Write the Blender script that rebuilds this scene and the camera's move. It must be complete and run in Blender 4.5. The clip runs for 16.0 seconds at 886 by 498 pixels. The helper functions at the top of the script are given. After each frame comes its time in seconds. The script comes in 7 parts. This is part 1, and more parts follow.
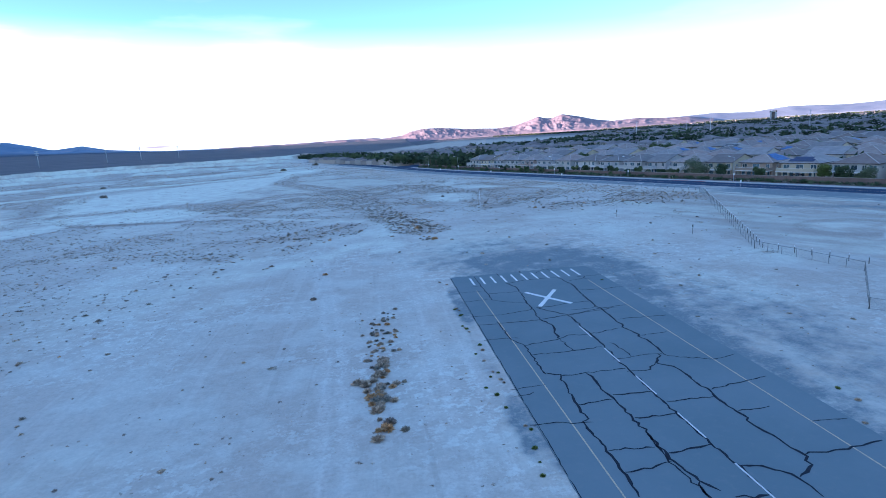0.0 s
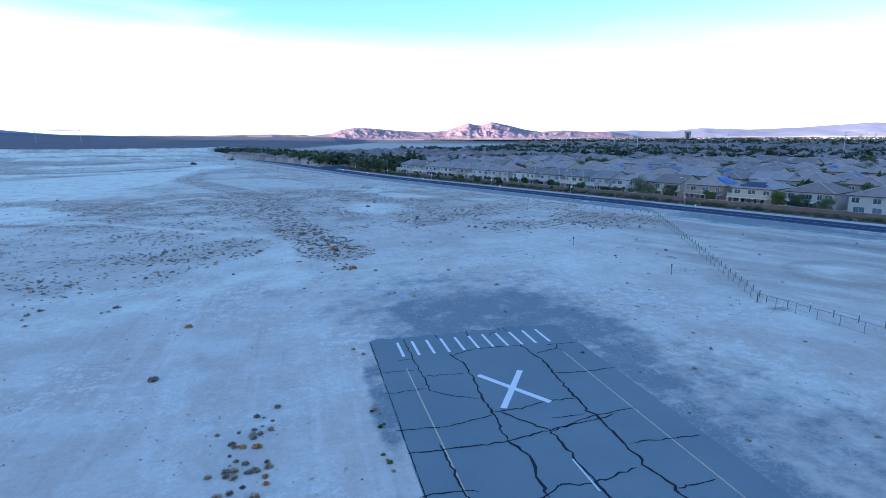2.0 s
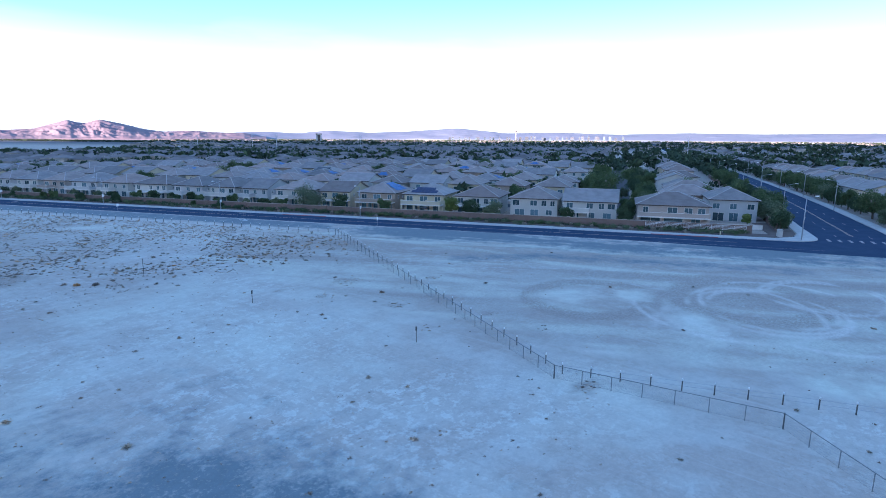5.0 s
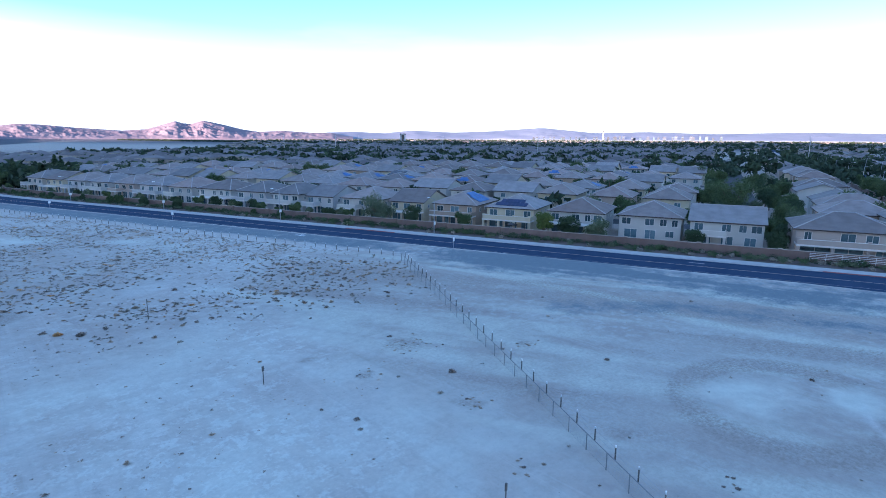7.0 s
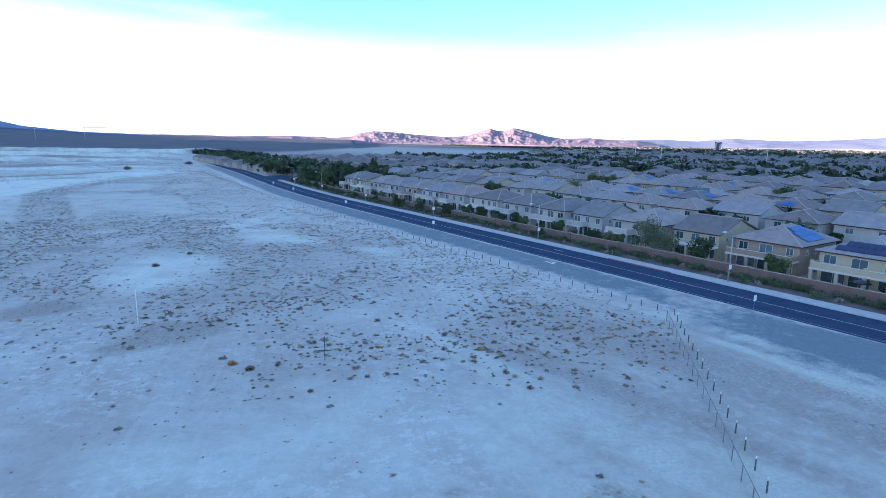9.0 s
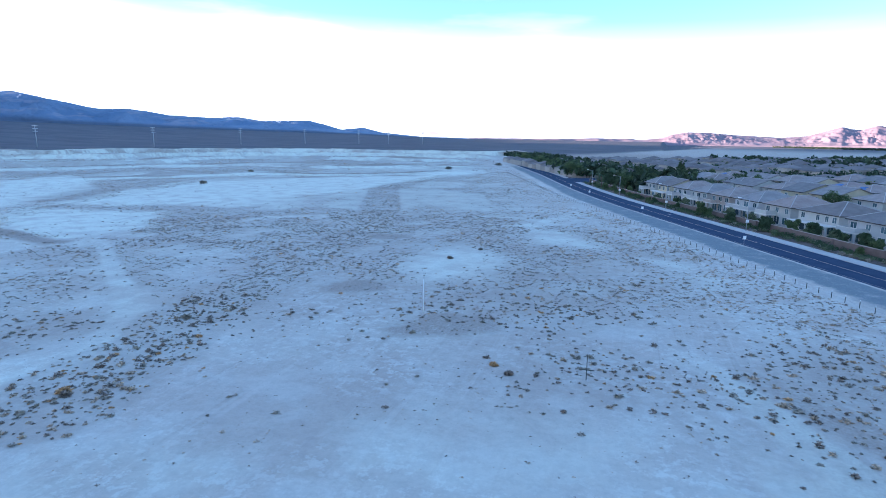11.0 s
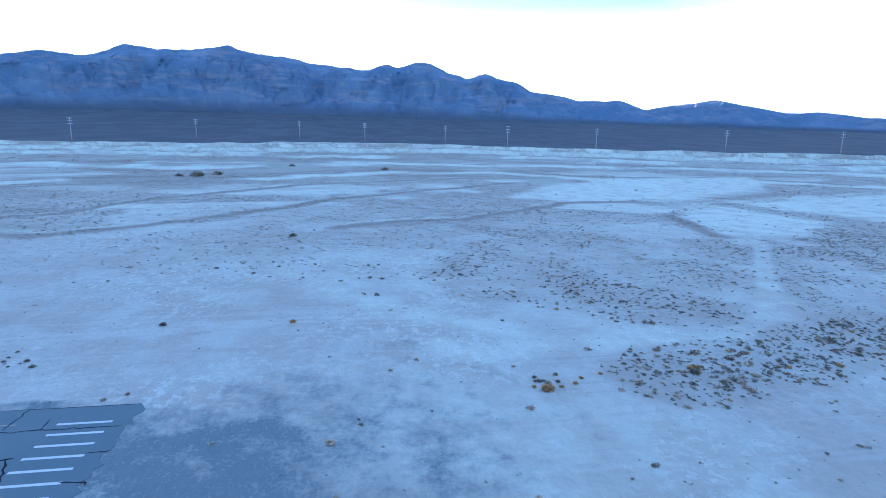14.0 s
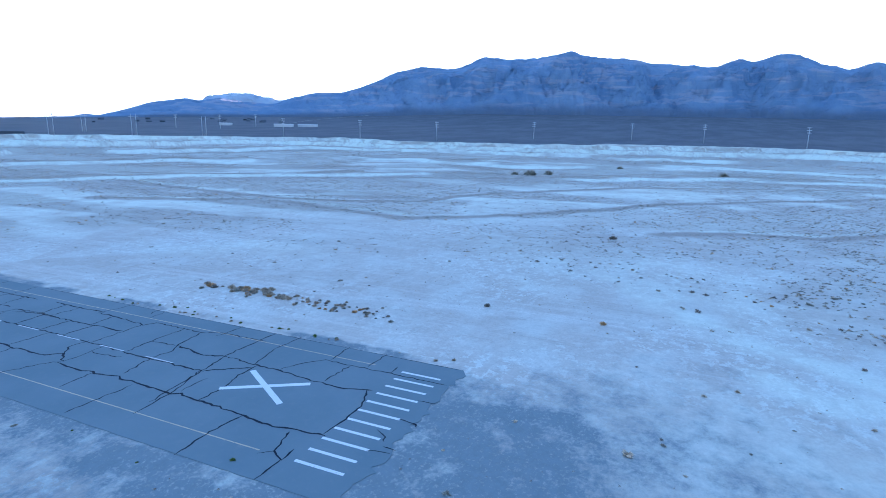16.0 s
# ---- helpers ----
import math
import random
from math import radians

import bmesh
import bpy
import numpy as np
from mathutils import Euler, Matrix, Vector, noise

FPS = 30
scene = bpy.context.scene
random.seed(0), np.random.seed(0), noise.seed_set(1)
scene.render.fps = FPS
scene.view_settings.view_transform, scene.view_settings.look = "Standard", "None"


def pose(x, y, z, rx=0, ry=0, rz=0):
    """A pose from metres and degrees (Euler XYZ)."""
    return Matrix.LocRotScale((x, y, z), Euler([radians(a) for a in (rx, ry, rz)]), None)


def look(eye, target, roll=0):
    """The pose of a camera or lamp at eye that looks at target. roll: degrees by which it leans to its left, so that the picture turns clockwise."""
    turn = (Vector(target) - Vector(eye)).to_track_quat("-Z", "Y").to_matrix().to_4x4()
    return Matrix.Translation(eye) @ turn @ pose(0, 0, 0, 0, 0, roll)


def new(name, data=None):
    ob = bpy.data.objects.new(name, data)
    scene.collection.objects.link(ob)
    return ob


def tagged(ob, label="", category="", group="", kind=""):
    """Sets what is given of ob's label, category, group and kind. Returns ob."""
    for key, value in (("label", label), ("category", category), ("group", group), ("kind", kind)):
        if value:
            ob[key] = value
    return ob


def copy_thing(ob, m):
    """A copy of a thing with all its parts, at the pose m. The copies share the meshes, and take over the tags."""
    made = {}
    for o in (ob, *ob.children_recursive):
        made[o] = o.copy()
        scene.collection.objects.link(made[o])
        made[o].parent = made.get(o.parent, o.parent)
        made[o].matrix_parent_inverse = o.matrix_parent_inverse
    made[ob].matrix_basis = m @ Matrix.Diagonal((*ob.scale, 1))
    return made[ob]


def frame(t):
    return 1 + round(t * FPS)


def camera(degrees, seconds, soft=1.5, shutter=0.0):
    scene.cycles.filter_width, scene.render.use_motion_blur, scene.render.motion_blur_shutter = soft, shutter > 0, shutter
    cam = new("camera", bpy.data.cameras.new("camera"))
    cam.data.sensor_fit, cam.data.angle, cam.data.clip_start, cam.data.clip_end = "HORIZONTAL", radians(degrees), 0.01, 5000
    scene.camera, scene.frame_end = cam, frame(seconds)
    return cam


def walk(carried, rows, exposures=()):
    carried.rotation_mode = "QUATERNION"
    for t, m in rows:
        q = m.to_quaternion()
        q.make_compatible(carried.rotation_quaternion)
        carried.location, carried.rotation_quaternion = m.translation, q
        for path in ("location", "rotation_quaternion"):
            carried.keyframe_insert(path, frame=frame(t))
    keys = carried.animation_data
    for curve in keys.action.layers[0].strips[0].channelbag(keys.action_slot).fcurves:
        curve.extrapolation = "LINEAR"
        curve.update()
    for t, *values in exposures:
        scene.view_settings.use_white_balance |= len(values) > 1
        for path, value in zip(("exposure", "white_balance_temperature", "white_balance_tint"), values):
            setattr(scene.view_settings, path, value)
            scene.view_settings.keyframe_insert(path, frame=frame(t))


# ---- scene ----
TINT = 13
cam = camera(77.2, 16.0, soft=0.9)
# t, x, y, z in metres; yaw, pitch, roll in degrees
ROWS = [
    (0.0, -1.06, -0.33, 21.4, -7.45, -11.47, 3.72),
    (0.5, -0.67, 5.6, 21.47, -8.71, -11.46, 2.23),
    (1.0, 0.23, 11.79, 21.53, -10.48, -11.44, 1.49),
    (1.5, 1.57, 18.24, 21.54, -12.39, -11.47, 0.95),
    (2.0, 3.05, 24.73, 21.57, -14.48, -11.45, 0.36),
    (2.5, 4.8, 31.13, 21.54, -18.57, -11.43, -0.08),
    (3.0, 6.75, 37.45, 21.61, -28.19, -11.38, -0.46),
    (3.5, 8.75, 43.56, 21.65, -37.57, -11.38, -0.47),
    (4.0, 11.02, 49.17, 21.56, -42.21, -11.4, -0.39),
    (4.5, 14.04, 54.53, 21.49, -46.28, -11.41, -0.43),
    (4.7, 15.16, 56.71, 21.52, -48.11, -11.34, -0.4),
    (5.2, 18.57, 61.81, 21.6, -51.8, -11.4, -0.2),
    (5.8, 24.03, 67.65, 21.76, -54.0, -11.4, -0.2),
    (6.3, 29.11, 72.29, 21.91, -53.2, -11.4, -0.2),
    (6.8, 34.12, 76.7, 22.03, -47.19, -11.46, -0.06),
    (7.0, 36.06, 78.39, 22.07, -42.09, -11.41, -0.25),
    (7.5, 40.97, 82.59, 22.16, -26.95, -11.36, -0.3),
    (8.0, 45.86, 87.19, 22.34, -16.97, -11.3, -0.55),
    (8.2, 48.07, 89.03, 22.42, -15.07, -11.17, -0.68),
    (10.3, 55.22, 98.58, 22.62, -0.53, -11.15, -0.34),
    (10.5, 55.41, 98.61, 22.59, 4.9, -11.1, -0.39),
    (11.0, 55.47, 98.87, 22.54, 18.41, -11.08, -0.42),
    (11.5, 55.52, 99.02, 22.51, 30.68, -11.09, -0.61),
    (12.0, 55.49, 99.21, 22.45, 40.99, -11.12, -0.69),
    (12.5, 55.5, 99.15, 22.44, 50.45, -11.2, -0.81),
    (13.0, 55.47, 99.12, 22.39, 60.45, -11.27, -0.93),
    (13.5, 55.47, 99.04, 22.34, 70.6, -11.35, -1.02),
    (14.0, 55.51, 98.91, 22.32, 80.75, -11.5, -1.06),
    (14.5, 55.58, 98.85, 22.31, 90.59, -11.62, -1.13),
    (15.0, 55.68, 98.8, 22.33, 99.97, -11.77, -1.22),
    (15.5, 55.7, 98.77, 22.31, 108.67, -11.88, -1.17),
    (16.0, 55.59, 98.77, 22.23, 113.37, -11.91, -1.15),
]
walk(cam, [(t, pose(x, y, z, 90 + pitch, roll, yaw)) for t, x, y, z, yaw, pitch, roll in ROWS],
     exposures=[(t, stops, kelvin, TINT) for t, stops, kelvin in ((0.0, 3.06, 5700), (4.5, 3.12, 5650), (7.0, 3.1, 5700), (10.5, 3.3, 5950), (12.5, 3.2, 5750), (16.0, 3.46, 5650))])

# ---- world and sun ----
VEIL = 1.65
SUN_YAW, SUN_UP = 104.0, 4.6   # degrees left of +y, degrees above the horizon
world = bpy.data.worlds.new("sky")
scene.world = world
world.use_nodes = True
wn, wl = world.node_tree.nodes, world.node_tree.links
wn.clear()
w_out, w_bg, sky = wn.new("ShaderNodeOutputWorld"), wn.new("ShaderNodeBackground"), wn.new("ShaderNodeTexSky")
sky.sky_type, sky.sun_disc = "NISHITA", False
sky.sun_elevation, sky.sun_rotation = radians(SUN_UP), radians(-SUN_YAW)
sky.altitude, sky.air_density, sky.dust_density, sky.ozone_density = 700, 1.0, 0.4, 3.0
w_bg.inputs["Strength"].default_value = 0.12
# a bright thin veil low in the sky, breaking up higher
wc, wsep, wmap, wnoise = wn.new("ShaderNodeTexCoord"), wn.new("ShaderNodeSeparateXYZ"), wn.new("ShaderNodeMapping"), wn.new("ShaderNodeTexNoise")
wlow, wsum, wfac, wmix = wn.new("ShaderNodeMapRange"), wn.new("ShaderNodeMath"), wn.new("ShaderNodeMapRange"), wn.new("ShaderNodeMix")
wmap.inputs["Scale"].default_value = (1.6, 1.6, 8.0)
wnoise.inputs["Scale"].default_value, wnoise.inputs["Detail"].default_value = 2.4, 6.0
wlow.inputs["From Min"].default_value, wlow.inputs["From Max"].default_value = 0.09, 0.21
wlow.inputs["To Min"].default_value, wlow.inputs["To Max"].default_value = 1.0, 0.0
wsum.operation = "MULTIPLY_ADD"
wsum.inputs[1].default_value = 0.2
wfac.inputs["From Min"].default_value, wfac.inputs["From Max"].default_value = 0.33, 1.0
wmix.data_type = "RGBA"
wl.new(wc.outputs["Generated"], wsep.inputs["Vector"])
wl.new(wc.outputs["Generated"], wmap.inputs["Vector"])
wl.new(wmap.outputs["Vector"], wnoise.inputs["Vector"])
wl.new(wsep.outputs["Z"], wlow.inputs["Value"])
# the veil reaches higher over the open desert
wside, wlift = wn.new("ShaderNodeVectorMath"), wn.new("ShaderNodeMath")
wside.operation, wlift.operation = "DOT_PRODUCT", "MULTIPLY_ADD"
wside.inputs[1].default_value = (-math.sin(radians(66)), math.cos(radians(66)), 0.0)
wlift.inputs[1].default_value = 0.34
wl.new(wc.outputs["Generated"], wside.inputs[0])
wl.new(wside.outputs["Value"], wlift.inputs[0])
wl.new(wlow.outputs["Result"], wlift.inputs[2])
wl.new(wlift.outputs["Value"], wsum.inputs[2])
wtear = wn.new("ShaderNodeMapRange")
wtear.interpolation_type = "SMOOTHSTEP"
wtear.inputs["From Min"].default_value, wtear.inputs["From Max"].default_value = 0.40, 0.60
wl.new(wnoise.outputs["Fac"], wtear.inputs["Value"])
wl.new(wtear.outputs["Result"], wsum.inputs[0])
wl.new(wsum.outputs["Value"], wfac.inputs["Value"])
# the clear evening blue overhead
HIGH = (0.345, 0.63, 1.14)
whigh, wtop = wn.new("ShaderNodeMapRange"), wn.new("ShaderNodeMix")
wtop.data_type = "RGBA"
wtop.inputs["B"].default_value = (*HIGH, 1)
whigh.interpolation_type = "SMOOTHSTEP"
whigh.inputs["From Min"].default_value, whigh.inputs["From Max"].default_value = 0.10, 0.32
wl.new(wsep.outputs["Z"], whigh.inputs["Value"])
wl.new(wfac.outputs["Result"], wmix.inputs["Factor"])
wl.new(whigh.outputs["Result"], wtop.inputs["Factor"])
wl.new(wmix.outputs["Result"], wtop.inputs["A"])
wl.new(sky.outputs["Color"], wmix.inputs["A"])
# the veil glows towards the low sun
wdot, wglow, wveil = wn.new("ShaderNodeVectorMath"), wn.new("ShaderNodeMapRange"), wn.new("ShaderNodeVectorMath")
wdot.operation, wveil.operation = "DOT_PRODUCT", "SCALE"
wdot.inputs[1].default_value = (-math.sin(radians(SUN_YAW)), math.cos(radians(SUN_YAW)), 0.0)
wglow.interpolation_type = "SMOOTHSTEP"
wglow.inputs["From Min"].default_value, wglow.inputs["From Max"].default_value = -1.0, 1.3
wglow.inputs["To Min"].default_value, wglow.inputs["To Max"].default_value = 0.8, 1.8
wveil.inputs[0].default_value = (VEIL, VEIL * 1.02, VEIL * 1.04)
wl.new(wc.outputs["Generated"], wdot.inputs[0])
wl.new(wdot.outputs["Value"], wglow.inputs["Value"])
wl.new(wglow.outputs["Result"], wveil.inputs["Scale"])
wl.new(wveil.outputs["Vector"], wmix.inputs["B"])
# one small lilac cloud low over the northern horizon
CLOUD_YAW, CLOUD_UP = radians(19.5), math.sin(radians(0.72))
wacross, wahead, wu, wv, wlen, wshape, wcloud = [wn.new("ShaderNode" + k) for k in ("VectorMath", "VectorMath", "Math", "Math", "Math", "MapRange", "Mix")]
wacross.operation = wahead.operation = "DOT_PRODUCT"
wacross.inputs[1].default_value = (math.cos(CLOUD_YAW), math.sin(CLOUD_YAW), 0.0)
wu.operation, wu.inputs[1].default_value = "MULTIPLY", 1 / 0.036
wv.operation, wv.inputs[1].default_value, wv.inputs[2].default_value = "MULTIPLY_ADD", 1 / 0.0026, -CLOUD_UP / 0.0026
wcombine, wlength, wbump = wn.new("ShaderNodeCombineXYZ"), wn.new("ShaderNodeVectorMath"), wn.new("ShaderNodeMath")
wlength.operation, wbump.operation, wbump.inputs[1].default_value = "LENGTH", "MULTIPLY_ADD", 1.6
wl.new(wc.outputs["Generated"], wacross.inputs[0])
wl.new(wc.outputs["Generated"], wahead.inputs[0])
wahead.inputs[1].default_value = (-math.sin(CLOUD_YAW), math.cos(CLOUD_YAW), 0.0)
wl.new(wacross.outputs["Value"], wu.inputs[0])
wl.new(wsep.outputs["Z"], wv.inputs[0])
wl.new(wu.outputs[0], wcombine.inputs[0])
wl.new(wv.outputs[0], wcombine.inputs[1])
wl.new(wcombine.outputs["Vector"], wlength.inputs[0])
wl.new(wnoise.outputs["Fac"], wbump.inputs[0])
wl.new(wlength.outputs["Value"], wbump.inputs[2])
wshape.inputs["From Min"].default_value, wshape.inputs["From Max"].default_value = 2.1, 1.2
wl.new(wbump.outputs[0], wshape.inputs["Value"])
wlen.operation, wlen.use_clamp = "MULTIPLY", True
wl.new(wshape.outputs["Result"], wlen.inputs[0])
wl.new(wahead.outputs["Value"], wlen.inputs[1])
wcloud.data_type = "RGBA"
wcloud.inputs["B"].default_value = (0.78, 0.66, 0.80, 1)
wl.new(wlen.outputs[0], wcloud.inputs["Factor"])
wl.new(wtop.outputs["Result"], wcloud.inputs["A"])
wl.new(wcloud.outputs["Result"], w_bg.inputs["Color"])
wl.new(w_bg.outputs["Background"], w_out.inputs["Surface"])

sun = new("sun", bpy.data.lights.new("sun", "SUN"))
sun.data.energy, sun.data.angle, sun.data.color = 3.2, radians(0.5), (1.0, 0.70, 0.58)
sy, su = radians(SUN_YAW), radians(SUN_UP)
sun.matrix_world = look((-math.sin(sy) * math.cos(su) * 100, math.cos(sy) * math.cos(su) * 100, math.sin(su) * 100), (0, 0, 0))

# ---- materials ----
def ramp_mix(nt, fac, a, b):
    mix = nt.nodes.new("ShaderNodeMix")
    mix.data_type = "RGBA"
    for key, value in (("Factor", fac), ("A", a), ("B", b)):
        if hasattr(value, "is_output"):
            nt.links.new(value, mix.inputs[key])
        else:
            mix.inputs[key].default_value = value if key == "Factor" else (*value, 1)
    return mix.outputs["Result"]


def math_node(nt, op, a, b=0.0, clamp=False):
    n = nt.nodes.new("ShaderNodeMath")
    n.operation, n.use_clamp = op, clamp
    for i, v in enumerate((a, b)):
        if hasattr(v, "is_output"):
            nt.links.new(v, n.inputs[i])
        else:
            n.inputs[i].default_value = v
    return n.outputs[0]


def noise_node(nt, scale, detail=4.0, rough=0.55, coords="Object", stretch=None):
    tc, n = nt.nodes.new("ShaderNodeTexCoord"), nt.nodes.new("ShaderNodeTexNoise")
    n.inputs["Scale"].default_value, n.inputs["Detail"].default_value, n.inputs["Roughness"].default_value = scale, detail, rough
    src = tc.outputs[coords]
    if stretch:
        m = nt.nodes.new("ShaderNodeMapping")
        m.inputs["Scale"].default_value = stretch
        nt.links.new(src, m.inputs["Vector"])
        src = m.outputs["Vector"]
    nt.links.new(src, n.inputs["Vector"])
    return n.outputs["Fac"]


def ramp(nt, fac, lo, hi):
    n = nt.nodes.new("ShaderNodeMapRange")
    n.interpolation_type = "SMOOTHSTEP"
    n.inputs["From Min"].default_value, n.inputs["From Max"].default_value = lo, hi
    nt.links.new(fac, n.inputs["Value"])
    return n.outputs["Result"]


def base_mat(name, rough=0.8, metal=0.0, spec=0.3):
    m = bpy.data.materials.new(name)
    m.use_nodes = True
    p = m.node_tree.nodes["Principled BSDF"]
    p.inputs["Roughness"].default_value, p.inputs["Metallic"].default_value = rough, metal
    p.inputs["Specular IOR Level"].default_value = spec
    return m, m.node_tree, p


def bump(nt, p, height, strength, dist):
    b = nt.nodes.new("ShaderNodeBump")
    b.inputs["Strength"].default_value, b.inputs["Distance"].default_value = strength, dist
    nt.links.new(height, b.inputs["Height"])
    nt.links.new(b.outputs["Normal"], p.inputs["Normal"])


def grainy(name, a, b, scale=3.0, fine=30.0, rough=0.85, metal=0.0, relief=0.02, vary=0.0, island=False, spec=0.3, coords="Object"):
    """Two colours mixed at two scales, with fine relief; vary: shift between objects or islands."""
    m, nt, p = base_mat(name, rough, metal, spec)
    big, small = noise_node(nt, scale, coords=coords), noise_node(nt, fine, 3.0, coords=coords)
    f = math_node(nt, "ADD", math_node(nt, "MULTIPLY", ramp(nt, big, 0.3, 0.7), 0.6), math_node(nt, "MULTIPLY", small, 0.4))
    col = ramp_mix(nt, f, a, b)
    if vary:
        if island:
            r = nt.nodes.new("ShaderNodeNewGeometry").outputs["Random Per Island"]
        else:
            r = nt.nodes.new("ShaderNodeObjectInfo").outputs["Random"]
        hsv = nt.nodes.new("ShaderNodeHueSaturation")
        nt.links.new(math_node(nt, "ADD", math_node(nt, "MULTIPLY", r, 2 * vary), 1 - vary), hsv.inputs["Value"])
        nt.links.new(col, hsv.inputs["Color"])
        col = hsv.outputs["Color"]
    nt.links.new(col, p.inputs["Base Color"])
    if relief:
        bump(nt, p, small, 0.6, relief)
    return m


def attribute(nt, name):
    n = nt.nodes.new("ShaderNodeAttribute")
    n.attribute_name = name
    return n.outputs["Fac"]


def ground_material():
    m, nt, p = base_mat("desert soil", 0.95, 0.0, 0.15)
    broad, mid, fine = noise_node(nt, 0.02, 6.0), noise_node(nt, 0.16, 6.0, 0.6), noise_node(nt, 3.0, 5.0, 0.7)
    soft = noise_node(nt, 0.055, 5.0, 0.6)
    soil = ramp_mix(nt, ramp(nt, broad, 0.35, 0.65), (0.43, 0.381, 0.335), (0.468, 0.425, 0.378))
    soil = ramp_mix(nt, math_node(nt, "MULTIPLY", ramp(nt, soft, 0.46, 0.62), 0.5), soil, (0.505, 0.495, 0.447))
    soil = ramp_mix(nt, math_node(nt, "MULTIPLY", ramp(nt, mid, 0.47, 0.62), 0.45), soil, (0.545, 0.545, 0.497))
    mottle = math_node(nt, "MULTIPLY", ramp(nt, noise_node(nt, 0.75, 8.0, 0.72), 0.50, 0.58), math_node(nt, "MULTIPLY", ramp(nt, noise_node(nt, 0.035, 5.0, 0.6), 0.42, 0.6), 0.7))
    soil = ramp_mix(nt, mottle, soil, (0.60, 0.61, 0.56))
    soil = ramp_mix(nt, math_node(nt, "MULTIPLY", ramp(nt, noise_node(nt, 0.3, 6.0, 0.7), 0.56, 0.72), 0.4), soil, (0.36, 0.305, 0.268))
    # wind and tyre scour, in two directions
    for turn, lo in ((0.5, 0.57), (-0.9, 0.59)):
        tc, mp, ns = nt.nodes.new("ShaderNodeTexCoord"), nt.nodes.new("ShaderNodeMapping"), nt.nodes.new("ShaderNodeTexNoise")
        mp.inputs["Rotation"].default_value, mp.inputs["Scale"].default_value = (0, 0, turn), (1.0, 0.045, 1.0)
        ns.inputs["Scale"].default_value, ns.inputs["Detail"].default_value, ns.inputs["Distortion"].default_value = 0.8, 5.0, 0.5
        nt.links.new(tc.outputs["Object"], mp.inputs["Vector"])
        nt.links.new(mp.outputs["Vector"], ns.inputs["Vector"])
        soil = ramp_mix(nt, math_node(nt, "MULTIPLY", ramp(nt, ns.outputs["Fac"], lo, lo + 0.1), 0.3), soil, (0.56, 0.54, 0.49) if turn > 0 else (0.36, 0.315, 0.28))
    speck = math_node(nt, "MULTIPLY", ramp(nt, noise_node(nt, 3.6, 4.0, 0.6), 0.62, 0.70), ramp(nt, noise_node(nt, 0.09, 5.0, 0.6), 0.45, 0.6))
    soil = ramp_mix(nt, math_node(nt, "MULTIPLY", speck, 0.5), soil, (0.27, 0.225, 0.185))
    crust = math_node(nt, "MULTIPLY", attribute(nt, "crust"), math_node(nt, "ADD", ramp(nt, mid, 0.3, 0.6), 0.45), True)
    soil = ramp_mix(nt, crust, soil, (0.63, 0.65, 0.555))
    brown = math_node(nt, "MULTIPLY", attribute(nt, "brown"), math_node(nt, "ADD", ramp(nt, fine, 0.3, 0.7), 0.4), True)
    soil = ramp_mix(nt, brown, soil, (0.285, 0.243, 0.208))
    dark_edge = math_node(nt, "ADD", attribute(nt, "dark"), math_node(nt, "MULTIPLY", math_node(nt, "SUBTRACT", noise_node(nt, 0.3, 7.0, 0.7), 0.5), 1.3))
    dark = math_node(nt, "MULTIPLY", ramp(nt, dark_edge, 0.16, 0.9), math_node(nt, "ADD", ramp(nt, fine, 0.25, 0.6), 0.5), True)
    soil = ramp_mix(nt, dark, soil, (0.175, 0.21, 0.226))
    soil = ramp_mix(nt, math_node(nt, "MULTIPLY", attribute(nt, "mark"), math_node(nt, "ADD", ramp(nt, fine, 0.3, 0.6), 0.3), True), soil, (0.68, 0.66, 0.61))
    # dark brush plain, the blue of distance mixed into its colour
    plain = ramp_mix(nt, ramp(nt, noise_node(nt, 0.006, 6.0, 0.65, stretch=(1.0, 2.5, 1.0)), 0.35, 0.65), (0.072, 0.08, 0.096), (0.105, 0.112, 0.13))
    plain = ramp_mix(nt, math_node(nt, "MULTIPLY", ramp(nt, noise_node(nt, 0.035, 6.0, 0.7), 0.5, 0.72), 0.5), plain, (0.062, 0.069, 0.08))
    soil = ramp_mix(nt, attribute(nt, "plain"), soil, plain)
    shade = math_node(nt, "ADD", math_node(nt, "ADD", math_node(nt, "MULTIPLY", ramp(nt, fine, 0.3, 0.7), 0.10), math_node(nt, "MULTIPLY", ramp(nt, noise_node(nt, 1.0, 6.0, 0.75), 0.34, 0.62), 0.10)), 0.88)
    hsv = nt.nodes.new("ShaderNodeHueSaturation")
    nt.links.new(shade, hsv.inputs["Value"])
    nt.links.new(soil, hsv.inputs["Color"])
    nt.links.new(hsv.outputs["Color"], p.inputs["Base Color"])
    bump(nt, p, math_node(nt, "ADD", fine, math_node(nt, "MULTIPLY", mid, 2.0)), 0.35, 0.1)
    return m


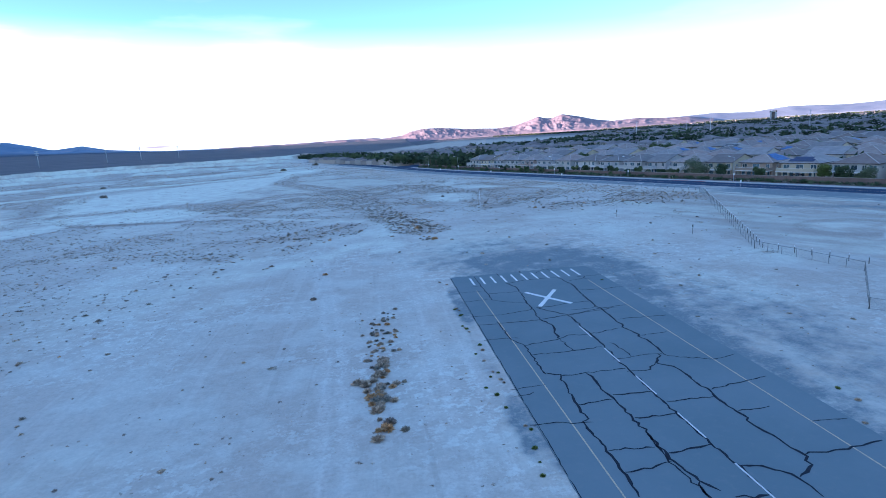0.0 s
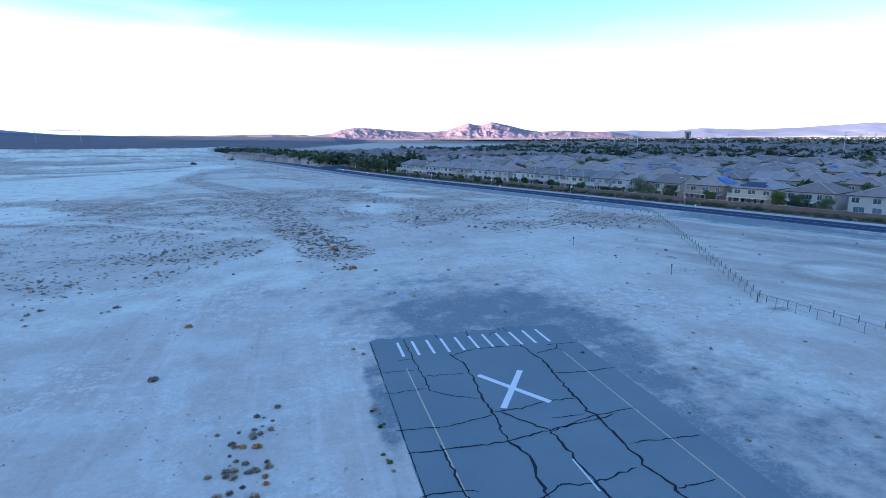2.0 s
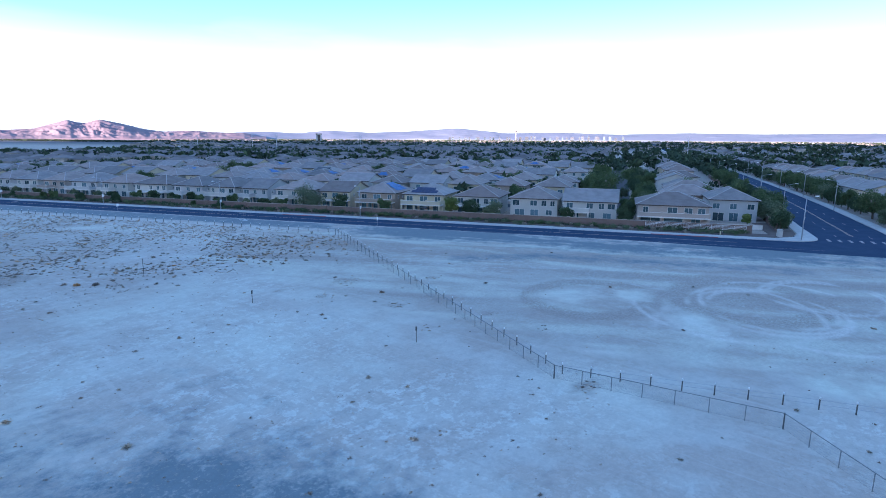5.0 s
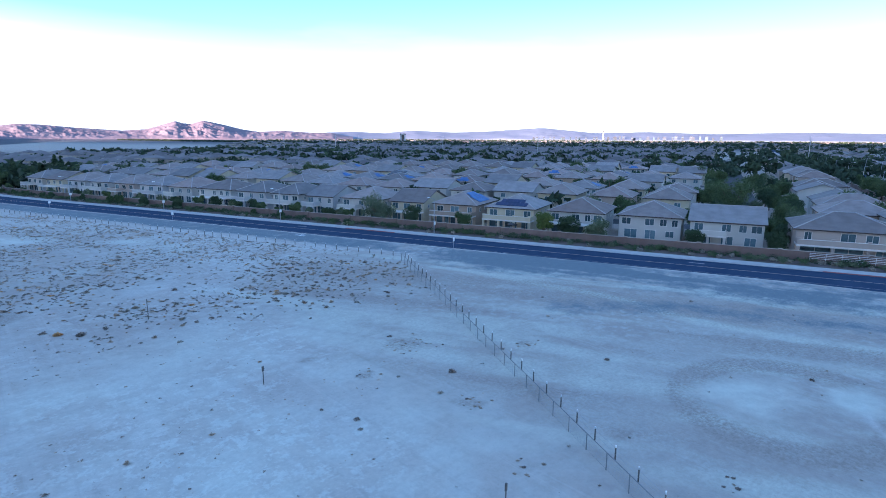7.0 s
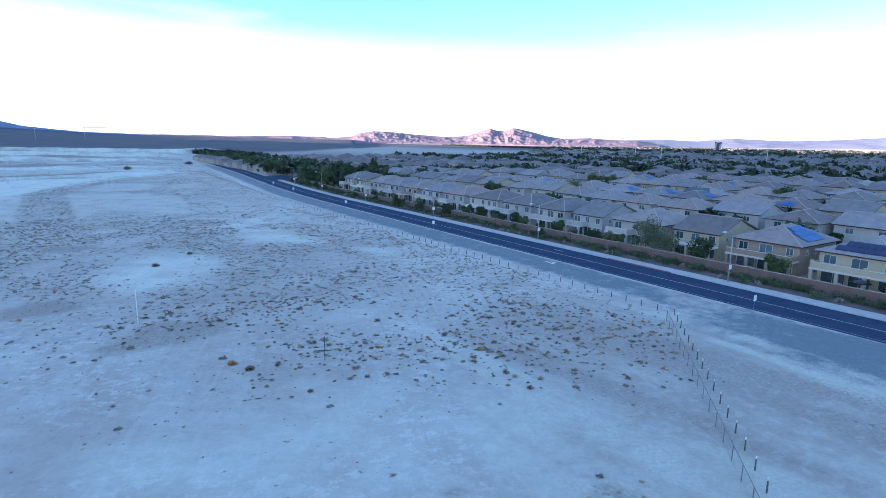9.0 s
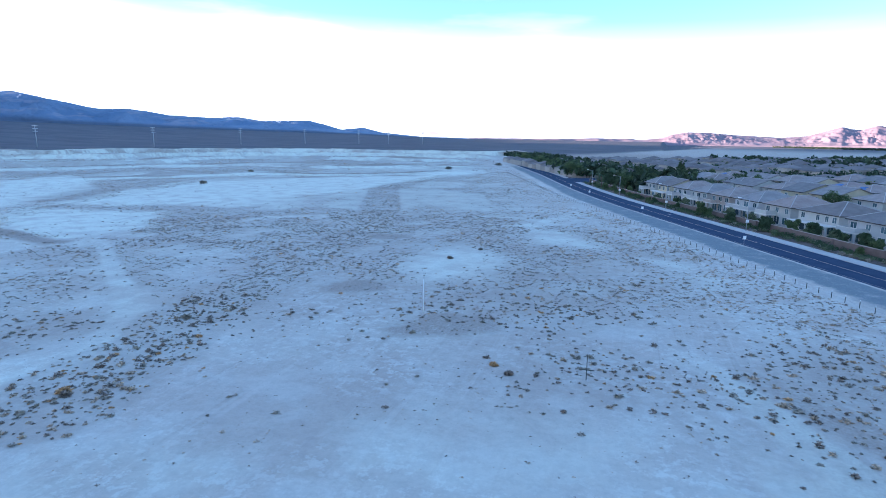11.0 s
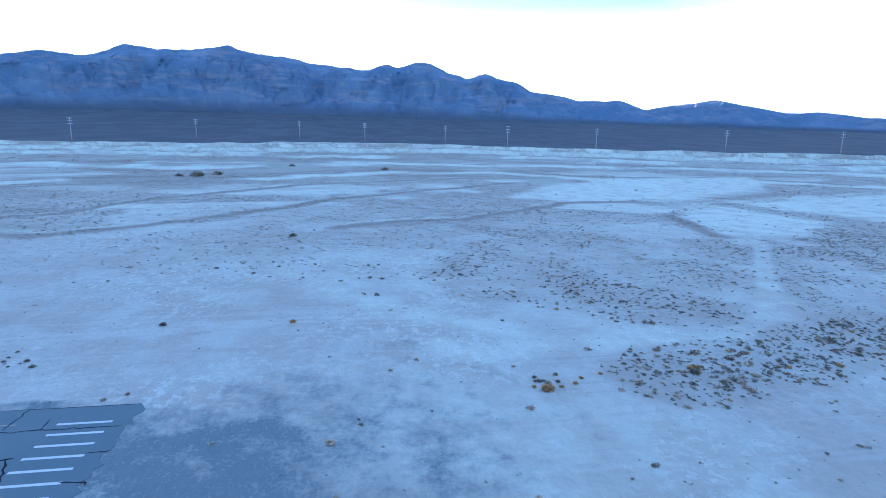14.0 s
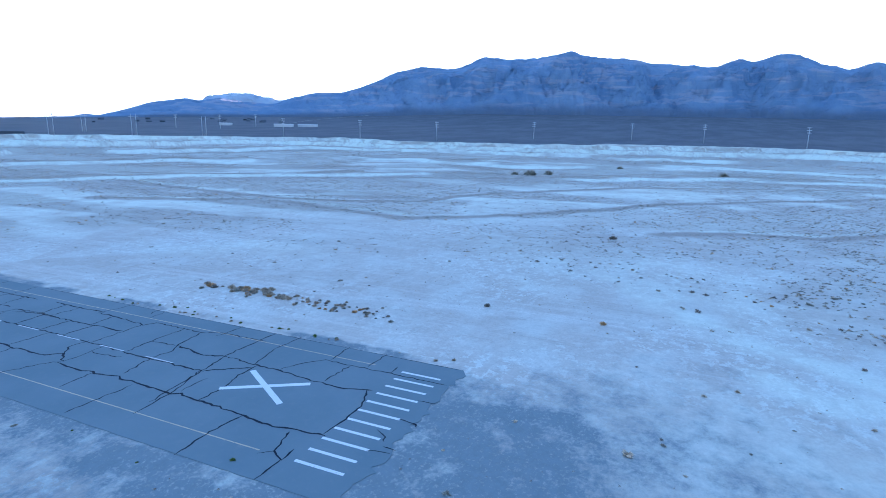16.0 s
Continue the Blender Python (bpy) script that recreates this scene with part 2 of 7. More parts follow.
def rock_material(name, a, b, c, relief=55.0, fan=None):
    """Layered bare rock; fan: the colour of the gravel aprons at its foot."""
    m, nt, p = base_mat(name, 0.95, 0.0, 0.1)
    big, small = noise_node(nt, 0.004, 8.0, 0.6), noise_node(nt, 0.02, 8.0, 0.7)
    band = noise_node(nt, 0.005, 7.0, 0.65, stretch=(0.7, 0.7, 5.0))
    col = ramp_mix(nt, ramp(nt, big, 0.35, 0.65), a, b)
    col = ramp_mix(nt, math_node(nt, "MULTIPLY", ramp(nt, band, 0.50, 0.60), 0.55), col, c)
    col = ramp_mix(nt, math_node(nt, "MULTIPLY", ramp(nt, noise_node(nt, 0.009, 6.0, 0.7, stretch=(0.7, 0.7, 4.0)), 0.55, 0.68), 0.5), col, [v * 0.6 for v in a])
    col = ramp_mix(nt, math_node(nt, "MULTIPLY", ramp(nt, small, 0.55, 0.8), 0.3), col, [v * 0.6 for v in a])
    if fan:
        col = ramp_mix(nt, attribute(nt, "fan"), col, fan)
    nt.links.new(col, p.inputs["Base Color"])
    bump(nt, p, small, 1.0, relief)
    return m


def asphalt_material():
    m, nt, p = base_mat("aged asphalt", 0.9, 0.0, 0.12)
    big, mid, fine = noise_node(nt, 0.12, 5.0), noise_node(nt, 1.4, 5.0, 0.65), noise_node(nt, 40.0, 2.0)
    col = ramp_mix(nt, ramp(nt, big, 0.3, 0.7), (0.14, 0.19, 0.21), (0.168, 0.215, 0.235))
    col = ramp_mix(nt, math_node(nt, "MULTIPLY", ramp(nt, mid, 0.5, 0.8), 0.45), col, (0.21, 0.235, 0.245))
    col = ramp_mix(nt, math_node(nt, "MULTIPLY", fine, 0.3), col, (0.125, 0.14, 0.155))
    nt.links.new(col, p.inputs["Base Color"])
    bump(nt, p, fine, 0.4, 0.01)
    return m


def paint_material(name, colour, worn):
    """Road paint, worn through to the asphalt in flecks."""
    m, nt, p = base_mat(name, 0.7, 0.0, 0.3)
    f = ramp(nt, noise_node(nt, 7.0, 6.0, 0.75), 0.62 - worn, 0.80 - worn * 0.6)
    nt.links.new(ramp_mix(nt, f, colour, (0.2, 0.2, 0.2)), p.inputs["Base Color"])
    return m


def roof_material(name, a, b):
    """Concrete roof tile: courses across the slope and blotches."""
    m, nt, p = base_mat(name, 0.8, 0.0, 0.3)
    blot, fine = noise_node(nt, 0.5, 4.0), noise_node(nt, 6.0, 3.0)
    tc, wave = nt.nodes.new("ShaderNodeTexCoord"), nt.nodes.new("ShaderNodeTexWave")
    wave.bands_direction = "Z"
    wave.inputs["Scale"].default_value, wave.inputs["Distortion"].default_value = 2.2, 0.6
    nt.links.new(tc.outputs["Object"], wave.inputs["Vector"])
    col = ramp_mix(nt, ramp(nt, blot, 0.3, 0.7), a, b)
    col = ramp_mix(nt, math_node(nt, "MULTIPLY", fine, 0.5), col, [v * 0.7 for v in a])
    r = nt.nodes.new("ShaderNodeObjectInfo").outputs["Random"]
    hsv = nt.nodes.new("ShaderNodeHueSaturation")
    nt.links.new(math_node(nt, "ADD", math_node(nt, "MULTIPLY", r, 0.55), 0.75), hsv.inputs["Value"])
    nt.links.new(col, hsv.inputs["Color"])
    nt.links.new(hsv.outputs["Color"], p.inputs["Base Color"])
    bump(nt, p, wave.outputs["Fac"], 0.5, 0.05)
    return m


M_GROUND = ground_material()
M_ASPHALT = asphalt_material()
M_ROAD = grainy("dark road asphalt", (0.03, 0.05, 0.09), (0.046, 0.07, 0.118), 0.3, 20.0, 0.95, relief=0.005, spec=0.04)
M_STREET = grainy("grey street asphalt", (0.07, 0.072, 0.078), (0.11, 0.112, 0.118), 0.3, 20.0, 0.95, relief=0.004, spec=0.06)
M_TAR = grainy("crack sealant", (0.009, 0.012, 0.021), (0.018, 0.022, 0.036), 2.0, 30.0, 0.75, relief=0.004, spec=0.15)
M_WHITE = paint_material("white runway paint", (0.62, 0.63, 0.62), 0.06)
M_YELLOW = paint_material("faded yellow paint", (0.50, 0.40, 0.27), 0.16)
M_WORN = paint_material("worn white paint", (0.36, 0.36, 0.36), 0.3)
M_DASH = paint_material("thin white paint", (0.56, 0.57, 0.57), 0.10)
M_CONC = grainy("pale concrete", (0.36, 0.355, 0.34), (0.46, 0.455, 0.44), 0.8, 25.0, 0.9, relief=0.004)
M_BLOCK = grainy("pink-tan block wall", (0.155, 0.105, 0.09), (0.205, 0.145, 0.125), 0.6, 14.0, 0.9, relief=0.01, vary=0.06)
M_CAP = grainy("wall cap", (0.34, 0.29, 0.26), (0.42, 0.37, 0.33), 0.8, 14.0, 0.9)
M_MULCH = grainy("red-brown gravel mulch", (0.09, 0.068, 0.06), (0.16, 0.125, 0.11), 0.4, 6.0, 0.95, relief=0.03)
M_STEEL = grainy("galvanised steel", (0.32, 0.33, 0.34), (0.45, 0.46, 0.47), 2.0, 30.0, 0.5, 0.7, 0.0)
M_FENCE = grainy("weathered fence pipe", (0.17, 0.18, 0.185), (0.26, 0.27, 0.275), 2.0, 30.0, 0.7, 0.2, 0.0)
M_POST = grainy("dark weathered post", (0.08, 0.075, 0.07), (0.14, 0.13, 0.12), 3.0, 40.0, 0.85, relief=0.004)
M_WHITEPAINT = grainy("white painted metal", (0.72, 0.72, 0.71), (0.8, 0.8, 0.79), 2.0, 30.0, 0.5, relief=0.0)
M_RED = grainy("red paint", (0.26, 0.08, 0.07), (0.33, 0.12, 0.10), 2.0, 30.0, 0.7, relief=0.0)
M_PYLON = grainy("pale weathered pole steel", (0.42, 0.43, 0.44), (0.52, 0.52, 0.52), 0.4, 6.0, 0.6, 0.2, 0.0)
M_WOOD = grainy("trunk bark", (0.09, 0.065, 0.045), (0.17, 0.13, 0.095), 4.0, 30.0, 0.9)
M_GLASS = grainy("dark window glass", (0.055, 0.09, 0.11), (0.12, 0.175, 0.195), 0.6, 3.0, 0.1, 0.0, 0.0, 0.55, spec=0.5)
M_SOLAR = grainy("blue solar panel", (0.03, 0.10, 0.26), (0.05, 0.15, 0.36), 1.0, 8.0, 0.45, 0.0, 0.0, 0.2, spec=0.2)
M_NAVY = grainy("navy solar panel", (0.008, 0.016, 0.06), (0.015, 0.028, 0.09), 1.0, 8.0, 0.35, 0.0, 0.0, 0.2, spec=0.3)
M_RIDGE = grainy("pale ridge tile", (0.34, 0.315, 0.31), (0.42, 0.395, 0.385), 2.0, 20.0, 0.8, relief=0.0)
M_BLACK = grainy("black solar panel", (0.012, 0.013, 0.018), (0.025, 0.028, 0.035), 1.0, 8.0, 0.25, 0.0, 0.0, spec=0.6)
M_FASCIA = grainy("dark brown fascia", (0.05, 0.035, 0.03), (0.08, 0.06, 0.05), 2.0, 20.0, 0.8, relief=0.0)
M_TRIM = grainy("off-white trim", (0.55, 0.53, 0.49), (0.65, 0.62, 0.58), 2.0, 20.0, 0.8, relief=0.0)
WALLS = [grainy(n, a, b, 0.3, 18.0, 0.9, relief=0.006, vary=0.05) for n, a, b in (
    ("off-white stucco", (0.43, 0.415, 0.38), (0.51, 0.495, 0.46)),
    ("cream stucco", (0.45, 0.395, 0.28), (0.53, 0.465, 0.345)),
    ("tan stucco", (0.29, 0.225, 0.175), (0.36, 0.29, 0.23)),
    ("pink-beige stucco", (0.35, 0.29, 0.25), (0.42, 0.355, 0.31)),
    ("grey-white stucco", (0.40, 0.40, 0.395), (0.48, 0.48, 0.475)))]
ROOFS = [roof_material(n, a, b) for n, a, b in (
    ("brown-grey roof tile", (0.215, 0.178, 0.165), (0.285, 0.243, 0.225)),
    ("grey roof tile", (0.205, 0.188, 0.185), (0.275, 0.255, 0.248)),
    ("pinkish roof tile", (0.255, 0.192, 0.172), (0.32, 0.257, 0.232)))]
LEAVES = [grainy(n, a, b, 0.8, 6.0, 0.8, relief=0.0, vary=0.35, island=True, spec=0.15) for n, a, b in (
    ("green leaves", (0.06, 0.092, 0.042), (0.12, 0.16, 0.072)),
    ("grey-green leaves", (0.09, 0.12, 0.07), (0.17, 0.20, 0.12)),
    ("dark green leaves", (0.04, 0.065, 0.036), (0.08, 0.115, 0.06)),
    ("yellow-green leaves", (0.09, 0.125, 0.035), (0.16, 0.20, 0.065)),
    ("far dark leaves", (0.026, 0.043, 0.028), (0.055, 0.08, 0.048)),
    ("far green leaves", (0.04, 0.06, 0.034), (0.075, 0.105, 0.055)))]
M_SAGE, M_STRAW, M_DRY, M_ORANGE = [grainy(n, a, b, 0.5, 8.0, 0.95, relief=0.0, vary=0.35, island=True, spec=0.1) for n, a, b in (
    ("grey-green sage", (0.25, 0.23, 0.195), (0.36, 0.325, 0.27)),
    ("straw-coloured brush", (0.39, 0.305, 0.23), (0.50, 0.405, 0.315)),
    ("dark dry brush", (0.20, 0.165, 0.14), (0.30, 0.25, 0.21)),
    ("rust-orange brush", (0.44, 0.26, 0.13), (0.58, 0.36, 0.19)))]
# distance haze is mixed into the rock and fan colours as blue
M_HAZEBLUE_ROCK = rock_material("haze-tinted dark limestone", (0.165, 0.262, 0.40), (0.235, 0.328, 0.46), (0.40, 0.39, 0.455), 40.0, fan=(0.13, 0.165, 0.225))
M_PINKROCK = rock_material("pale desert rock", (0.235, 0.18, 0.205), (0.26, 0.205, 0.225), (0.285, 0.23, 0.245), 1.0)
# pale base colour stands in for sunlight that does not reach these slopes
M_SUNPAINT_ROCK = rock_material("rock with sunlight painted pale", (0.36, 0.43, 0.54), (0.48, 0.54, 0.62), (0.62, 0.66, 0.72), 40.0)
# pale blue haze of the far range, put straight into its base colour
M_FARHAZE_ROCK = rock_material("distant rock with haze in its colour", (0.175, 0.21, 0.275), (0.20, 0.235, 0.30), (0.22, 0.25, 0.305), 2.0)
M_FARWHITE = grainy("white metal cladding", (0.40, 0.40, 0.41), (0.50, 0.50, 0.50), 0.05, 0.5, 0.6, relief=0.0)
M_TOWER = grainy("tower cladding", (0.03, 0.038, 0.055), (0.06, 0.07, 0.09), 0.02, 0.2, 0.6, relief=0.0, vary=0.35)

# ---- noise and helpers ----
def lattice(ix, iy, seed):
    n = (ix.astype(np.int64) * 374761393 + iy.astype(np.int64) * 668265263 + seed * 144269504) & 0xFFFFFFFF
    n = ((n ^ (n >> 13)) * 1274126177) & 0xFFFFFFFF
    return ((n ^ (n >> 16)) & 0xFFFF) / 65535.0


def vnoise(x, y, seed=0):
    x, y = np.asarray(x, float), np.asarray(y, float)
    ix, iy = np.floor(x), np.floor(y)
    fx, fy = x - ix, y - iy
    fx, fy = fx * fx * (3 - 2 * fx), fy * fy * (3 - 2 * fy)
    a, b = lattice(ix, iy, seed), lattice(ix + 1, iy, seed)
    c, d = lattice(ix, iy + 1, seed), lattice(ix + 1, iy + 1, seed)
    return (a * (1 - fx) + b * fx) * (1 - fy) + (c * (1 - fx) + d * fx) * fy


def fbm(x, y, octaves=4, seed=0):
    total, amp, norm = 0.0, 1.0, 0.0
    for k in range(octaves):
        total = total + amp * vnoise(np.asarray(x) * 2 ** k + 17.3 * k, np.asarray(y) * 2 ** k - 9.1 * k, seed + k)
        norm, amp = norm + amp, amp * 0.5
    return total / norm


def step(lo, hi, v):
    t = np.clip((np.asarray(v, float) - lo) / (hi - lo), 0, 1)
    return t * t * (3 - 2 * t)


def within(x, y, x0, y0, x1, y1):
    return (x > x0) & (x < x1) & (y > y0) & (y < y1)


def blob(x, y, cx, cy, rx, ry, turn=0.0, soft=0.4):
    """1 inside an ellipse with a soft, ragged rim."""
    reach = max(rx, ry) * (1.6 + soft)
    out = np.zeros(np.shape(x))
    k = within(x, y, cx - reach, cy - reach, cx + reach, cy + reach)
    c, s = math.cos(radians(turn)), math.sin(radians(turn))
    dx, dy = x[k] - cx, y[k] - cy
    d = np.hypot((dx * c + dy * s) / rx, (-dx * s + dy * c) / ry)
    size = (rx + ry) / 2
    d = d + (fbm(x[k] / size * 1.6, y[k] / size * 1.6, 4, int(cx * 3 + cy) & 255) - 0.5) * 1.1
    out[k] = 1 - step(1 - soft, 1 + soft, d)
    return out


def near_line(x, y, pts, wide, soft=0.5):
    """1 along a polyline, falling off over its width."""
    xs, ys, edge = [q[0] for q in pts], [q[1] for q in pts], wide * (1 + soft)
    out = np.zeros(np.shape(x))
    k = within(x, y, min(xs) - edge, min(ys) - edge, max(xs) + edge, max(ys) + edge)
    px, py = x[k], y[k]
    d = np.full(np.shape(px), 1e9)
    for (ax, ay), (bx, by) in zip(pts, pts[1:]):
        ux, uy = bx - ax, by - ay
        t = np.clip(((px - ax) * ux + (py - ay) * uy) / (ux * ux + uy * uy), 0, 1)
        d = np.minimum(d, np.hypot(px - ax - t * ux, py - ay - t * uy))
    out[k] = 1 - step(wide * (1 - soft), wide * (1 + soft), d)
    return out


# the road's own frame: s along it, o across it
ROAD_TURN = radians(21.74)
RU, RN = (-math.sin(ROAD_TURN), math.cos(ROAD_TURN)), (math.cos(ROAD_TURN), math.sin(ROAD_TURN))
CX, CY = 45.0, 85.0


def at(s, o, z=0.0):
    return Vector((s * RU[0] + o * RN[0], s * RU[1] + o * RN[1], z))


def bend(s):
    """The road swings away from its straight line in the distance."""
    return 33.0 * step(250, 900, s) + 8.0 * step(260, 480, s)


def along(x, y):
    return x * RU[0] + y * RU[1], x * RN[0] + y * RN[1]


def polar(yaw, r):
    return CX - math.sin(radians(yaw)) * r, CY + math.cos(radians(yaw)) * r


def desert_side(x, y):
    s, o = along(x, y)
    o = o - bend(s) - 0.75 * np.maximum(0, s - 720)
    return 1 - step(100, 150, o)


def lobes(x, y, r):
    """Distance from the field, warped so that the terraces wind and fray."""
    wr = r + 340 * (fbm(x / 230, y / 230, 5, 21) - 0.5) + 30 * (fbm(x / 32, y / 32, 3, 23) - 0.5)
    return wr + 16 * np.abs(2 * vnoise(x / 17, y / 17, 26) - 1) * step(500, 560, r)


TERRACES = ((300, 0.9, 40), (420, 1.6, 60), (560, 3.0, 70), (690, 5.0, 90), (820, 6.5, 70))


def height(x, y):
    """The lie of the land, in metres."""
    x, y = np.asarray(x, float), np.asarray(y, float)
    r = np.hypot(x - CX, y - CY)
    yaw = np.degrees(np.arctan2(-(x - CX), y - CY))
    wild = desert_side(x, y)
    z = 0.5 * (fbm(x / 30, y / 30, 4, 3) - 0.5) * step(95, 170, r) * wild
    z = z + 2.4 * (fbm(x / 85, y / 85, 4, 11) - 0.5) * step(190, 420, r) * (1 - 0.7 * step(900, 1100, r)) * wild
    # low mounds and terraces of pale badland
    wr = lobes(x, y, r)
    west = step(-4, 10, yaw) * (1 - step(150, 170, yaw))
    for edge, rise, deep in TERRACES:
        z = z + rise * (step(edge, edge + 9, wr) - 0.76 * step(edge + 20, edge + deep, wr)) * wild * west
    z = z + 2.2 * (fbm(x / 24, y / 24, 3, 25) - 0.5) * step(380, 460, wr) * (1 - step(860, 920, wr)) * wild * west
    # the long dark plain that climbs to the mountains
    up = np.interp(yaw, *PLAIN_RISE)
    top = 22 + 3400 * np.tan(np.radians(up)) - 6
    t = np.clip((r - 1150) / 2250, 0, 1.25)
    z = z + np.where(up > 0.01, top * t ** 1.15, 0) * wild
    return z


# how high the plain stands against the sky or the mountains, by bearing, in degrees
PLAIN_RISE = ([-180, -6, 2, 8, 14, 19, 24, 28, 44, 62, 73, 88, 99, 110, 125, 138, 151, 165, 180],
              [0, 0, .03, .06, .12, .24, .46, .6, 1.0, 1.47, 1.66, 1.85, 1.93, 1.87, 1.29, .95, .4, 0, 0])


def patch(x, y, pts, ragged=3.0, soft=2.0):
    """1 inside an outline of a few corners, with a ragged, soft rim."""
    xs, ys, edge = [q[0] for q in pts], [q[1] for q in pts], soft + 1.4 * ragged
    out = np.zeros(np.shape(x))
    k = within(x, y, min(xs) - edge, min(ys) - edge, max(xs) + edge, max(ys) + edge)
    px, py = x[k], y[k]
    far = np.full(np.shape(px), 1e9)
    inner = np.zeros(np.shape(px), bool)
    for (ax, ay), (bx, by) in zip(pts, pts[1:] + pts[:1]):
        ux, uy = bx - ax, by - ay
        t = np.clip(((px - ax) * ux + (py - ay) * uy) / (ux * ux + uy * uy), 0, 1)
        far = np.minimum(far, np.hypot(px - ax - t * ux, py - ay - t * uy))
        inner ^= ((ay > py) != (by > py)) & (px < ux * (py - ay) / (uy if uy else 1e-9) + ax)
    d = np.where(inner, -far, far) + 2.6 * ragged * (fbm(px / (ragged * 4), py / (ragged * 4), 4, 19) - 0.5)
    out[k] = 1 - step(-soft, soft, d)
    return out


PANS = (((-149, 159), (-137, 178), (-140, 213), (-150, 252), (-233, 245), (-214, 197)),
        ((-97, 194), (-121, 221), (-84, 235), (-62, 210), (-68, 188)),
        ((-138, 239), (-163, 328), (-130, 389), (-83, 440), (-52, 520), (-42, 500), (-59, 345), (-78, 271), (-107, 244)),
        ((-158, 161), (-201, 205), (-267, 350), (-190, 300), (-158, 267), (-138, 199)))
SMALL_PANS = (((17, 186), (15, 205), (22, 212), (32, 208), (36, 189), (26, 181)), ((35, 222), (50, 220), (46, 238), (30, 246)), ((60, 212), (68, 192), (73, 197), (66, 212)),
              ((26, 245), (40, 284), (44, 280), (33, 244)))
DRAINS = (((-77, -148), (-104, -120), (-89, -39), (-93.5, -1), (-108, 20), (-130, 27), (-166, 52), (-205, 83), (-238, 150), (-250, 240)),
          ((-79, 96), (-87, 110), (-93, 129), (-108, 146), (-128, 172), (-140, 215)), ((-62, 186), (-97, 192), (-122, 222), (-160, 330)),
          ((-60, -70), (-84, -20), (-72, 30), (-92, 60), (-150, 100), (-215, 180)), ((-130, -150), (-165, -60), (-215, 20), (-300, 90)))
SCRUB = ((-34, 112), (-20, 118), (-9, 130), (-7, 150), (-28, 166), (-66, 160), (-92, 128), (-52, 122))


def brush_density(x, y):
    """Tufts to the square metre, and how straw-coloured they are."""
    s, o = along(x, y)
    o = o - bend(s)
    r = np.hypot(x - CX, y - CY)
    d = 0.012 + 0.02 * step(0.5, 0.7, fbm(x / 18, y / 18, 3, 61)) * step(-120, -30, -np.abs(x + 40))
    zone = fbm(x / 46, y / 46, 5, 61)
    field = step(144, 182, y + 0.2 * (x - 20) + 16 * (fbm(x / 30, y / 30, 3, 63) - 0.5)) * (1 - step(110, 125, x))
    d = np.maximum(d, 1.5 * field * (0.16 + step(0.36, 0.58, fbm(x / 11, y / 11, 4, 65))))
    west = step(-20, -60, x) * step(30, 90, y)
    d = np.maximum(d, 0.42 * west * step(0.38, 0.56, fbm(x / 22 + 5, y / 22, 3, 67)))
    d = np.maximum(d, 0.95 * patch(x, y, SCRUB, 5.0, 5.0) * (0.3 + step(0.36, 0.6, fbm(x / 9, y / 9, 3, 68))))
    south = step(-12, -40, x) * step(62, 20, y)
    d = np.maximum(d, 0.45 * south * step(0.46, 0.60, fbm(x / 16, y / 55, 4, 37)))
    far_west = step(-60, -110, x)
    d = np.maximum(d, 0.85 * far_west * step(0.36, 0.56, fbm(x / 30, y / 30, 3, 69)))
    far_out = step(150, 230, r) * step(5, -10, o - 118)
    d = np.where(far_out > 0.3, np.maximum(0.06, 0.85 * step(0.60, 0.45, zone)), d)
    wash = near_line(x, y, ((9.5, 130), (8.8, 134), (7, 141), (2.5, 153), (0, 172), (-4, 200), (-8, 231), (-28, 280), (-54, 340), (-58, 440)), 5.5)
    clear = 0.0
    for pan in PANS:
        clear = np.maximum(clear, patch(x, y, pan, 6.0, 3.0))
    for pan in SMALL_PANS:
        clear = np.maximum(clear, patch(x, y, pan, 3.0, 3.0))
    d = d * (1 - 0.93 * clear)
    d = np.maximum(d, 3.2 * wash * (0.3 + fbm(x / 6, y / 6, 2, 71)))
    frayed = 6 * (fbm(x / 14, y / 14, 3, 75) - 0.5)
    for way in DRAINS:
        d = np.maximum(d, 0.9 * near_line(x + frayed, y + frayed, way, 3.2, 0.6) * step(0.3, 0.5, fbm(x / 17, y / 17, 2, 77)))
    corner = near_line(x, y, ((84, 150), (94, 152)), 9.0)
    d = np.maximum(d, 0.75 * corner)
    road_edge = step(118, 140, o) * (1 - step(146, 150, o)) * step(110, 150, s)
    d = np.maximum(d, 0.6 * road_edge * step(0.35, 0.55, fbm(x / 9, y / 9, 2, 73)))
    track = near_line(x, y, ((-56, 191), (-27, 169), (-9, 156), (0, 144), (-2, 123), (-14, 60)), 1.8)
    off = (o > 150) | ((x > 7.5) & (x < 33) & (y < 84)) | ((x > 0.5) & (x < 8) & (y < 90))
    d = np.where(off, 0.0, d) * (1 - 0.9 * track)
    lot = (74.5 * (x - 60.2) > 36.4 * (y - 82.1)) & (x > 62) & (o < 150)   # past the fence
    d = np.where(lot, np.minimum(d, 0.004), d)
    straw = np.clip(0.42 - 0.2 * wash + 0.55 * road_edge + 0.5 * corner + 0.5 * step(60, 20, np.hypot(x - 20, y - 95)), 0, 1)
    return d, straw


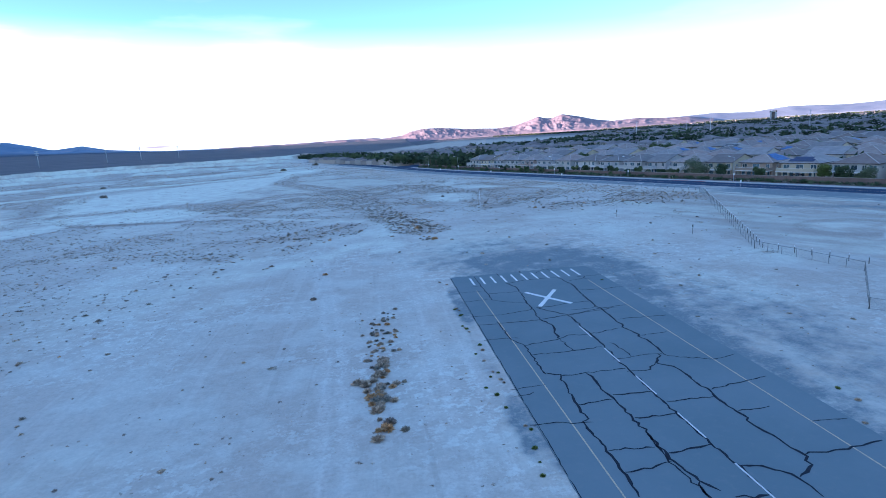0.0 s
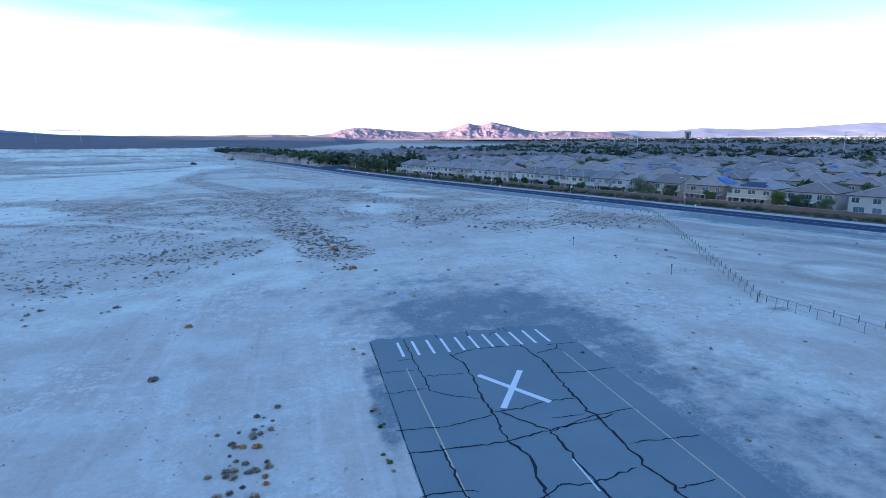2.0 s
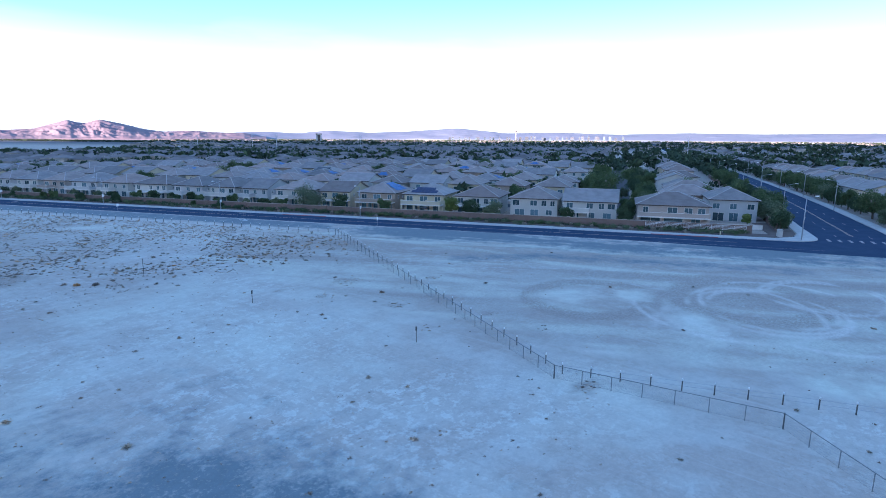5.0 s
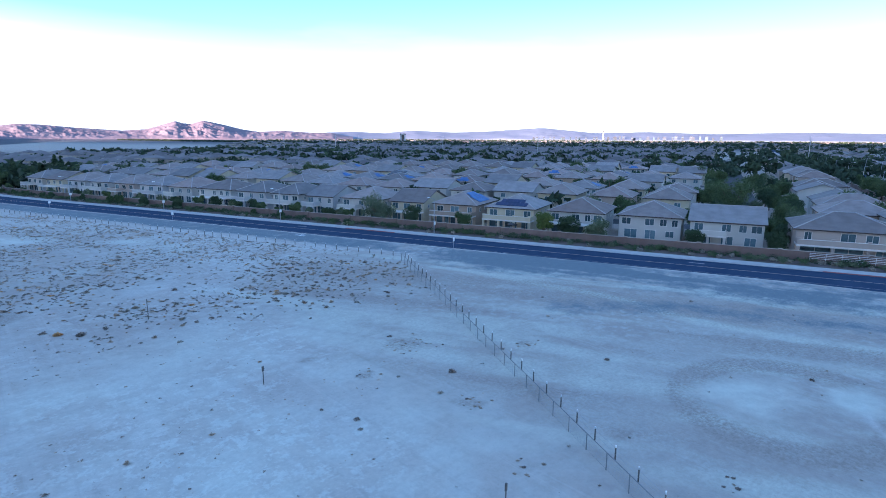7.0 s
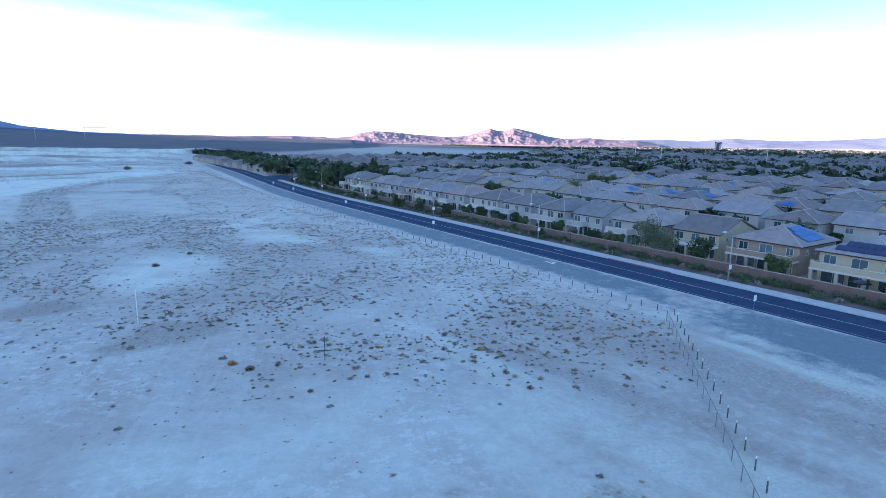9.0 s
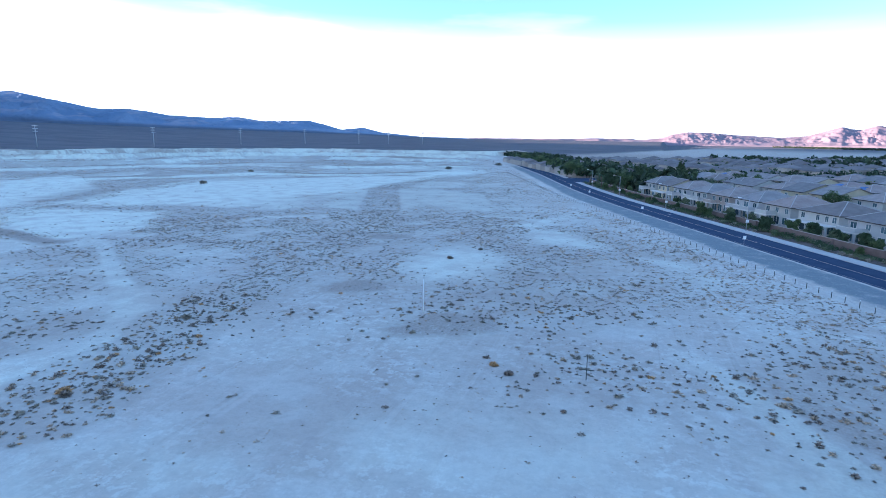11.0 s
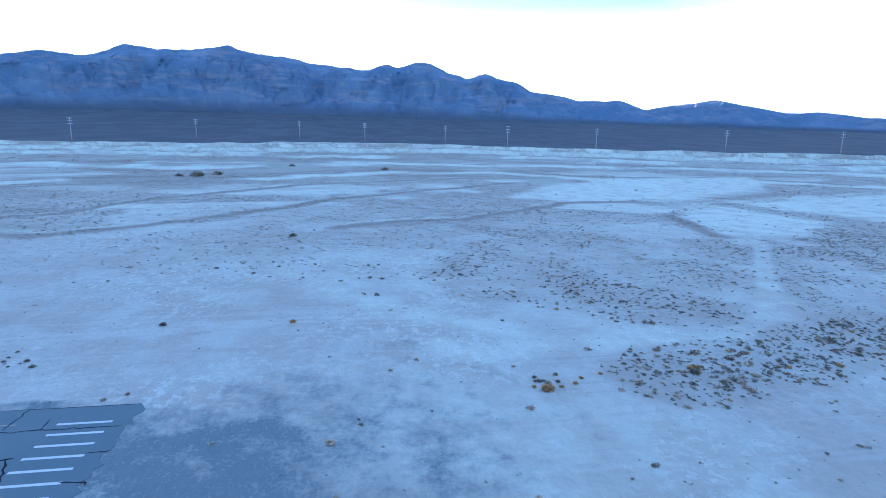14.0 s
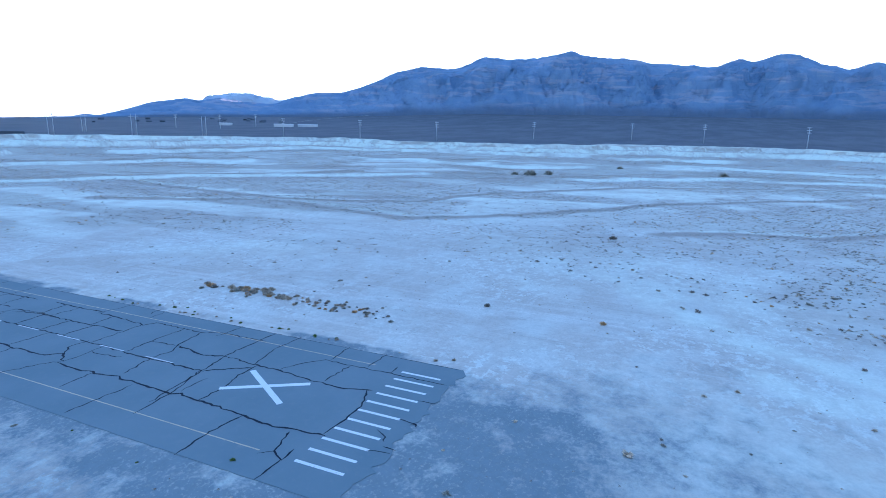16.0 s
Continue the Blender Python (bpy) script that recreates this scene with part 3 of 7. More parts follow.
def ground_sheet():
    rings = [0.0, 2.0]
    while rings[-1] < 4900:
        r = rings[-1]
        rings.append(r + (0.55 if r < 75 else 0.0085 * r if r < 520 else 3.6 if r < 960 else 0.013 * r))
    rr = np.array(rings[1:])
    # finer over the open desert, where the badlands lie
    yaws = np.radians(np.concatenate([np.linspace(-150, -10, 290, False), np.linspace(-10, 160, 640, False), np.linspace(160, 210, 50, False)]))
    spokes = len(yaws)
    x = np.concatenate([[CX], (CX - rr[:, None] * np.sin(yaws)).ravel()])
    y = np.concatenate([[CY], (CY + rr[:, None] * np.cos(yaws)).ravel()])
    z = height(x, y)
    n, k = len(rr), spokes
    i = np.arange(n - 1)[:, None] * k + 1
    j = np.arange(k)[None, :]
    jn = (j + 1) % k
    quads = np.stack([i + j, i + k + j, i + k + jn, i + jn], -1).reshape(-1, 4)
    tris = np.stack([np.zeros(k, int), 1 + np.arange(k), 1 + (np.arange(k) + 1) % k], -1)
    me = bpy.data.meshes.new("ground")
    me.from_pydata(np.stack([x, y, z], -1).tolist(), [], quads.tolist() + tris.tolist())
    me.polygons.foreach_set("use_smooth", np.ones(len(me.polygons), bool))
    s, o = along(x, y)
    o2 = o - bend(s)
    r = np.hypot(x - CX, y - CY)
    yaw = np.degrees(np.arctan2(-(x - CX), y - CY))
    wild = desert_side(x, y)
    warp = 14 * (fbm(x / 22, y / 22, 4, 31) - 0.5)
    # pale crust: salt pans and washed flats
    near_in = 1 - step(60, 140, r)
    crust = (0.3 - 0.12 * near_in) * step(0.48, 0.7, fbm(x / 26 + 3, y / 26, 5, 41)) * wild
    for spot in ((20, 112, 16, 9, 40), (48, 112, 14, 8, 100), (60, 78, 7, 5, 30), (44, 66, 9, 4, 110), (66, 118, 6, 16, -20), (-2, 132, 8, 5, 60),
                 (-28, 104, 24, 9, 60), (52, 135, 8, 8, 0), (-45, 90, 30, 12, 70), (24, 124, 8, 5, 30), (42, 132, 6, 8, 0)):
        crust = np.maximum(crust, 0.3 * blob(x, y, *spot, 0.95))
    # compacted tracks
    for pts, wide in ((((-62, 192), (-34, 173), (-11, 157), (0, 146), (2, 138), (-1, 122.6), (-4, 117), (-11, 106), (-22, 98), (-37, 87)), 2.8),
                      (((-1, 122.6), (3, 112), (-1, 108)), 2.4)):
        crust = np.maximum(crust, 0.45 * near_line(x + 0.25 * warp, y, pts, wide, 0.95))
    brown = np.zeros_like(x)
    for spot in ((70, 145, 12, 6, 0), (-240, -250, 14, 170, 4), (30, 205, 40, 60, 10), (-20, 300, 40, 80, 10)):
        brown = np.maximum(brown, 0.35 * blob(x, y, *spot, 0.7))
    town = step(176, 182, o2) * (s > -1200)
    # layers of white flat and brushy ground out to the badlands
    band = vnoise((r + 30 * (fbm(x / 70, y / 70, 4, 44) - 0.5)) / 15, yaw / 16, 46)
    thin = vnoise((r + 22 * (fbm(x / 50, y / 50, 4, 42) - 0.5)) / 7, yaw / 9, 40)
    lay = vnoise((r + 60 * (fbm(x / 120, y / 120, 4, 43) - 0.5)) / 38, yaw / 26, 45)
    out = wild * step(-4, 12, yaw)
    crust = np.maximum(crust, out * step(170, 300, r) * step(0.5, 0.66, band) * (1 - step(560, 640, r)) * 0.6)
    crust = np.maximum(crust, wild * step(260, 420, r) * step(0.45, 0.62, lay) * (1 - step(900, 1000, r)) * 0.72)
    brown = np.maximum(brown, out * step(150, 280, r) * (1 - step(620, 700, r)) * (1 - step(0.28, 0.42, band)) * 0.55)
    brown = np.maximum(brown, wild * step(300, 400, r) * (1 - step(1050, 1150, r)) * step(0.55, 0.75, vnoise(r / 30, yaw / 30, 53)) * (1 - crust) * 0.6)
    strand = wild * step(190, 280, r) * (1 - step(850, 900, r)) * (0.45 + 0.55 * step(70, 110, yaw))
    brown = np.maximum(brown, 0.75 * strand * step(0.60, 0.74, thin))
    rows = out * step(100, 118, yaw) * step(95, 150, r) * (1 - step(250, 300, r))
    brown = np.maximum(brown, 0.6 * rows * step(0.42, 0.58, fbm(x / 16, y / 55, 4, 37)))
    dull = out * (0.6 + 0.4 * step(60, 80, yaw)) * step(210, 270, r) * (1 - step(640, 700, r))
    brown = np.maximum(brown, 0.65 * dull * step(0.38, 0.55, fbm(x / 60, y / 60, 4, 39)))
    crust = crust * (1 - 0.8 * strand * step(0.58, 0.72, thin))
    # soil under the brush is browner, the bare flats between are washed white
    cover = np.clip(brush_density(x, y)[0] / 0.55, 0, 1) * wild * (1 - step(900, 1100, r))
    brown = np.maximum(brown, 0.3 * cover)
    crust = np.maximum(crust * (1 - 0.6 * cover), wild * step(105, 190, r) * (1 - step(700, 900, r)) * (1 - cover) * np.interp(r, (240, 420), (0.65, 0.4)))
    for way in DRAINS:
        bed = near_line(x + 0.5 * warp, y + 0.5 * warp, way, 2.4, 0.7)
        brown, crust = np.maximum(brown, 0.95 * bed), crust * (1 - bed)
        edge = near_line(x + 0.5 * warp + 5, y + 0.5 * warp - 4, way, 2.2, 0.8)
        crust = np.maximum(crust, 0.8 * edge * (1 - bed))
    # white scarps with dark flats behind them
    wr = lobes(x, y, r)
    west_side = step(-4, 10, yaw) * (1 - step(150, 170, yaw)) * wild
    for edge, rise, deep in TERRACES:
        broken = step(0.33, 0.5, fbm(x / 75 + edge, y / 75, 3, 27)) if edge < 650 else 1.0
        face = (1 - step(0, 11, np.abs(wr - edge - 5))) * west_side * broken
        flat = step(edge + 12, edge + 18, wr) * (1 - step(edge + deep * 0.5, edge + deep * 0.8, wr)) * west_side * broken
        brown = np.maximum(brown, 0.95 * flat * (0.5 + 0.5 * step(0.35, 0.6, fbm(x / 60, y / 60, 3, 29))))
        crust = np.maximum(crust * (1 - 0.85 * flat), face)
        brown = brown * (1 - face)
    cliff = step(700, 716, wr) * (1 - step(850, 880, wr)) * west_side
    crust = np.maximum(crust * (1 - 0.5 * cliff), cliff * (0.3 + 0.7 * step(0.42, 0.58, fbm(x / 30, y / 30, 3, 47))))
    brown = np.maximum(brown * (1 - 0.6 * cliff), 0.6 * cliff * step(0.62, 0.75, fbm(x / 26, y / 40, 3, 48)))
    strata = vnoise(wr / 6.5, yaw / 2.2, 50)
    brown = np.maximum(brown, 0.7 * cliff * step(0.58, 0.72, strata))
    crust = crust * (1 - 0.6 * cliff * step(0.58, 0.72, strata))
    for pan_set, rim in ((PANS, 6.0), (SMALL_PANS, 3.0)):
        for pan in pan_set:
            bare = patch(x, y, pan, 1.5 * rim if rim > 5 else rim, 6.0)
            crust, brown = np.maximum(crust, (0.68 if rim > 5 else 0.5) * bare), brown * (1 - 0.9 * bare)
    for spot in ((16.6, 174.8, 5.5, 4, 20), (35.2, 162, 8, 4, 30), (1, 218.6, 6, 4, 0)):
        tan = blob(x, y, *spot)
        brown, crust = np.maximum(brown, 0.8 * tan), crust * (1 - tan)
    # asphalt millings round the runway's end and along the shoulder
    dark = 0.7 * patch(x, y, ((9.3, 82), (10.4, 88), (9.5, 93), (13, 96), (18, 97), (25, 98.5), (33, 97), (37.5, 93), (40.5, 83), (40, 74), (38, 67), (35, 60), (34, 50), (33.5, 40), (34, 0), (35, -60), (29, -60), (28, 74), (9.8, 74)), 2.6, 6.0)
    dark = np.maximum(dark, 0.46 * blob(x, y, 19, 98, 19, 14, 0, 0.95))
    dark = np.maximum(dark, 0.46 * blob(x, y, 38, 50, 8, 40, 0, 0.9))
    dark = np.maximum(dark, (1 - step(0.4, 2.0, np.abs(x - 8.6))) * (y < 84) * (0.2 + 0.45 * step(0.4, 0.65, fbm(x / 3, y / 9, 3, 57))))
    verge = step(140, 157, o2 + 0.5 * warp) * (1 - step(161, 164, o2)) * step(-60, -20, s) * (1 - step(90, 130, s))
    dark = np.maximum(dark, verge * (0.5 + 0.4 * step(0.4, 0.6, fbm(s / 26, o2 / 4.0, 4, 34))))
    dark = np.maximum(dark, 0.72 * step(151.5, 155.5, o2 + 0.15 * warp) * (1 - step(161, 163, o2)) * step(90, 130, s) * (1 - step(500, 700, s)))
    # the open lot beside the road: tan soil, scraped in streaks
    lot = step(56, 74, x) * step(84, 100, o2) * (1 - step(146, 156, o2)) * (1 - step(112, 140, s))
    scrape = fbm(s / 30 + 0.05 * o2, o2 / 5.0 + 0.02 * s, 5, 33)
    brown = np.maximum(brown, lot * (0.42 + 0.3 * step(0.5, 0.36, scrape)))
    crust = np.maximum(crust * (1 - 0.5 * lot), 0.65 * lot * step(0.53, 0.66, scrape))
    for way, wide in ((((101, 140), (103, 128), (104.5, 117), (103, 106), (105, 95), (110, 84)), 1.1), (((98, 149), (106, 128), (115, 114), (118, 100), (123, 91), (132, 70)), 0.9),
                      (((104, 141), (110, 125), (119, 108), (126, 90)), 0.5), (((75, 62), (80, 48), (88, 30)), 2.2)):
        crust = np.maximum(crust, 0.9 * near_line(x + 0.15 * warp, y, way, wide, 0.8))
    for way, wide in ((((96, 120), (107, 110), (113, 98), (117, 89), (124, 72)), 2.6), (((108, 150), (114, 130), (121, 112), (128, 92)), 1.2)):
        dark = np.maximum(dark, 0.5 * near_line(x + 0.2 * warp, y, way, 1.3 * wide, 0.98))
    for spot in ((71.3, 124, 3.0, 2.4, 0), (67, 109, 1.7, 0.8, -50), (63.7, 119.6, 1.2, 0.7, 0), (61.3, 126.5, 1.2, 0.6, 0), (81.3, 114.9, 1.6, 1.1, 0), (72, 98, 1.2, 1.0, 0), (60.5, 79, 1.6, 1.0, 0)):
        brown = np.maximum(brown, 0.7 * blob(x, y, *spot, 0.6))
    brown = np.maximum(brown, 0.5 * blob(x, y, 100, 70, 22, 14, 120, 0.8))
    for cx, cy, rad, wide in ((87, 91, 9.0, 2.4), (100, 74, 10.0, 3.0)):
        ring = np.abs(np.hypot(x - cx, (y - cy) * 1.15) - rad - 0.12 * warp)
        brown = np.maximum(brown, 0.75 * (1 - step(0.4 * wide, 1.4 * wide, ring)))
    for spot in ((86, 93.5, 4.6, 3.2, -30), (92.6, 87, 3.2, 2.6, 20), (84, 76, 5, 3, 20)):
        pale = blob(x, y, *spot, 0.6)
        crust, brown = np.maximum(crust, 0.5 * pale), brown * (1 - 0.7 * pale)
    brown = np.maximum(brown, town * (0.45 + 0.5 * (1 - step(380, 560, o2))))
    crust = crust * (1 - town)
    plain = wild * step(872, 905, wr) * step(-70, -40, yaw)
    # far town ground also coloured dark, for its evening shade and haze
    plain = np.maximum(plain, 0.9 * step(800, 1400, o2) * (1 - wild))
    # tyre rings and ruts
    mark = np.zeros_like(x)
    for cx, cy, rx, ry, turn in ((97, 71, 9.2, 8.2, 30), (97.5, 71, 8.2, 7.2, 30), (96.5, 71.5, 10.4, 9.0, 30), (109, 66, 8, 7, 0), (109, 66, 9, 8, 0), (94, 76, 13.5, 11, 30), (98, 68, 15, 11, 30),
                                 (25, 110.5, 3.2, 2.6, 30), (25, 110.5, 4.2, 3.4, 30), (43, 93, 4.4, 3.0, 40), (43, 93, 5.6, 4.0, 40), (38, 122, 7, 5, 10), (38, 122, 8.2, 6, 10), (30, 120, 10, 6, 60)):
        c, sn = math.cos(radians(turn)), math.sin(radians(turn))
        rad = np.hypot(((x - cx) * c + (y - cy) * sn) / rx, (-(x - cx) * sn + (y - cy) * c) / ry)
        ring = np.abs(rad - 1 - 0.004 * warp) * (rx + ry) / 2
        mark = np.maximum(mark, (0.42 if cx > 80 else 0.14) * (1 - step(0.15, 0.6, ring)) * step(0.34, 0.52, fbm(x / 7 + cx, y / 7, 2, 49)))
    for pts in (((89.3, 81.4), (84.1, 81.2), (78, 79)), ((88, 84), (84, 79), (81.4, 76)), ((90, 80), (85, 77), (82, 72)), ((66, 88), (74, 70), (84, 56)),
                ((-4, 20), (-6, 60), (-12, 110)), ((-5.6, 20), (-7.6, 60), (-13.6, 110)),
                ((5, -40), (3.4, 42), (4.2, 56), (5.2, 70), (4.7, 78), (6, 88)), ((3.3, -40), (1.8, 42), (2.6, 56), (3.6, 70), (3.1, 78), (4.2, 88)), ((7, -40), (6.4, 40), (6.7, 62))):
        mark = np.maximum(mark, 0.2 * near_line(x + 0.1 * warp, y, pts, 0.5, 0.9) * step(0.33, 0.5, fbm(x / 6, y / 6, 2, 51)))
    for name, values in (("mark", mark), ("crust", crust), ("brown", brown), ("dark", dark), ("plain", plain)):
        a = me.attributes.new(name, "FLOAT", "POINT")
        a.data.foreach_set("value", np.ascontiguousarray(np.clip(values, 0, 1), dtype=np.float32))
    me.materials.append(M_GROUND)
    tagged(new("ground", me), "pale crusted desert soil with tracks and dark gravel", "ground", kind="structure")


ground_sheet()


def part(name, bm, material, parent=None, label="", smooth=False):
    """Links a bmesh as one mesh object, under a thing where one is given."""
    me = bpy.data.meshes.new(name)
    bm.to_mesh(me)
    bm.free()
    me.materials.append(material)
    if smooth:
        me.polygons.foreach_set("use_smooth", np.ones(len(me.polygons), bool))
    ob = new(name, me)
    if parent:
        ob.parent = parent
    if label:
        ob["label"] = label
    return ob


def box(bm, x0, y0, z0, x1, y1, z1):
    v = [bm.verts.new(p) for p in ((x0, y0, z0), (x1, y0, z0), (x1, y1, z0), (x0, y1, z0), (x0, y0, z1), (x1, y0, z1), (x1, y1, z1), (x0, y1, z1))]
    for f in ((3, 2, 1, 0), (4, 5, 6, 7), (0, 1, 5, 4), (1, 2, 6, 5), (2, 3, 7, 6), (3, 0, 4, 7)):
        bm.faces.new([v[k] for k in f])
    return v


def boxed(name, dims, material, parent=None, label=""):
    bm = bmesh.new()
    box(bm, *dims)
    return part(name, bm, material, parent, label)


def tube(bm, a, b, ra, rb, sides=6):
    """A tapered, closed rod from a to b."""
    a, b = Vector(a), Vector(b)
    q = (b - a).to_track_quat("Z", "Y")
    rings = []
    for c, r in ((a, ra), (b, rb)):
        rings.append([bm.verts.new(c + q @ Vector((r * math.cos(k * math.tau / sides), r * math.sin(k * math.tau / sides), 0))) for k in range(sides)])
    for k in range(sides):
        bm.faces.new((rings[0][k], rings[0][(k + 1) % sides], rings[1][(k + 1) % sides], rings[1][k]))
    bm.faces.new(rings[0][::-1])
    bm.faces.new(rings[1])


def rod(name, a, b, ra, rb, material, parent=None, label="", sides=6):
    bm = bmesh.new()
    tube(bm, a, b, ra, rb, sides)
    return part(name, bm, material, parent, label, smooth=sides > 6)


def slab(name, corners, z0, z1, material, parent=None, label=""):
    """An upright prism over a ground outline."""
    bm = bmesh.new()
    lo, hi = [bm.verts.new((x, y, z0)) for x, y in corners], [bm.verts.new((x, y, z1)) for x, y in corners]
    bm.faces.new(hi)
    bm.faces.new(lo[::-1])
    for k in range(len(corners)):
        bm.faces.new((lo[k], lo[(k + 1) % len(corners)], hi[(k + 1) % len(corners)], hi[k]))
    bmesh.ops.recalc_face_normals(bm, faces=bm.faces[:])
    return part(name, bm, material, parent, label)


def empty(name, m=None):
    ob = new(name)
    if m is not None:
        ob.matrix_world = m
    return ob


# ---- runway ----
RX0, RX1, RY0, RY1 = 9.35, 30.9, -130.0, 81.7


def ragged_runway():
    """The asphalt sheet; its far end is broken and uneven."""
    rnd = random.Random(4)
    pts = [(RX0, RY0), (RX1, RY0)]
    y = RY0
    while y < RY1 - 1.2:
        y += rnd.uniform(0.5, 1.1)
        pts.append((RX1 + rnd.uniform(-0.03, 0.03), y))
    x = RX1 - 0.5
    while x > RX0 + 0.5:
        pts.append((x, RY1 + rnd.uniform(-0.45, 0.35)))
        x -= rnd.uniform(0.3, 0.8)
    y = RY1 - 0.3
    while y > RY0 + 1.2:
        pts.append((RX0 + rnd.uniform(-0.03, 0.03), y))
        y -= rnd.uniform(0.4, 0.9)
    return slab("runway", pts, -0.2, 0.045, M_ASPHALT)


runway = tagged(ragged_runway(), "cracked grey asphalt model-aircraft runway", "runway", kind="structure")


def painted(name, corners, material, label="", z=0.051):
    bm = bmesh.new()
    lo = [bm.verts.new((x, y, z - 0.003)) for x, y in corners]
    hi = [bm.verts.new((x, y, z)) for x, y in corners]
    bm.faces.new(hi)
    for k in range(len(corners)):
        bm.faces.new((lo[k], lo[(k + 1) % len(corners)], hi[(k + 1) % len(corners)], hi[k]))
    bmesh.ops.recalc_face_normals(bm, faces=bm.faces[:])
    return part(name, bm, material, runway, label)


for k in range(11):
    x = 12.2 + 1.585 * k
    painted("threshold_stripe", ((x - 0.145, 76.3), (x + 0.145, 76.3), (x + 0.145, 80.25), (x - 0.145, 80.25)), M_WHITE)
for dx, dz in ((2.05, 0.0), (-2.05, 0.004)):
    ax, ay, bx, by = 20.05 - dx, 63.6, 20.05 + dx, 70.15
    wx, wy = 0.27 * (by - ay) / 7.8, 0.27 * (bx - ax) / 7.8
    painted("cross_bar", ((ax - wx, ay + wy), (ax + wx, ay - wy), (bx + wx, by - wy), (bx - wx, by + wy)), M_WHITE, z=0.053 + dz)
for x in (11.9, 28.1):
    for k in range(24):
        y = 73.3 - 8.5 * k
        painted("edge_line", ((x - 0.055, y - 8.5), (x + 0.055, y - 8.5), (x + 0.055, y), (x - 0.055, y)), M_YELLOW)
for k in range(26):
    y = 55.6 - 6.7 * k
    painted("centre_dash", ((19.9, y - 3.6), (20.03, y - 3.6), (20.03, y), (19.9, y)), M_DASH, z=0.057)


def crack(width, *way):
    """A wandering, blotted line of tar sealant along the way."""
    rnd = random.Random(int(way[0][0] * 100 + way[0][1] * 7))
    wander = 0.075 if width > 0.05 else 0.02
    pts = []
    for (ax, ay), (bx, by) in zip(way, way[1:]):
        n = max(2, int(math.hypot(bx - ax, by - ay) / 0.45))
        for k in range(n):
            t = k / n
            pts.append((ax + t * (bx - ax) + rnd.gauss(0, wander), ay + t * (by - ay) + rnd.gauss(0, wander)))
    pts.append(way[-1])
    bm = bmesh.new()
    rows = []
    for k, (x, y) in enumerate(pts):
        (ax, ay), (bx, by) = pts[max(0, k - 1)], pts[min(len(pts) - 1, k + 1)]
        d = math.hypot(bx - ax, by - ay) or 1
        end = 0.35 if k in (0, len(pts) - 1) else 1.0
        w = (min(width, 0.17) * 0.5 + 0.02) * end * rnd.uniform(0.6, 1.3)
        nx, ny = -(by - ay) / d * w, (bx - ax) / d * w
        rows.append((bm.verts.new((x + nx, y + ny, 0.055)), bm.verts.new((x - nx, y - ny, 0.055))))
    for (a, b), (c, d) in zip(rows, rows[1:]):
        bm.faces.new((a, b, d, c))
    bmesh.ops.recalc_face_normals(bm, faces=bm.faces[:])
    for f in bm.faces:
        if f.normal.z < 0:
            f.normal_flip()
    part("crack_seal", bm, M_TAR, runway)


crack(0.10, (11.7, 59.8), (11.8, 55.9), (11.8, 53.6), (12.7, 51.7), (12.7, 49.1), (12.7, 44.6))
crack(0.14, (12.7, 44.9), (13.8, 44.1), (13.4, 40.2), (13.3, 38.5), (13.3, 36.3), (12.8, 35.9), (12.9, 31.9), (12.9, 29.0), (12.7, 27.0))
crack(0.23, (16.3, 44.0), (16.2, 40.6), (16.4, 38.8), (16.5, 35.2), (16.4, 30.7), (16.4, 29.8), (16.7, 28.7), (16.9, 27.7), (17.5, 26.5))
crack(0.11, (16.9, 27.7), (16.5, 27.0), (16.5, 26.1))
crack(0.14, (17.5, 63.1), (20.1, 59.5), (20.2, 50.7), (19.9, 44.9), (19.9, 39.6), (19.8, 34.4), (20.0, 28.9), (20.0, 25.4))
crack(0.16, (24.2, 46.0), (22.9, 44.3), (23.9, 43.1), (24.1, 42.2), (24.0, 39.0), (24.4, 38.3), (24.1, 37.4), (24.1, 34.6), (24.2, 31.7), (24.6, 28.6), (24.3, 27.6), (22.7, 26.7))
crack(0.07, (9.0, 62.4), (12.6, 62.0), (17.0, 62.8))
crack(0.10, (9.3, 59.1), (12.2, 59.0), (16.5, 58.8), (20.1, 59.5), (26.4, 60.3))
crack(0.08, (9.0, 54.3), (12.0, 54.2), (12.8, 53.8))
crack(0.11, (12.7, 51.7), (16.3, 52.4), (18.1, 53.2), (19.9, 52.8), (23.6, 53.6))
crack(0.10, (12.7, 49.1), (16.8, 49.0), (19.9, 49.2))
crack(0.10, (13.7, 43.8), (16.3, 44.0), (19.9, 43.9))
crack(0.09, (19.6, 43.2), (21.7, 43.1), (22.9, 44.3))
crack(0.07, (19.6, 46.0), (22.2, 46.2), (24.3, 46.1), (24.8, 45.4), (28.2, 43.5), (30.6, 44.2))
crack(0.15, (16.7, 39.4), (19.9, 39.1))
crack(0.11, (13.3, 38.5), (16.3, 38.7))
crack(0.08, (20.1, 37.2), (24.0, 37.2))
crack(0.08, (24.4, 38.3), (27.4, 38.9), (30.0, 39.3))
crack(0.11, (16.6, 35.5), (19.9, 35.4))
crack(0.07, (24.1, 34.6), (26.5, 34.7), (26.9, 34.8))
crack(0.07, (8.9, 36.4), (10.9, 36.3), (13.5, 35.7))
crack(0.09, (12.9, 31.9), (14.3, 31.9), (16.1, 31.6))
crack(0.14, (16.5, 30.8), (19.9, 31.1))
crack(0.11, (12.9, 29.4), (14.7, 29.5), (16.4, 29.9))
crack(0.14, (20.1, 28.5), (21.4, 28.1), (22.4, 27.1), (22.6, 25.9), (22.6, 24.8))
crack(0.11, (24.7, 28.7), (27.7, 28.7), (30.5, 29.0))
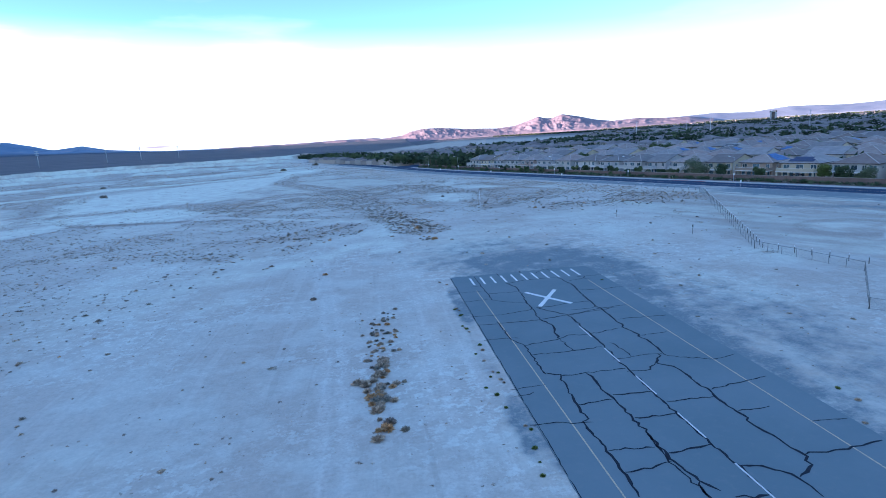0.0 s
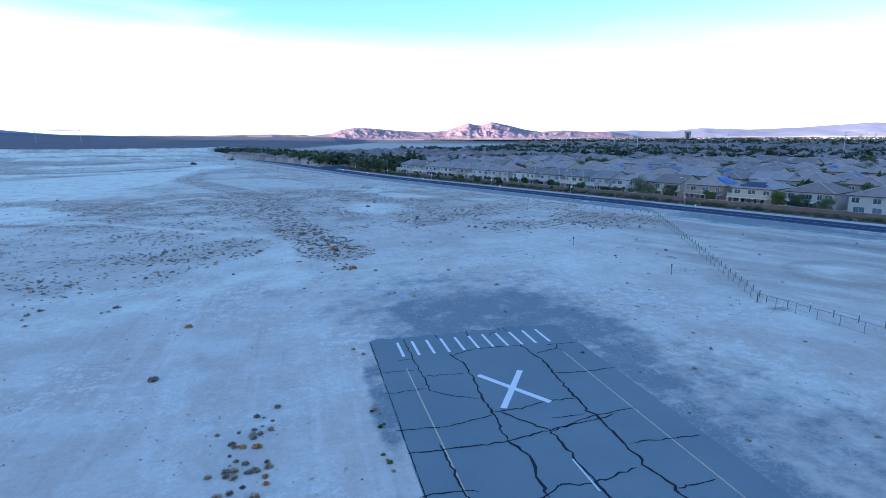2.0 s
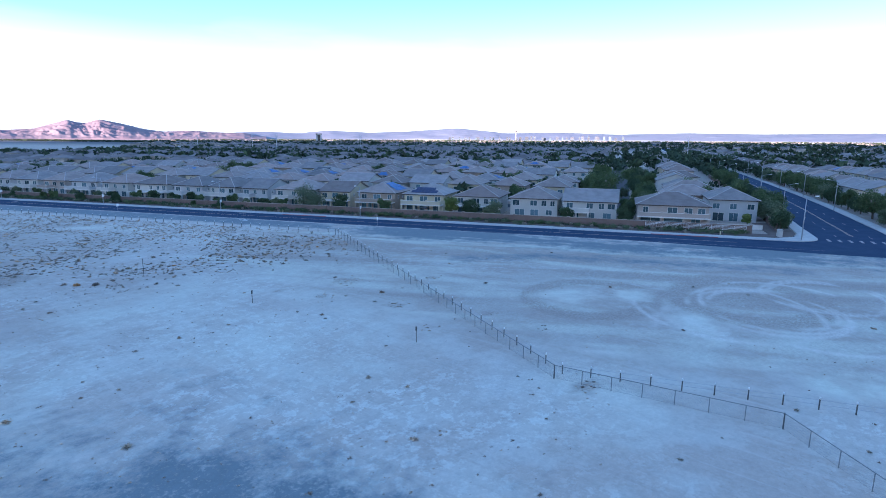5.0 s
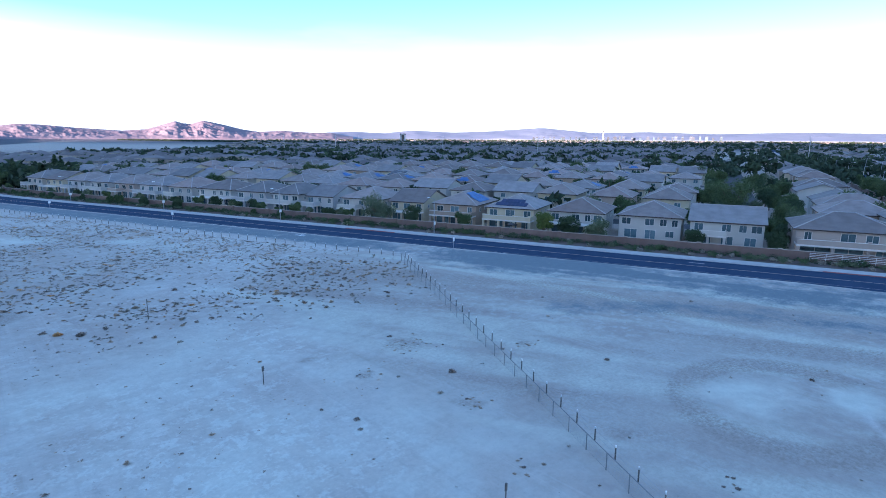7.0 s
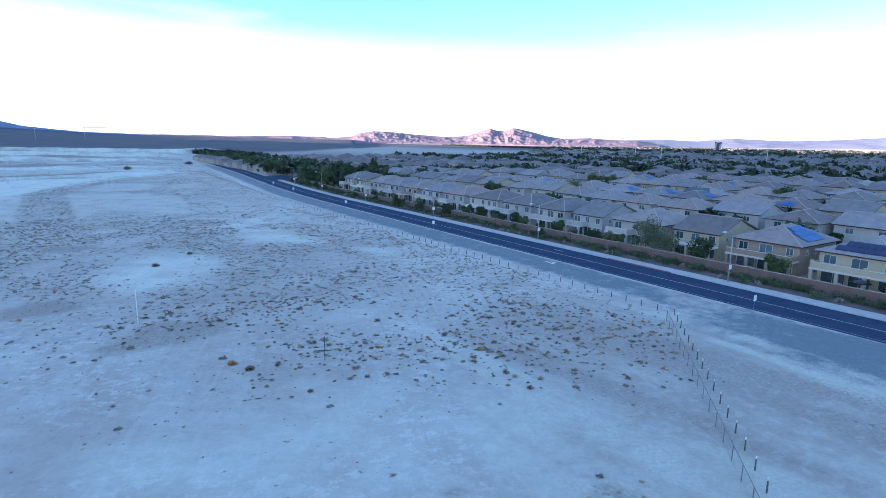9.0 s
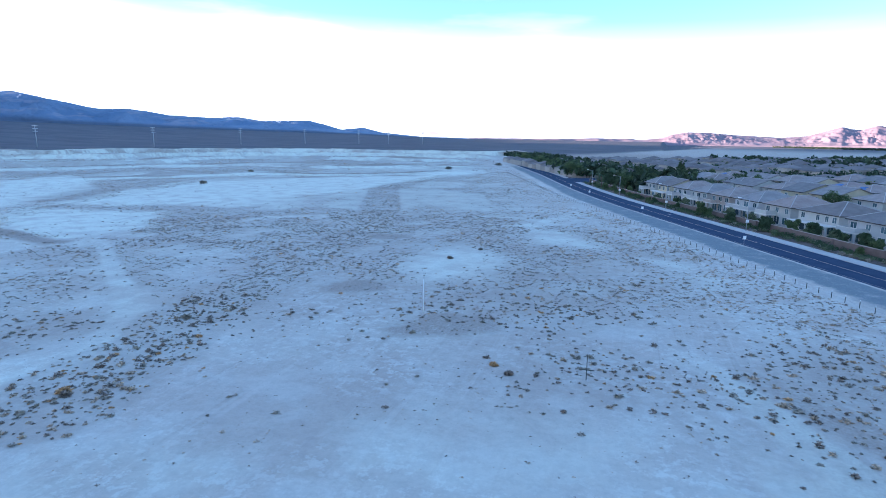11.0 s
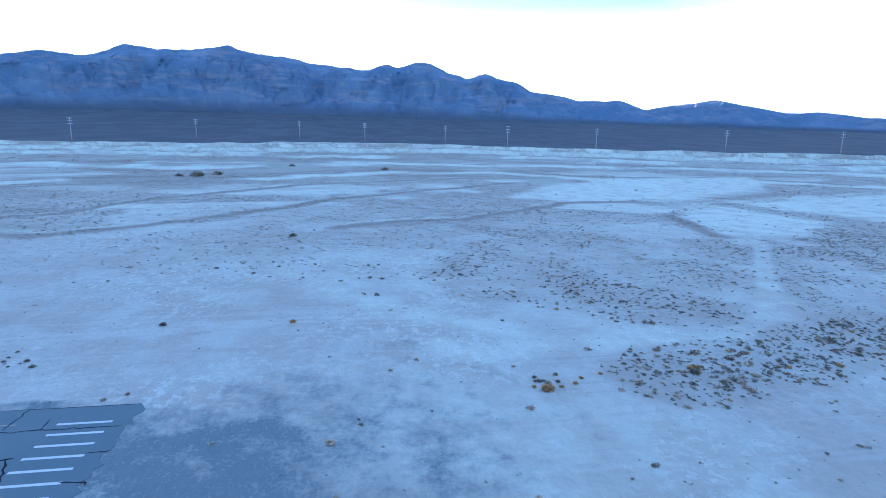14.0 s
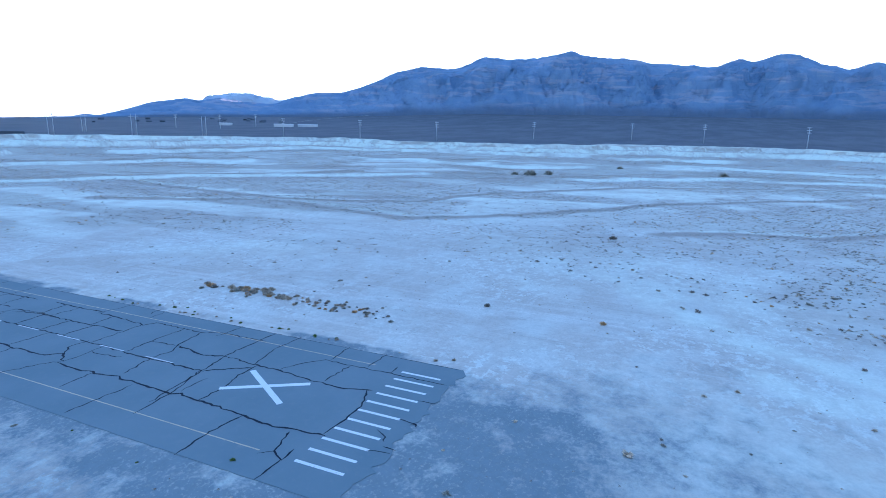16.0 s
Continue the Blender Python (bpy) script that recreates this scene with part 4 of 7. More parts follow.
crack(0.18, (17.9, 25.8), (19.9, 25.6))
crack(0.07, (28.2, 32.1), (30.7, 31.9))
crack(0.07, (8.9, 42.3), (10.2, 42.5), (12.0, 42.6))
crack(0.06, (9.0, 41.2), (9.8, 41.1), (10.7, 41.5))
crack(0.07, (21.1, 49.9), (21.6, 47.2), (21.4, 46.2))
crack(0.07, (25.0, 56.4), (30.5, 56.0))
crack(0.07, (24.6, 51.1), (27.8, 51.2))
crack(0.15, (24.5, 76.3), (24.8, 74.4), (25.1, 71.9), (24.9, 69.0), (24.7, 67.0), (24.6, 63.7), (24.3, 61.4), (24.6, 60.1), (24.5, 57.1), (24.4, 55.2), (24.5, 54.3), (24.1, 53.9), (24.5, 52.8), (24.6, 51.9), (24.7, 49.7), (24.9, 48.1), (24.7, 47.0), (24.6, 45.9))
crack(0.13, (16.6, 75.7), (17.5, 73.4), (17.4, 69.4), (16.9, 65.5), (16.8, 63.2), (16.9, 62.0), (16.6, 60.6), (16.6, 58.9))
crack(0.28, (16.6, 58.9), (17.4, 56.7), (17.1, 55.4), (16.7, 53.7), (16.7, 52.3))
crack(0.09, (16.7, 52.3), (16.9, 50.4), (17.0, 48.9))
crack(0.08, (16.8, 63.2), (19.4, 63.3), (22.1, 63.8), (24.6, 63.7))
crack(0.07, (21.1, 61.2), (22.8, 61.0), (24.0, 61.2))
crack(0.08, (20.2, 59.3), (23.7, 60.5), (28.3, 60.9))
crack(0.11, (24.4, 76.2), (19.5, 76.4), (16.7, 75.2))
crack(0.10, (25.1, 73.6), (27.8, 74.3), (28.4, 75.5), (27.0, 75.4))
crack(0.09, (28.4, 75.5), (30.9, 75.3))
crack(0.07, (28.4, 73.3), (27.8, 74.3))
crack(0.08, (16.7, 65.7), (14.4, 66.9), (13.0, 68.2), (13.0, 71.1), (13.0, 75.4), (13.0, 81.2))
crack(0.07, (16.9, 70.9), (13.1, 71.2))
crack(0.07, (12.8, 68.7), (9.1, 68.6))
crack(0.07, (12.6, 72.8), (9.1, 73.0))
crack(0.07, (13.0, 75.4), (11.3, 75.4))
crack(0.07, (16.7, 80.2), (16.6, 81.9))
crack(0.09, (20.1, 80.1), (20.2, 81.6), (20.6, 81.8))
crack(0.06, (23.6, 80.6), (22.9, 80.4), (22.2, 79.4))
crack(0.07, (24.0, 80.8), (24.1, 82.0))
crack(0.08, (24.8, 80.1), (24.6, 81.8))
crack(0.09, (31.0, 68.4), (26.8, 68.4), (24.9, 68.8))
crack(0.09, (18.1, 25.2), (16.6, 25.8), (16.2, 29.9), (16.5, 33.5))
crack(0.09, (16.5, 22.1), (11.9, 21.2))
for k in range(6):   # a thin dark line along the sheet's left edge
    crack(0.03, (9.42, 81.0 - 10.3 * k), (9.45, 76.0 - 10.3 * k), (9.42, 71.0 - 10.3 * k))
crack_rnd = random.Random(8)
for k in range(20):
    y = 19.0 - 7.2 * k
    for x0, x1 in ((9.5, 16.2), (16.4, 24.2), (24.5, 30.7)):
        j = crack_rnd.uniform(-2, 2)
        crack(0.09, (x0, y + j), ((x0 + x1) / 2, y + j + crack_rnd.uniform(-0.5, 0.5)), (x1, y + j + crack_rnd.uniform(-0.6, 0.6)))
for x in (12.9, 16.4, 20.0, 24.4):
    y = 24.0
    while y > -120:
        crack(0.13, (x + crack_rnd.uniform(-0.3, 0.3), y), (x + crack_rnd.uniform(-0.6, 0.6), y - 6), (x + crack_rnd.uniform(-0.4, 0.4), y - 12))
        y -= 12.2

# ---- road, avenue, kerbs, pavement ----
def strip(name, s0, s1, o0, o1, z0, z1, material, label="", parent=None, pieces=None, follow=True):
    """A slab along the road between two offsets."""
    n = pieces or max(1, int((s1 - s0) / 12))
    bm = bmesh.new()
    rows = []
    for k in range(n + 1):
        s = s0 + (s1 - s0) * k / n
        b = float(bend(s)) if follow else 0.0
        rows.append([bm.verts.new(at(s, o + b, z)) for o, z in ((o0, z0), (o1, z0), (o1, z1), (o0, z1))])
    for a, b in zip(rows, rows[1:]):
        for k in range(4):
            bm.faces.new((a[k], a[(k + 1) % 4], b[(k + 1) % 4], b[k]))
    bm.faces.new(rows[0][::-1])
    bm.faces.new(rows[-1])
    bmesh.ops.recalc_face_normals(bm, faces=bm.faces[:])
    return part(name, bm, material, parent, label)


def av(o):
    """The avenue's middle, as a place along the road."""
    return float(np.interp(o, (172, 180, 240, 290, 414, 600, 982, 2600), (0.0, -0.9, -6.0, -9.0, -13.5, -17.5, -26.0, -60.0)))


def cross_strip(name, o0, o1, d0, d1, z0, z1, material, parent=None, label=""):
    """A slab along the avenue, between two distances from its middle."""
    n = max(1, min(40, int((o1 - o0) / 18)))
    offs = [o0 + (o1 - o0) * (k / n) ** 1.5 for k in range(n + 1)]
    bm = bmesh.new()
    rows = [[bm.verts.new(at(av(o) + d, o, z)) for d, z in ((d0, z0), (d1, z0), (d1, z1), (d0, z1))] for o in offs]
    for a, b in zip(rows, rows[1:]):
        for k in range(4):
            bm.faces.new((a[k], a[(k + 1) % 4], b[(k + 1) % 4], b[k]))
    bm.faces.new(rows[0][::-1])
    bm.faces.new(rows[-1])
    bmesh.ops.recalc_face_normals(bm, faces=bm.faces[:])
    return part(name, bm, material, parent, label)


road = tagged(strip("road", -140, 900, 162.5, 172.5, -0.15, 0.03, M_ROAD), "dark two-lane asphalt road with faded lines", "road", kind="structure")
flare = [at(46, 162.49), at(8, 159.4), at(-140, 157.5), at(-140, 162.49)]
slab("turn_lane", [(p.x, p.y) for p in flare], -0.15, 0.028, M_ROAD, road)
strip("edge_line", 10, 700, 163.0, 163.1, 0.028, 0.034, M_WORN, parent=road)
strip("centre_line", 25, 700, 167.45, 167.6, 0.028, 0.034, M_YELLOW, parent=road)
for k in range(6):
    strip("lane_arrow", 60 + 90 * k, 62.6 + 90 * k, 169.9, 170.3, 0.028, 0.034, M_WORN, parent=road)
avenue = tagged(cross_strip("avenue", 172.6, 2600, -8.0, 8.0, -0.15, 0.026, M_ROAD), "wide dark asphalt avenue running into the town", "road", kind="structure")
for d in (-3.4, 3.4):
    for k in range(60):
        o = 182 + 11 * k
        cross_strip("lane_dash", o, o + 3.2, d - 0.07, d + 0.07, 0.024, 0.031, M_WORN, avenue)
for d in (-0.25, 0.1):
    cross_strip("centre_line", 184, 900, d, d + 0.12, 0.024, 0.031, M_YELLOW, avenue)
for k in range(7):
    cross_strip("crossing_bar", 175.2, 178.2, -6.6 + 2.05 * k, -6.0 + 2.05 * k, 0.024, 0.032, M_WORN, avenue)
for s0, s1, nm in ((16.0, 378, "pavement"), (414, 880, "pavement")):
    pv = tagged(strip(nm, s0, s1, 172.5, 175.6, -0.15, 0.15, M_CONC), "pale concrete pavement with a kerb", "pavement", kind="structure")
    if s0 < 21:
        strip("red_kerb", 126, 140, 172.44, 172.7, 0.0, 0.156, M_RED, "red-painted kerb", pv)
        strip("red_kerb", 28, 42, 172.44, 172.7, 0.0, 0.156, M_RED, "red-painted kerb", pv)


def corner_pavement():
    """The rounded corner where road and avenue meet."""
    pts = [at(16.1, 172.5)]
    for k in range(9):
        a = k / 8 * math.pi / 2
        pts.append(at(13.5 - 6.4 * math.sin(a), 179 - 6.5 * math.cos(a)))
    pts += [at(av(o) + 8.1, o) for o in (190, 210, 230)] + [at(av(o) + 10.9, o) for o in (230, 210, 190)] + [at(9.7, 184), at(11.6, 178.6), at(16.1, 175.6)]
    return slab("pavement", [(p.x, p.y) for p in pts], -0.15, 0.15, M_CONC)


fill = [at(18, 172.55), at(6, 172.55), at(4.5, 196), at(6.5, 196), at(9.4, 182), at(18, 176)]
slab("corner_asphalt", [(p.x, p.y) for p in fill], -0.15, 0.018, M_ROAD, avenue)
tagged(corner_pavement(), "rounded pale concrete street corner", "pavement", kind="structure")
for d0, d1 in ((8.1, 10.9), (-10.9, -8.1)):
    tagged(cross_strip("pavement", 230.1 if d0 > 0 else 178, 1500, d0, d1, -0.15, 0.15, M_CONC), "concrete pavement beside the avenue", "pavement", kind="structure")
tagged(strip("planting_bed", 16.2, 378, 175.62, 181.0, -0.1, 0.07, M_MULCH), "red-brown gravel planting bed along the wall", "planting bed", kind="structure")
tagged(strip("planting_bed", 414, 690, 175.62, 186.0, -0.1, 0.07, M_MULCH), "red-brown gravel planting bed along the wall", "planting bed", kind="structure")
corner_bed = [at(16.1, 175.7), at(11.9, 178.8), at(10.0, 184), at(av(200) + 11.1, 200), at(16.1, 200)]
tagged(slab("planting_bed", [(p.x, p.y) for p in corner_bed], -0.1, 0.068, M_MULCH), "gravel planting bed at the street corner", "planting bed", kind="structure")
side_street = tagged(strip("side_street", 379, 413, 172.6, 420, -0.15, 0.024, M_ROAD, pieces=2), "dark asphalt side street into the estate", "road", kind="structure")

# ---- estate streets ----
o = 211.0
while o < 1000:
    tagged(strip("estate_street", 62, 372 if o < 420 else 690, o, o + 9.0, -0.15, 0.02, M_STREET, pieces=1, follow=False), "grey asphalt estate street", "road", "estate streets", "structure")
    o += 66.0
tagged(strip("estate_street", 46, 56, 205, 700, -0.15, 0.022, M_STREET, pieces=1, follow=False), "grey asphalt estate street", "road", "estate streets", "structure")

# ---- perimeter wall ----
WALL_O = 181.0


def wall_run(s0, s1, o, h=1.85):
    """One bay of block wall with its cap and a pier at its start."""
    th = empty("perimeter_wall")
    strip("block_panel", s0 + 0.3, s1 - 0.3, o - 0.1, o + 0.1, -0.2, h, M_BLOCK, parent=th)
    strip("cap", s0 + 0.3, s1 - 0.3, o - 0.16, o + 0.16, h, h + 0.08, M_CAP, parent=th, label="pale wall cap")
    strip("pier", s0 - 0.3, s0 + 0.3, o - 0.26, o + 0.26, -0.2, h + 0.12, M_BLOCK, parent=th)
    strip("pier_cap", s0 - 0.36, s0 + 0.36, o - 0.32, o + 0.32, h + 0.12, h + 0.22, M_CAP, parent=th)
    tagged(th, "pink-tan concrete block estate wall with pale cap", "wall", "estate wall bays", "structure")


for k in range(26):
    wall_run(20 + 13.85 * k, 33.85 + 13.85 * k, WALL_O)
for k in range(19):
    wall_run(416 + 14 * k, 430 + 14 * k, 187.0)
for k in range(14):
    th = empty("perimeter_wall")
    o = 186 + 14 * k
    cross_strip("block_panel", o, o + 13.6, 14.8, 15.0, -0.2, 1.85, M_BLOCK, th)
    cross_strip("cap", o, o + 13.6, 14.74, 15.06, 1.85, 1.93, M_CAP, th)
    cross_strip("pier", o + 13.6, o + 14.0, 14.6, 15.2, -0.2, 2.0, M_BLOCK, th)
    tagged(th, "pink-tan concrete block estate wall with pale cap", "wall", "estate wall bays", "structure")

def rail_fence(s0, s1, o):
    """White tubular rails on posts in front of the wall."""
    th = empty("rail_fence")
    n = round((s1 - s0) / 2.4)
    for k in range(n + 1):
        q = at(s0 + (s1 - s0) * k / n, o)
        rod("post", (q.x, q.y, -0.1), (q.x, q.y, 1.75), 0.04, 0.04, M_WHITEPAINT, th)
    a, b = at(s0, o), at(s1, o)
    for h in (0.75, 1.05, 1.35, 1.65):
        rod("rail", (a.x, a.y, h), (b.x, b.y, h), 0.035, 0.035, M_WHITEPAINT, th)
    tagged(th, "white painted pipe rail fence in front of the estate wall", "fence")


rail_fence(21.0, 43.0, 180.6)

# ---- mountains ----
def range_mesh(name, yaws, tops, foot, far, crest, material, label, seed, rough=1.0, foot_up=None, steps=420, rows=64, eye=22.0, spur_wide=300.0):
    """A mountain range round the plain: rough slopes rising from its foot to an uneven crest."""
    ya = np.linspace(yaws[0], yaws[-1], steps)
    up = np.interp(ya, yaws, tops)
    kern = np.hanning(7)[1:-1]
    kern = kern / kern.sum()
    up = np.convolve(np.pad(up, 2, "edge"), kern, "valid")
    up = 0.02 + (up - 0.02) * step(0, 2.2, np.minimum(ya - ya[0], ya[-1] - ya))
    up = up * (1 + rough * 0.02 * (fbm(ya * 1.3, ya * 0 + seed, 4, seed) - 0.5) * 2)
    rr = np.linspace(0, 1, rows)
    a, t = np.meshgrid(ya, rr, indexing="ij")
    r = foot + (far - foot) * t
    rc = (crest - foot) / (far - foot)
    wob = fbm(a * 0.5, a * 0 + 3, 3, seed + 5)
    x, y = CX - np.sin(np.radians(a)) * r, CY + np.cos(np.radians(a)) * r
    ridge_z = eye + crest * np.tan(np.radians(up))[:, None]
    base_z = np.full_like(ridge_z, 0.0) if foot_up is None else (eye + foot * np.tan(np.radians(np.interp(ya, *foot_up))))[:, None]
    p = np.clip(t / rc, 0, 1)
    # spurs and gullies that run down from the crest, branching as they fall
    across, down = np.radians(a) * crest, p * (crest - foot)
    lean = spur_wide * 1.2 * (fbm(across / (spur_wide * 1.6), down / (spur_wide * 2.0), 3, seed + 9) - 0.5)
    spur, weights = 0.0, 0.0
    for octave, weight, draw in ((1.0, 0.38, 1.9), (2.2, 0.30, 1.5), (4.7, 0.22, 1.2), (10.0, 0.13, 1.0)):
        crease = 1 - np.abs(2 * vnoise((across + lean) / spur_wide * octave + 7.7, down / (spur_wide * draw) * octave, seed + int(octave)) - 1)
        spur, weights = spur + weight * crease ** 1.6, weights + weight
    prof = p ** (0.75 + 0.4 * wob)
    ledge = 0.02 * np.sin(np.clip(prof, 0, 1) * 34 + 5 * fbm(across / 300, down / 300, 3, seed + 4))
    cut = np.sin(np.pi * np.clip(p, 0, 1)) ** 0.8
    prof = prof + cut * (0.95 * rough * (spur / weights - 0.45) + ledge)
    prof = np.minimum(prof, p ** 0.4)
    prof = np.where(t <= rc, np.clip(prof, 0, 0.985), 1 - (t - rc) / (1 - rc) * 0.8)
    z = base_z + (ridge_z - base_z) * prof
    z[:, 0] = base_z[:, 0] - 30
    i = np.arange(steps - 1)[:, None] * rows
    j = np.arange(rows - 1)[None, :]
    quads = np.stack([i + j, i + j + 1, i + rows + j + 1, i + rows + j], -1).reshape(-1, 4)
    me = bpy.data.meshes.new(name)
    me.from_pydata(np.stack([x, y, z], -1).reshape(-1, 3).tolist(), [], quads.tolist())
    me.polygons.foreach_set("use_smooth", np.ones(len(me.polygons), bool))
    fan = me.attributes.new("fan", "FLOAT", "POINT")
    fan.data.foreach_set("value", np.ascontiguousarray(1 - step(0.02, 0.22, prof + 0.1 * (spur - 0.5)), dtype=np.float32).ravel())
    me.materials.append(material)
    tagged(new(name, me), label, "mountains", kind="structure")


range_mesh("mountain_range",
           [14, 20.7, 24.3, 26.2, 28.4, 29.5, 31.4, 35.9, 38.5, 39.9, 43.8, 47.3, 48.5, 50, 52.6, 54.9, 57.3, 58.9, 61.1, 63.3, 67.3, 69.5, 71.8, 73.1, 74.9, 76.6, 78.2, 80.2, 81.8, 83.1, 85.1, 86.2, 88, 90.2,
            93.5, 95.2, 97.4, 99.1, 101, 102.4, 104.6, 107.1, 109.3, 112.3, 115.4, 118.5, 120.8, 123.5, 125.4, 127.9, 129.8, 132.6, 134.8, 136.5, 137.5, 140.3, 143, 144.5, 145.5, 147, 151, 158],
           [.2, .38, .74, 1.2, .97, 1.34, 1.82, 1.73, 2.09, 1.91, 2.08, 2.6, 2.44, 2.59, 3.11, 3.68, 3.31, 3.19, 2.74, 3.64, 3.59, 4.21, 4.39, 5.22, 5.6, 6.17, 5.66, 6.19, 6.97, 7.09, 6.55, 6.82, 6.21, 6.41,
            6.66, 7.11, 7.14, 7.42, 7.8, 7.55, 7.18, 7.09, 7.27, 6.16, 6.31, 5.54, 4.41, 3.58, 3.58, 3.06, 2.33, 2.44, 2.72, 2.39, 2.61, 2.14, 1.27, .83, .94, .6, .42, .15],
           3350, 4700, 4150, M_HAZEBLUE_ROCK, "dark limestone mountain range in evening shade, blue haze painted in", 71,
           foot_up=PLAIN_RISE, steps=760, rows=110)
range_mesh("mountain", [124, 127, 129.5, 132, 135, 138], [2.2, 3.0, 2.75, 3.35, 3.1, 2.3], 4300, 4850, 4750, M_SUNPAINT_ROCK, "mountain behind the dark range, sunlight painted into its pale colour", 83, 2.2, steps=120, rows=24)
range_mesh("mountain_range",
           [-33, -28.7, -26.3, -24, -22.5, -21, -19.9, -19.1, -18.1, -17.4, -16.8, -15.8, -14.4, -12.5, -9, -6.6, -5, -3.6, -2.8, -1.2, 2],
           [.3, .38, .53, .42, .64, 1.03, 1.27, 1.42, 1.08, 1.15, 1.34, 1.02, .58, .44, .66, .88, .91, .68, .36, .2, .05],
           3900, 4850, 4450, M_PINKROCK, "sunlit pink desert mountain on the horizon", 91, 0.27, steps=420, rows=56, spur_wide=95.0)
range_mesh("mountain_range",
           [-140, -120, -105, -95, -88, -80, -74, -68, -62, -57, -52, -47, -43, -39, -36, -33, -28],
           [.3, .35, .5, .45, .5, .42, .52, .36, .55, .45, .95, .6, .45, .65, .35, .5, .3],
           4300, 4900, 4700, M_FARHAZE_ROCK, "mountains behind the town, pale haze painted into their colour", 97, 0.2, steps=420, rows=24, spur_wide=200.0)
range_mesh("mountain_range", [-2, 3, 8, 14, 20], [.28, .33, .25, .3, .2], 4400, 4900, 4750, M_PINKROCK, "low pink hills on the horizon", 99, 0.8, steps=120, rows=16)

# ---- power line on the plain ----
def pylon(x, y, z, tall, twin, turn):
    th = empty("power_pole", pose(x, y, z, 0, 0, turn))
    for dx in ((-4.0, 4.0) if twin else (0.0,)):
        rod("shaft", (dx, 0, -1), (dx, 0, tall), 0.85, 0.4, M_PYLON, th, sides=8)
    if twin:
        boxed("cross_arm", (-8.5, -0.25, tall - 5.4, 8.5, 0.25, tall - 4.8), M_PYLON, th)
    else:
        for k in range(3):
            h = tall - 2.0 - 4.6 * k
            boxed("cross_arm", (-4.2, -0.3, h, 4.2, 0.3, h + 1.1), M_PYLON, th)
            for side in (-3.2, 3.2):
                rod("insulator", (side, 0, h - 1.5), (side, 0, h), 0.16, 0.16, M_POST, th)
    tagged(th, "twin-pole steel power pylon on the plain" if twin else "tall pale steel power pole with cross arms", "power pole", "power line poles")


for yaw, r, twin in ((20, 1800, 0), (23.4, 1650, 0), (26.3, 1560, 0), (31.5, 1500, 0), (37.4, 1420, 0), (44.7, 1240, 0), (53.3, 1210, 0), (64.7, 1130, 0), (73.3, 1000, 0), (79.8, 1230, 0), (88.0, 1330, 0),
                     (94.4, 1360, 0), (103.8, 1330, 0), (113.6, 1170, 0), (121.4, 1220, 0), (128.9, 1240, 0), (136.1, 1200, 1),
                     (141.9, 1080, 1), (145.7, 1400, 1), (148.1, 1100, 1), (152, 1300, 1), (134.7, 1700, 0), (138.5, 1750, 0), (131.5, 1900, 0)):
    px, py = polar(yaw, r)
    pylon(px, py, float(height(px, py)), 38.0, twin, yaw + 25)


for yaw, r in ((-75.5, 620), (-51.6, 640), (-41.9, 700), (-33.3, 660), (-31, 720), (-26, 760)):
    px, py = polar(yaw, r)
    th = empty("utility_pole", pose(px, py, 0, 0, 0, yaw))
    rod("shaft", (0, 0, -1), (0, 0, 24), 0.42, 0.24, M_PYLON, th, sides=8)
    for h in (20.0, 22.6):
        boxed("cross_arm", (-1.8, -0.12, h, 1.8, 0.12, h + 0.25), M_PYLON, th)
    tagged(th, "tall thin steel utility pole above the town roofs", "utility pole", "town utility poles")


# ---- far sheds and the road up the plain ----
def shed(yaw, r, w, d, h, label, material=None):
    x, y = polar(yaw, r)
    z = float(height(x, y))
    th = empty("far_shed", pose(x, y, z, 0, 0, yaw))
    boxed("wall", (-w / 2, -d / 2, -6, w / 2, d / 2, h), material or M_FARWHITE, th)
    bm = bmesh.new()
    v = [bm.verts.new(p) for p in ((-w / 2 - 0.6, -d / 2 - 0.6, h), (w / 2 + 0.6, -d / 2 - 0.6, h), (w / 2 + 0.6, d / 2 + 0.6, h), (-w / 2 - 0.6, d / 2 + 0.6, h), (-w / 2 - 0.6, 0, h + 2.4), (w / 2 + 0.6, 0, h + 2.4))]
    for f in ((0, 1, 5, 4), (2, 3, 4, 5), (1, 2, 5), (3, 0, 4), (3, 2, 1, 0)):
        bm.faces.new([v[k] for k in f])
    part("roof", bm, material or M_FARWHITE, th)
    tagged(th, label, "shed")


shed(128.9, 1900, 62, 26, 7, "long white metal shed far out on the plain")
shed(126.6, 1900, 64, 26, 6, "long white metal shed far out on the plain")
shed(134.2, 2000, 40, 20, 6, "white metal shed far out on the plain")
shed(152.2, 900, 70, 30, 6, "long low grey building far across the desert", M_TOWER)
hamlet = random.Random(31)
for k in range(18):
    shed(hamlet.uniform(129, 145), hamlet.uniform(2300, 2900), hamlet.uniform(10, 24), hamlet.uniform(10, 16), hamlet.uniform(3, 6), "small far-off building on the plain", M_TOWER)


def far_track():
    bm = bmesh.new()
    rows = []
    for k in range(60):
        t = k / 59
        yaw, r = 128.4 - 7.6 * t ** 1.4, 1960 + 1300 * t
        x, y = polar(yaw, r)
        x2, y2 = polar(yaw - 0.12, r + 14)
        rows.append((bm.verts.new((x, y, float(height(x, y)) + 6.0)), bm.verts.new((x2, y2, float(height(x2, y2)) + 7.0))))
    for (a, b), (c, d) in zip(rows, rows[1:]):
        bm.faces.new((a, b, d, c))
    tagged(part("far_track", bm, M_CONC), "pale graded road climbing the far plain", "road", kind="structure")


far_track()


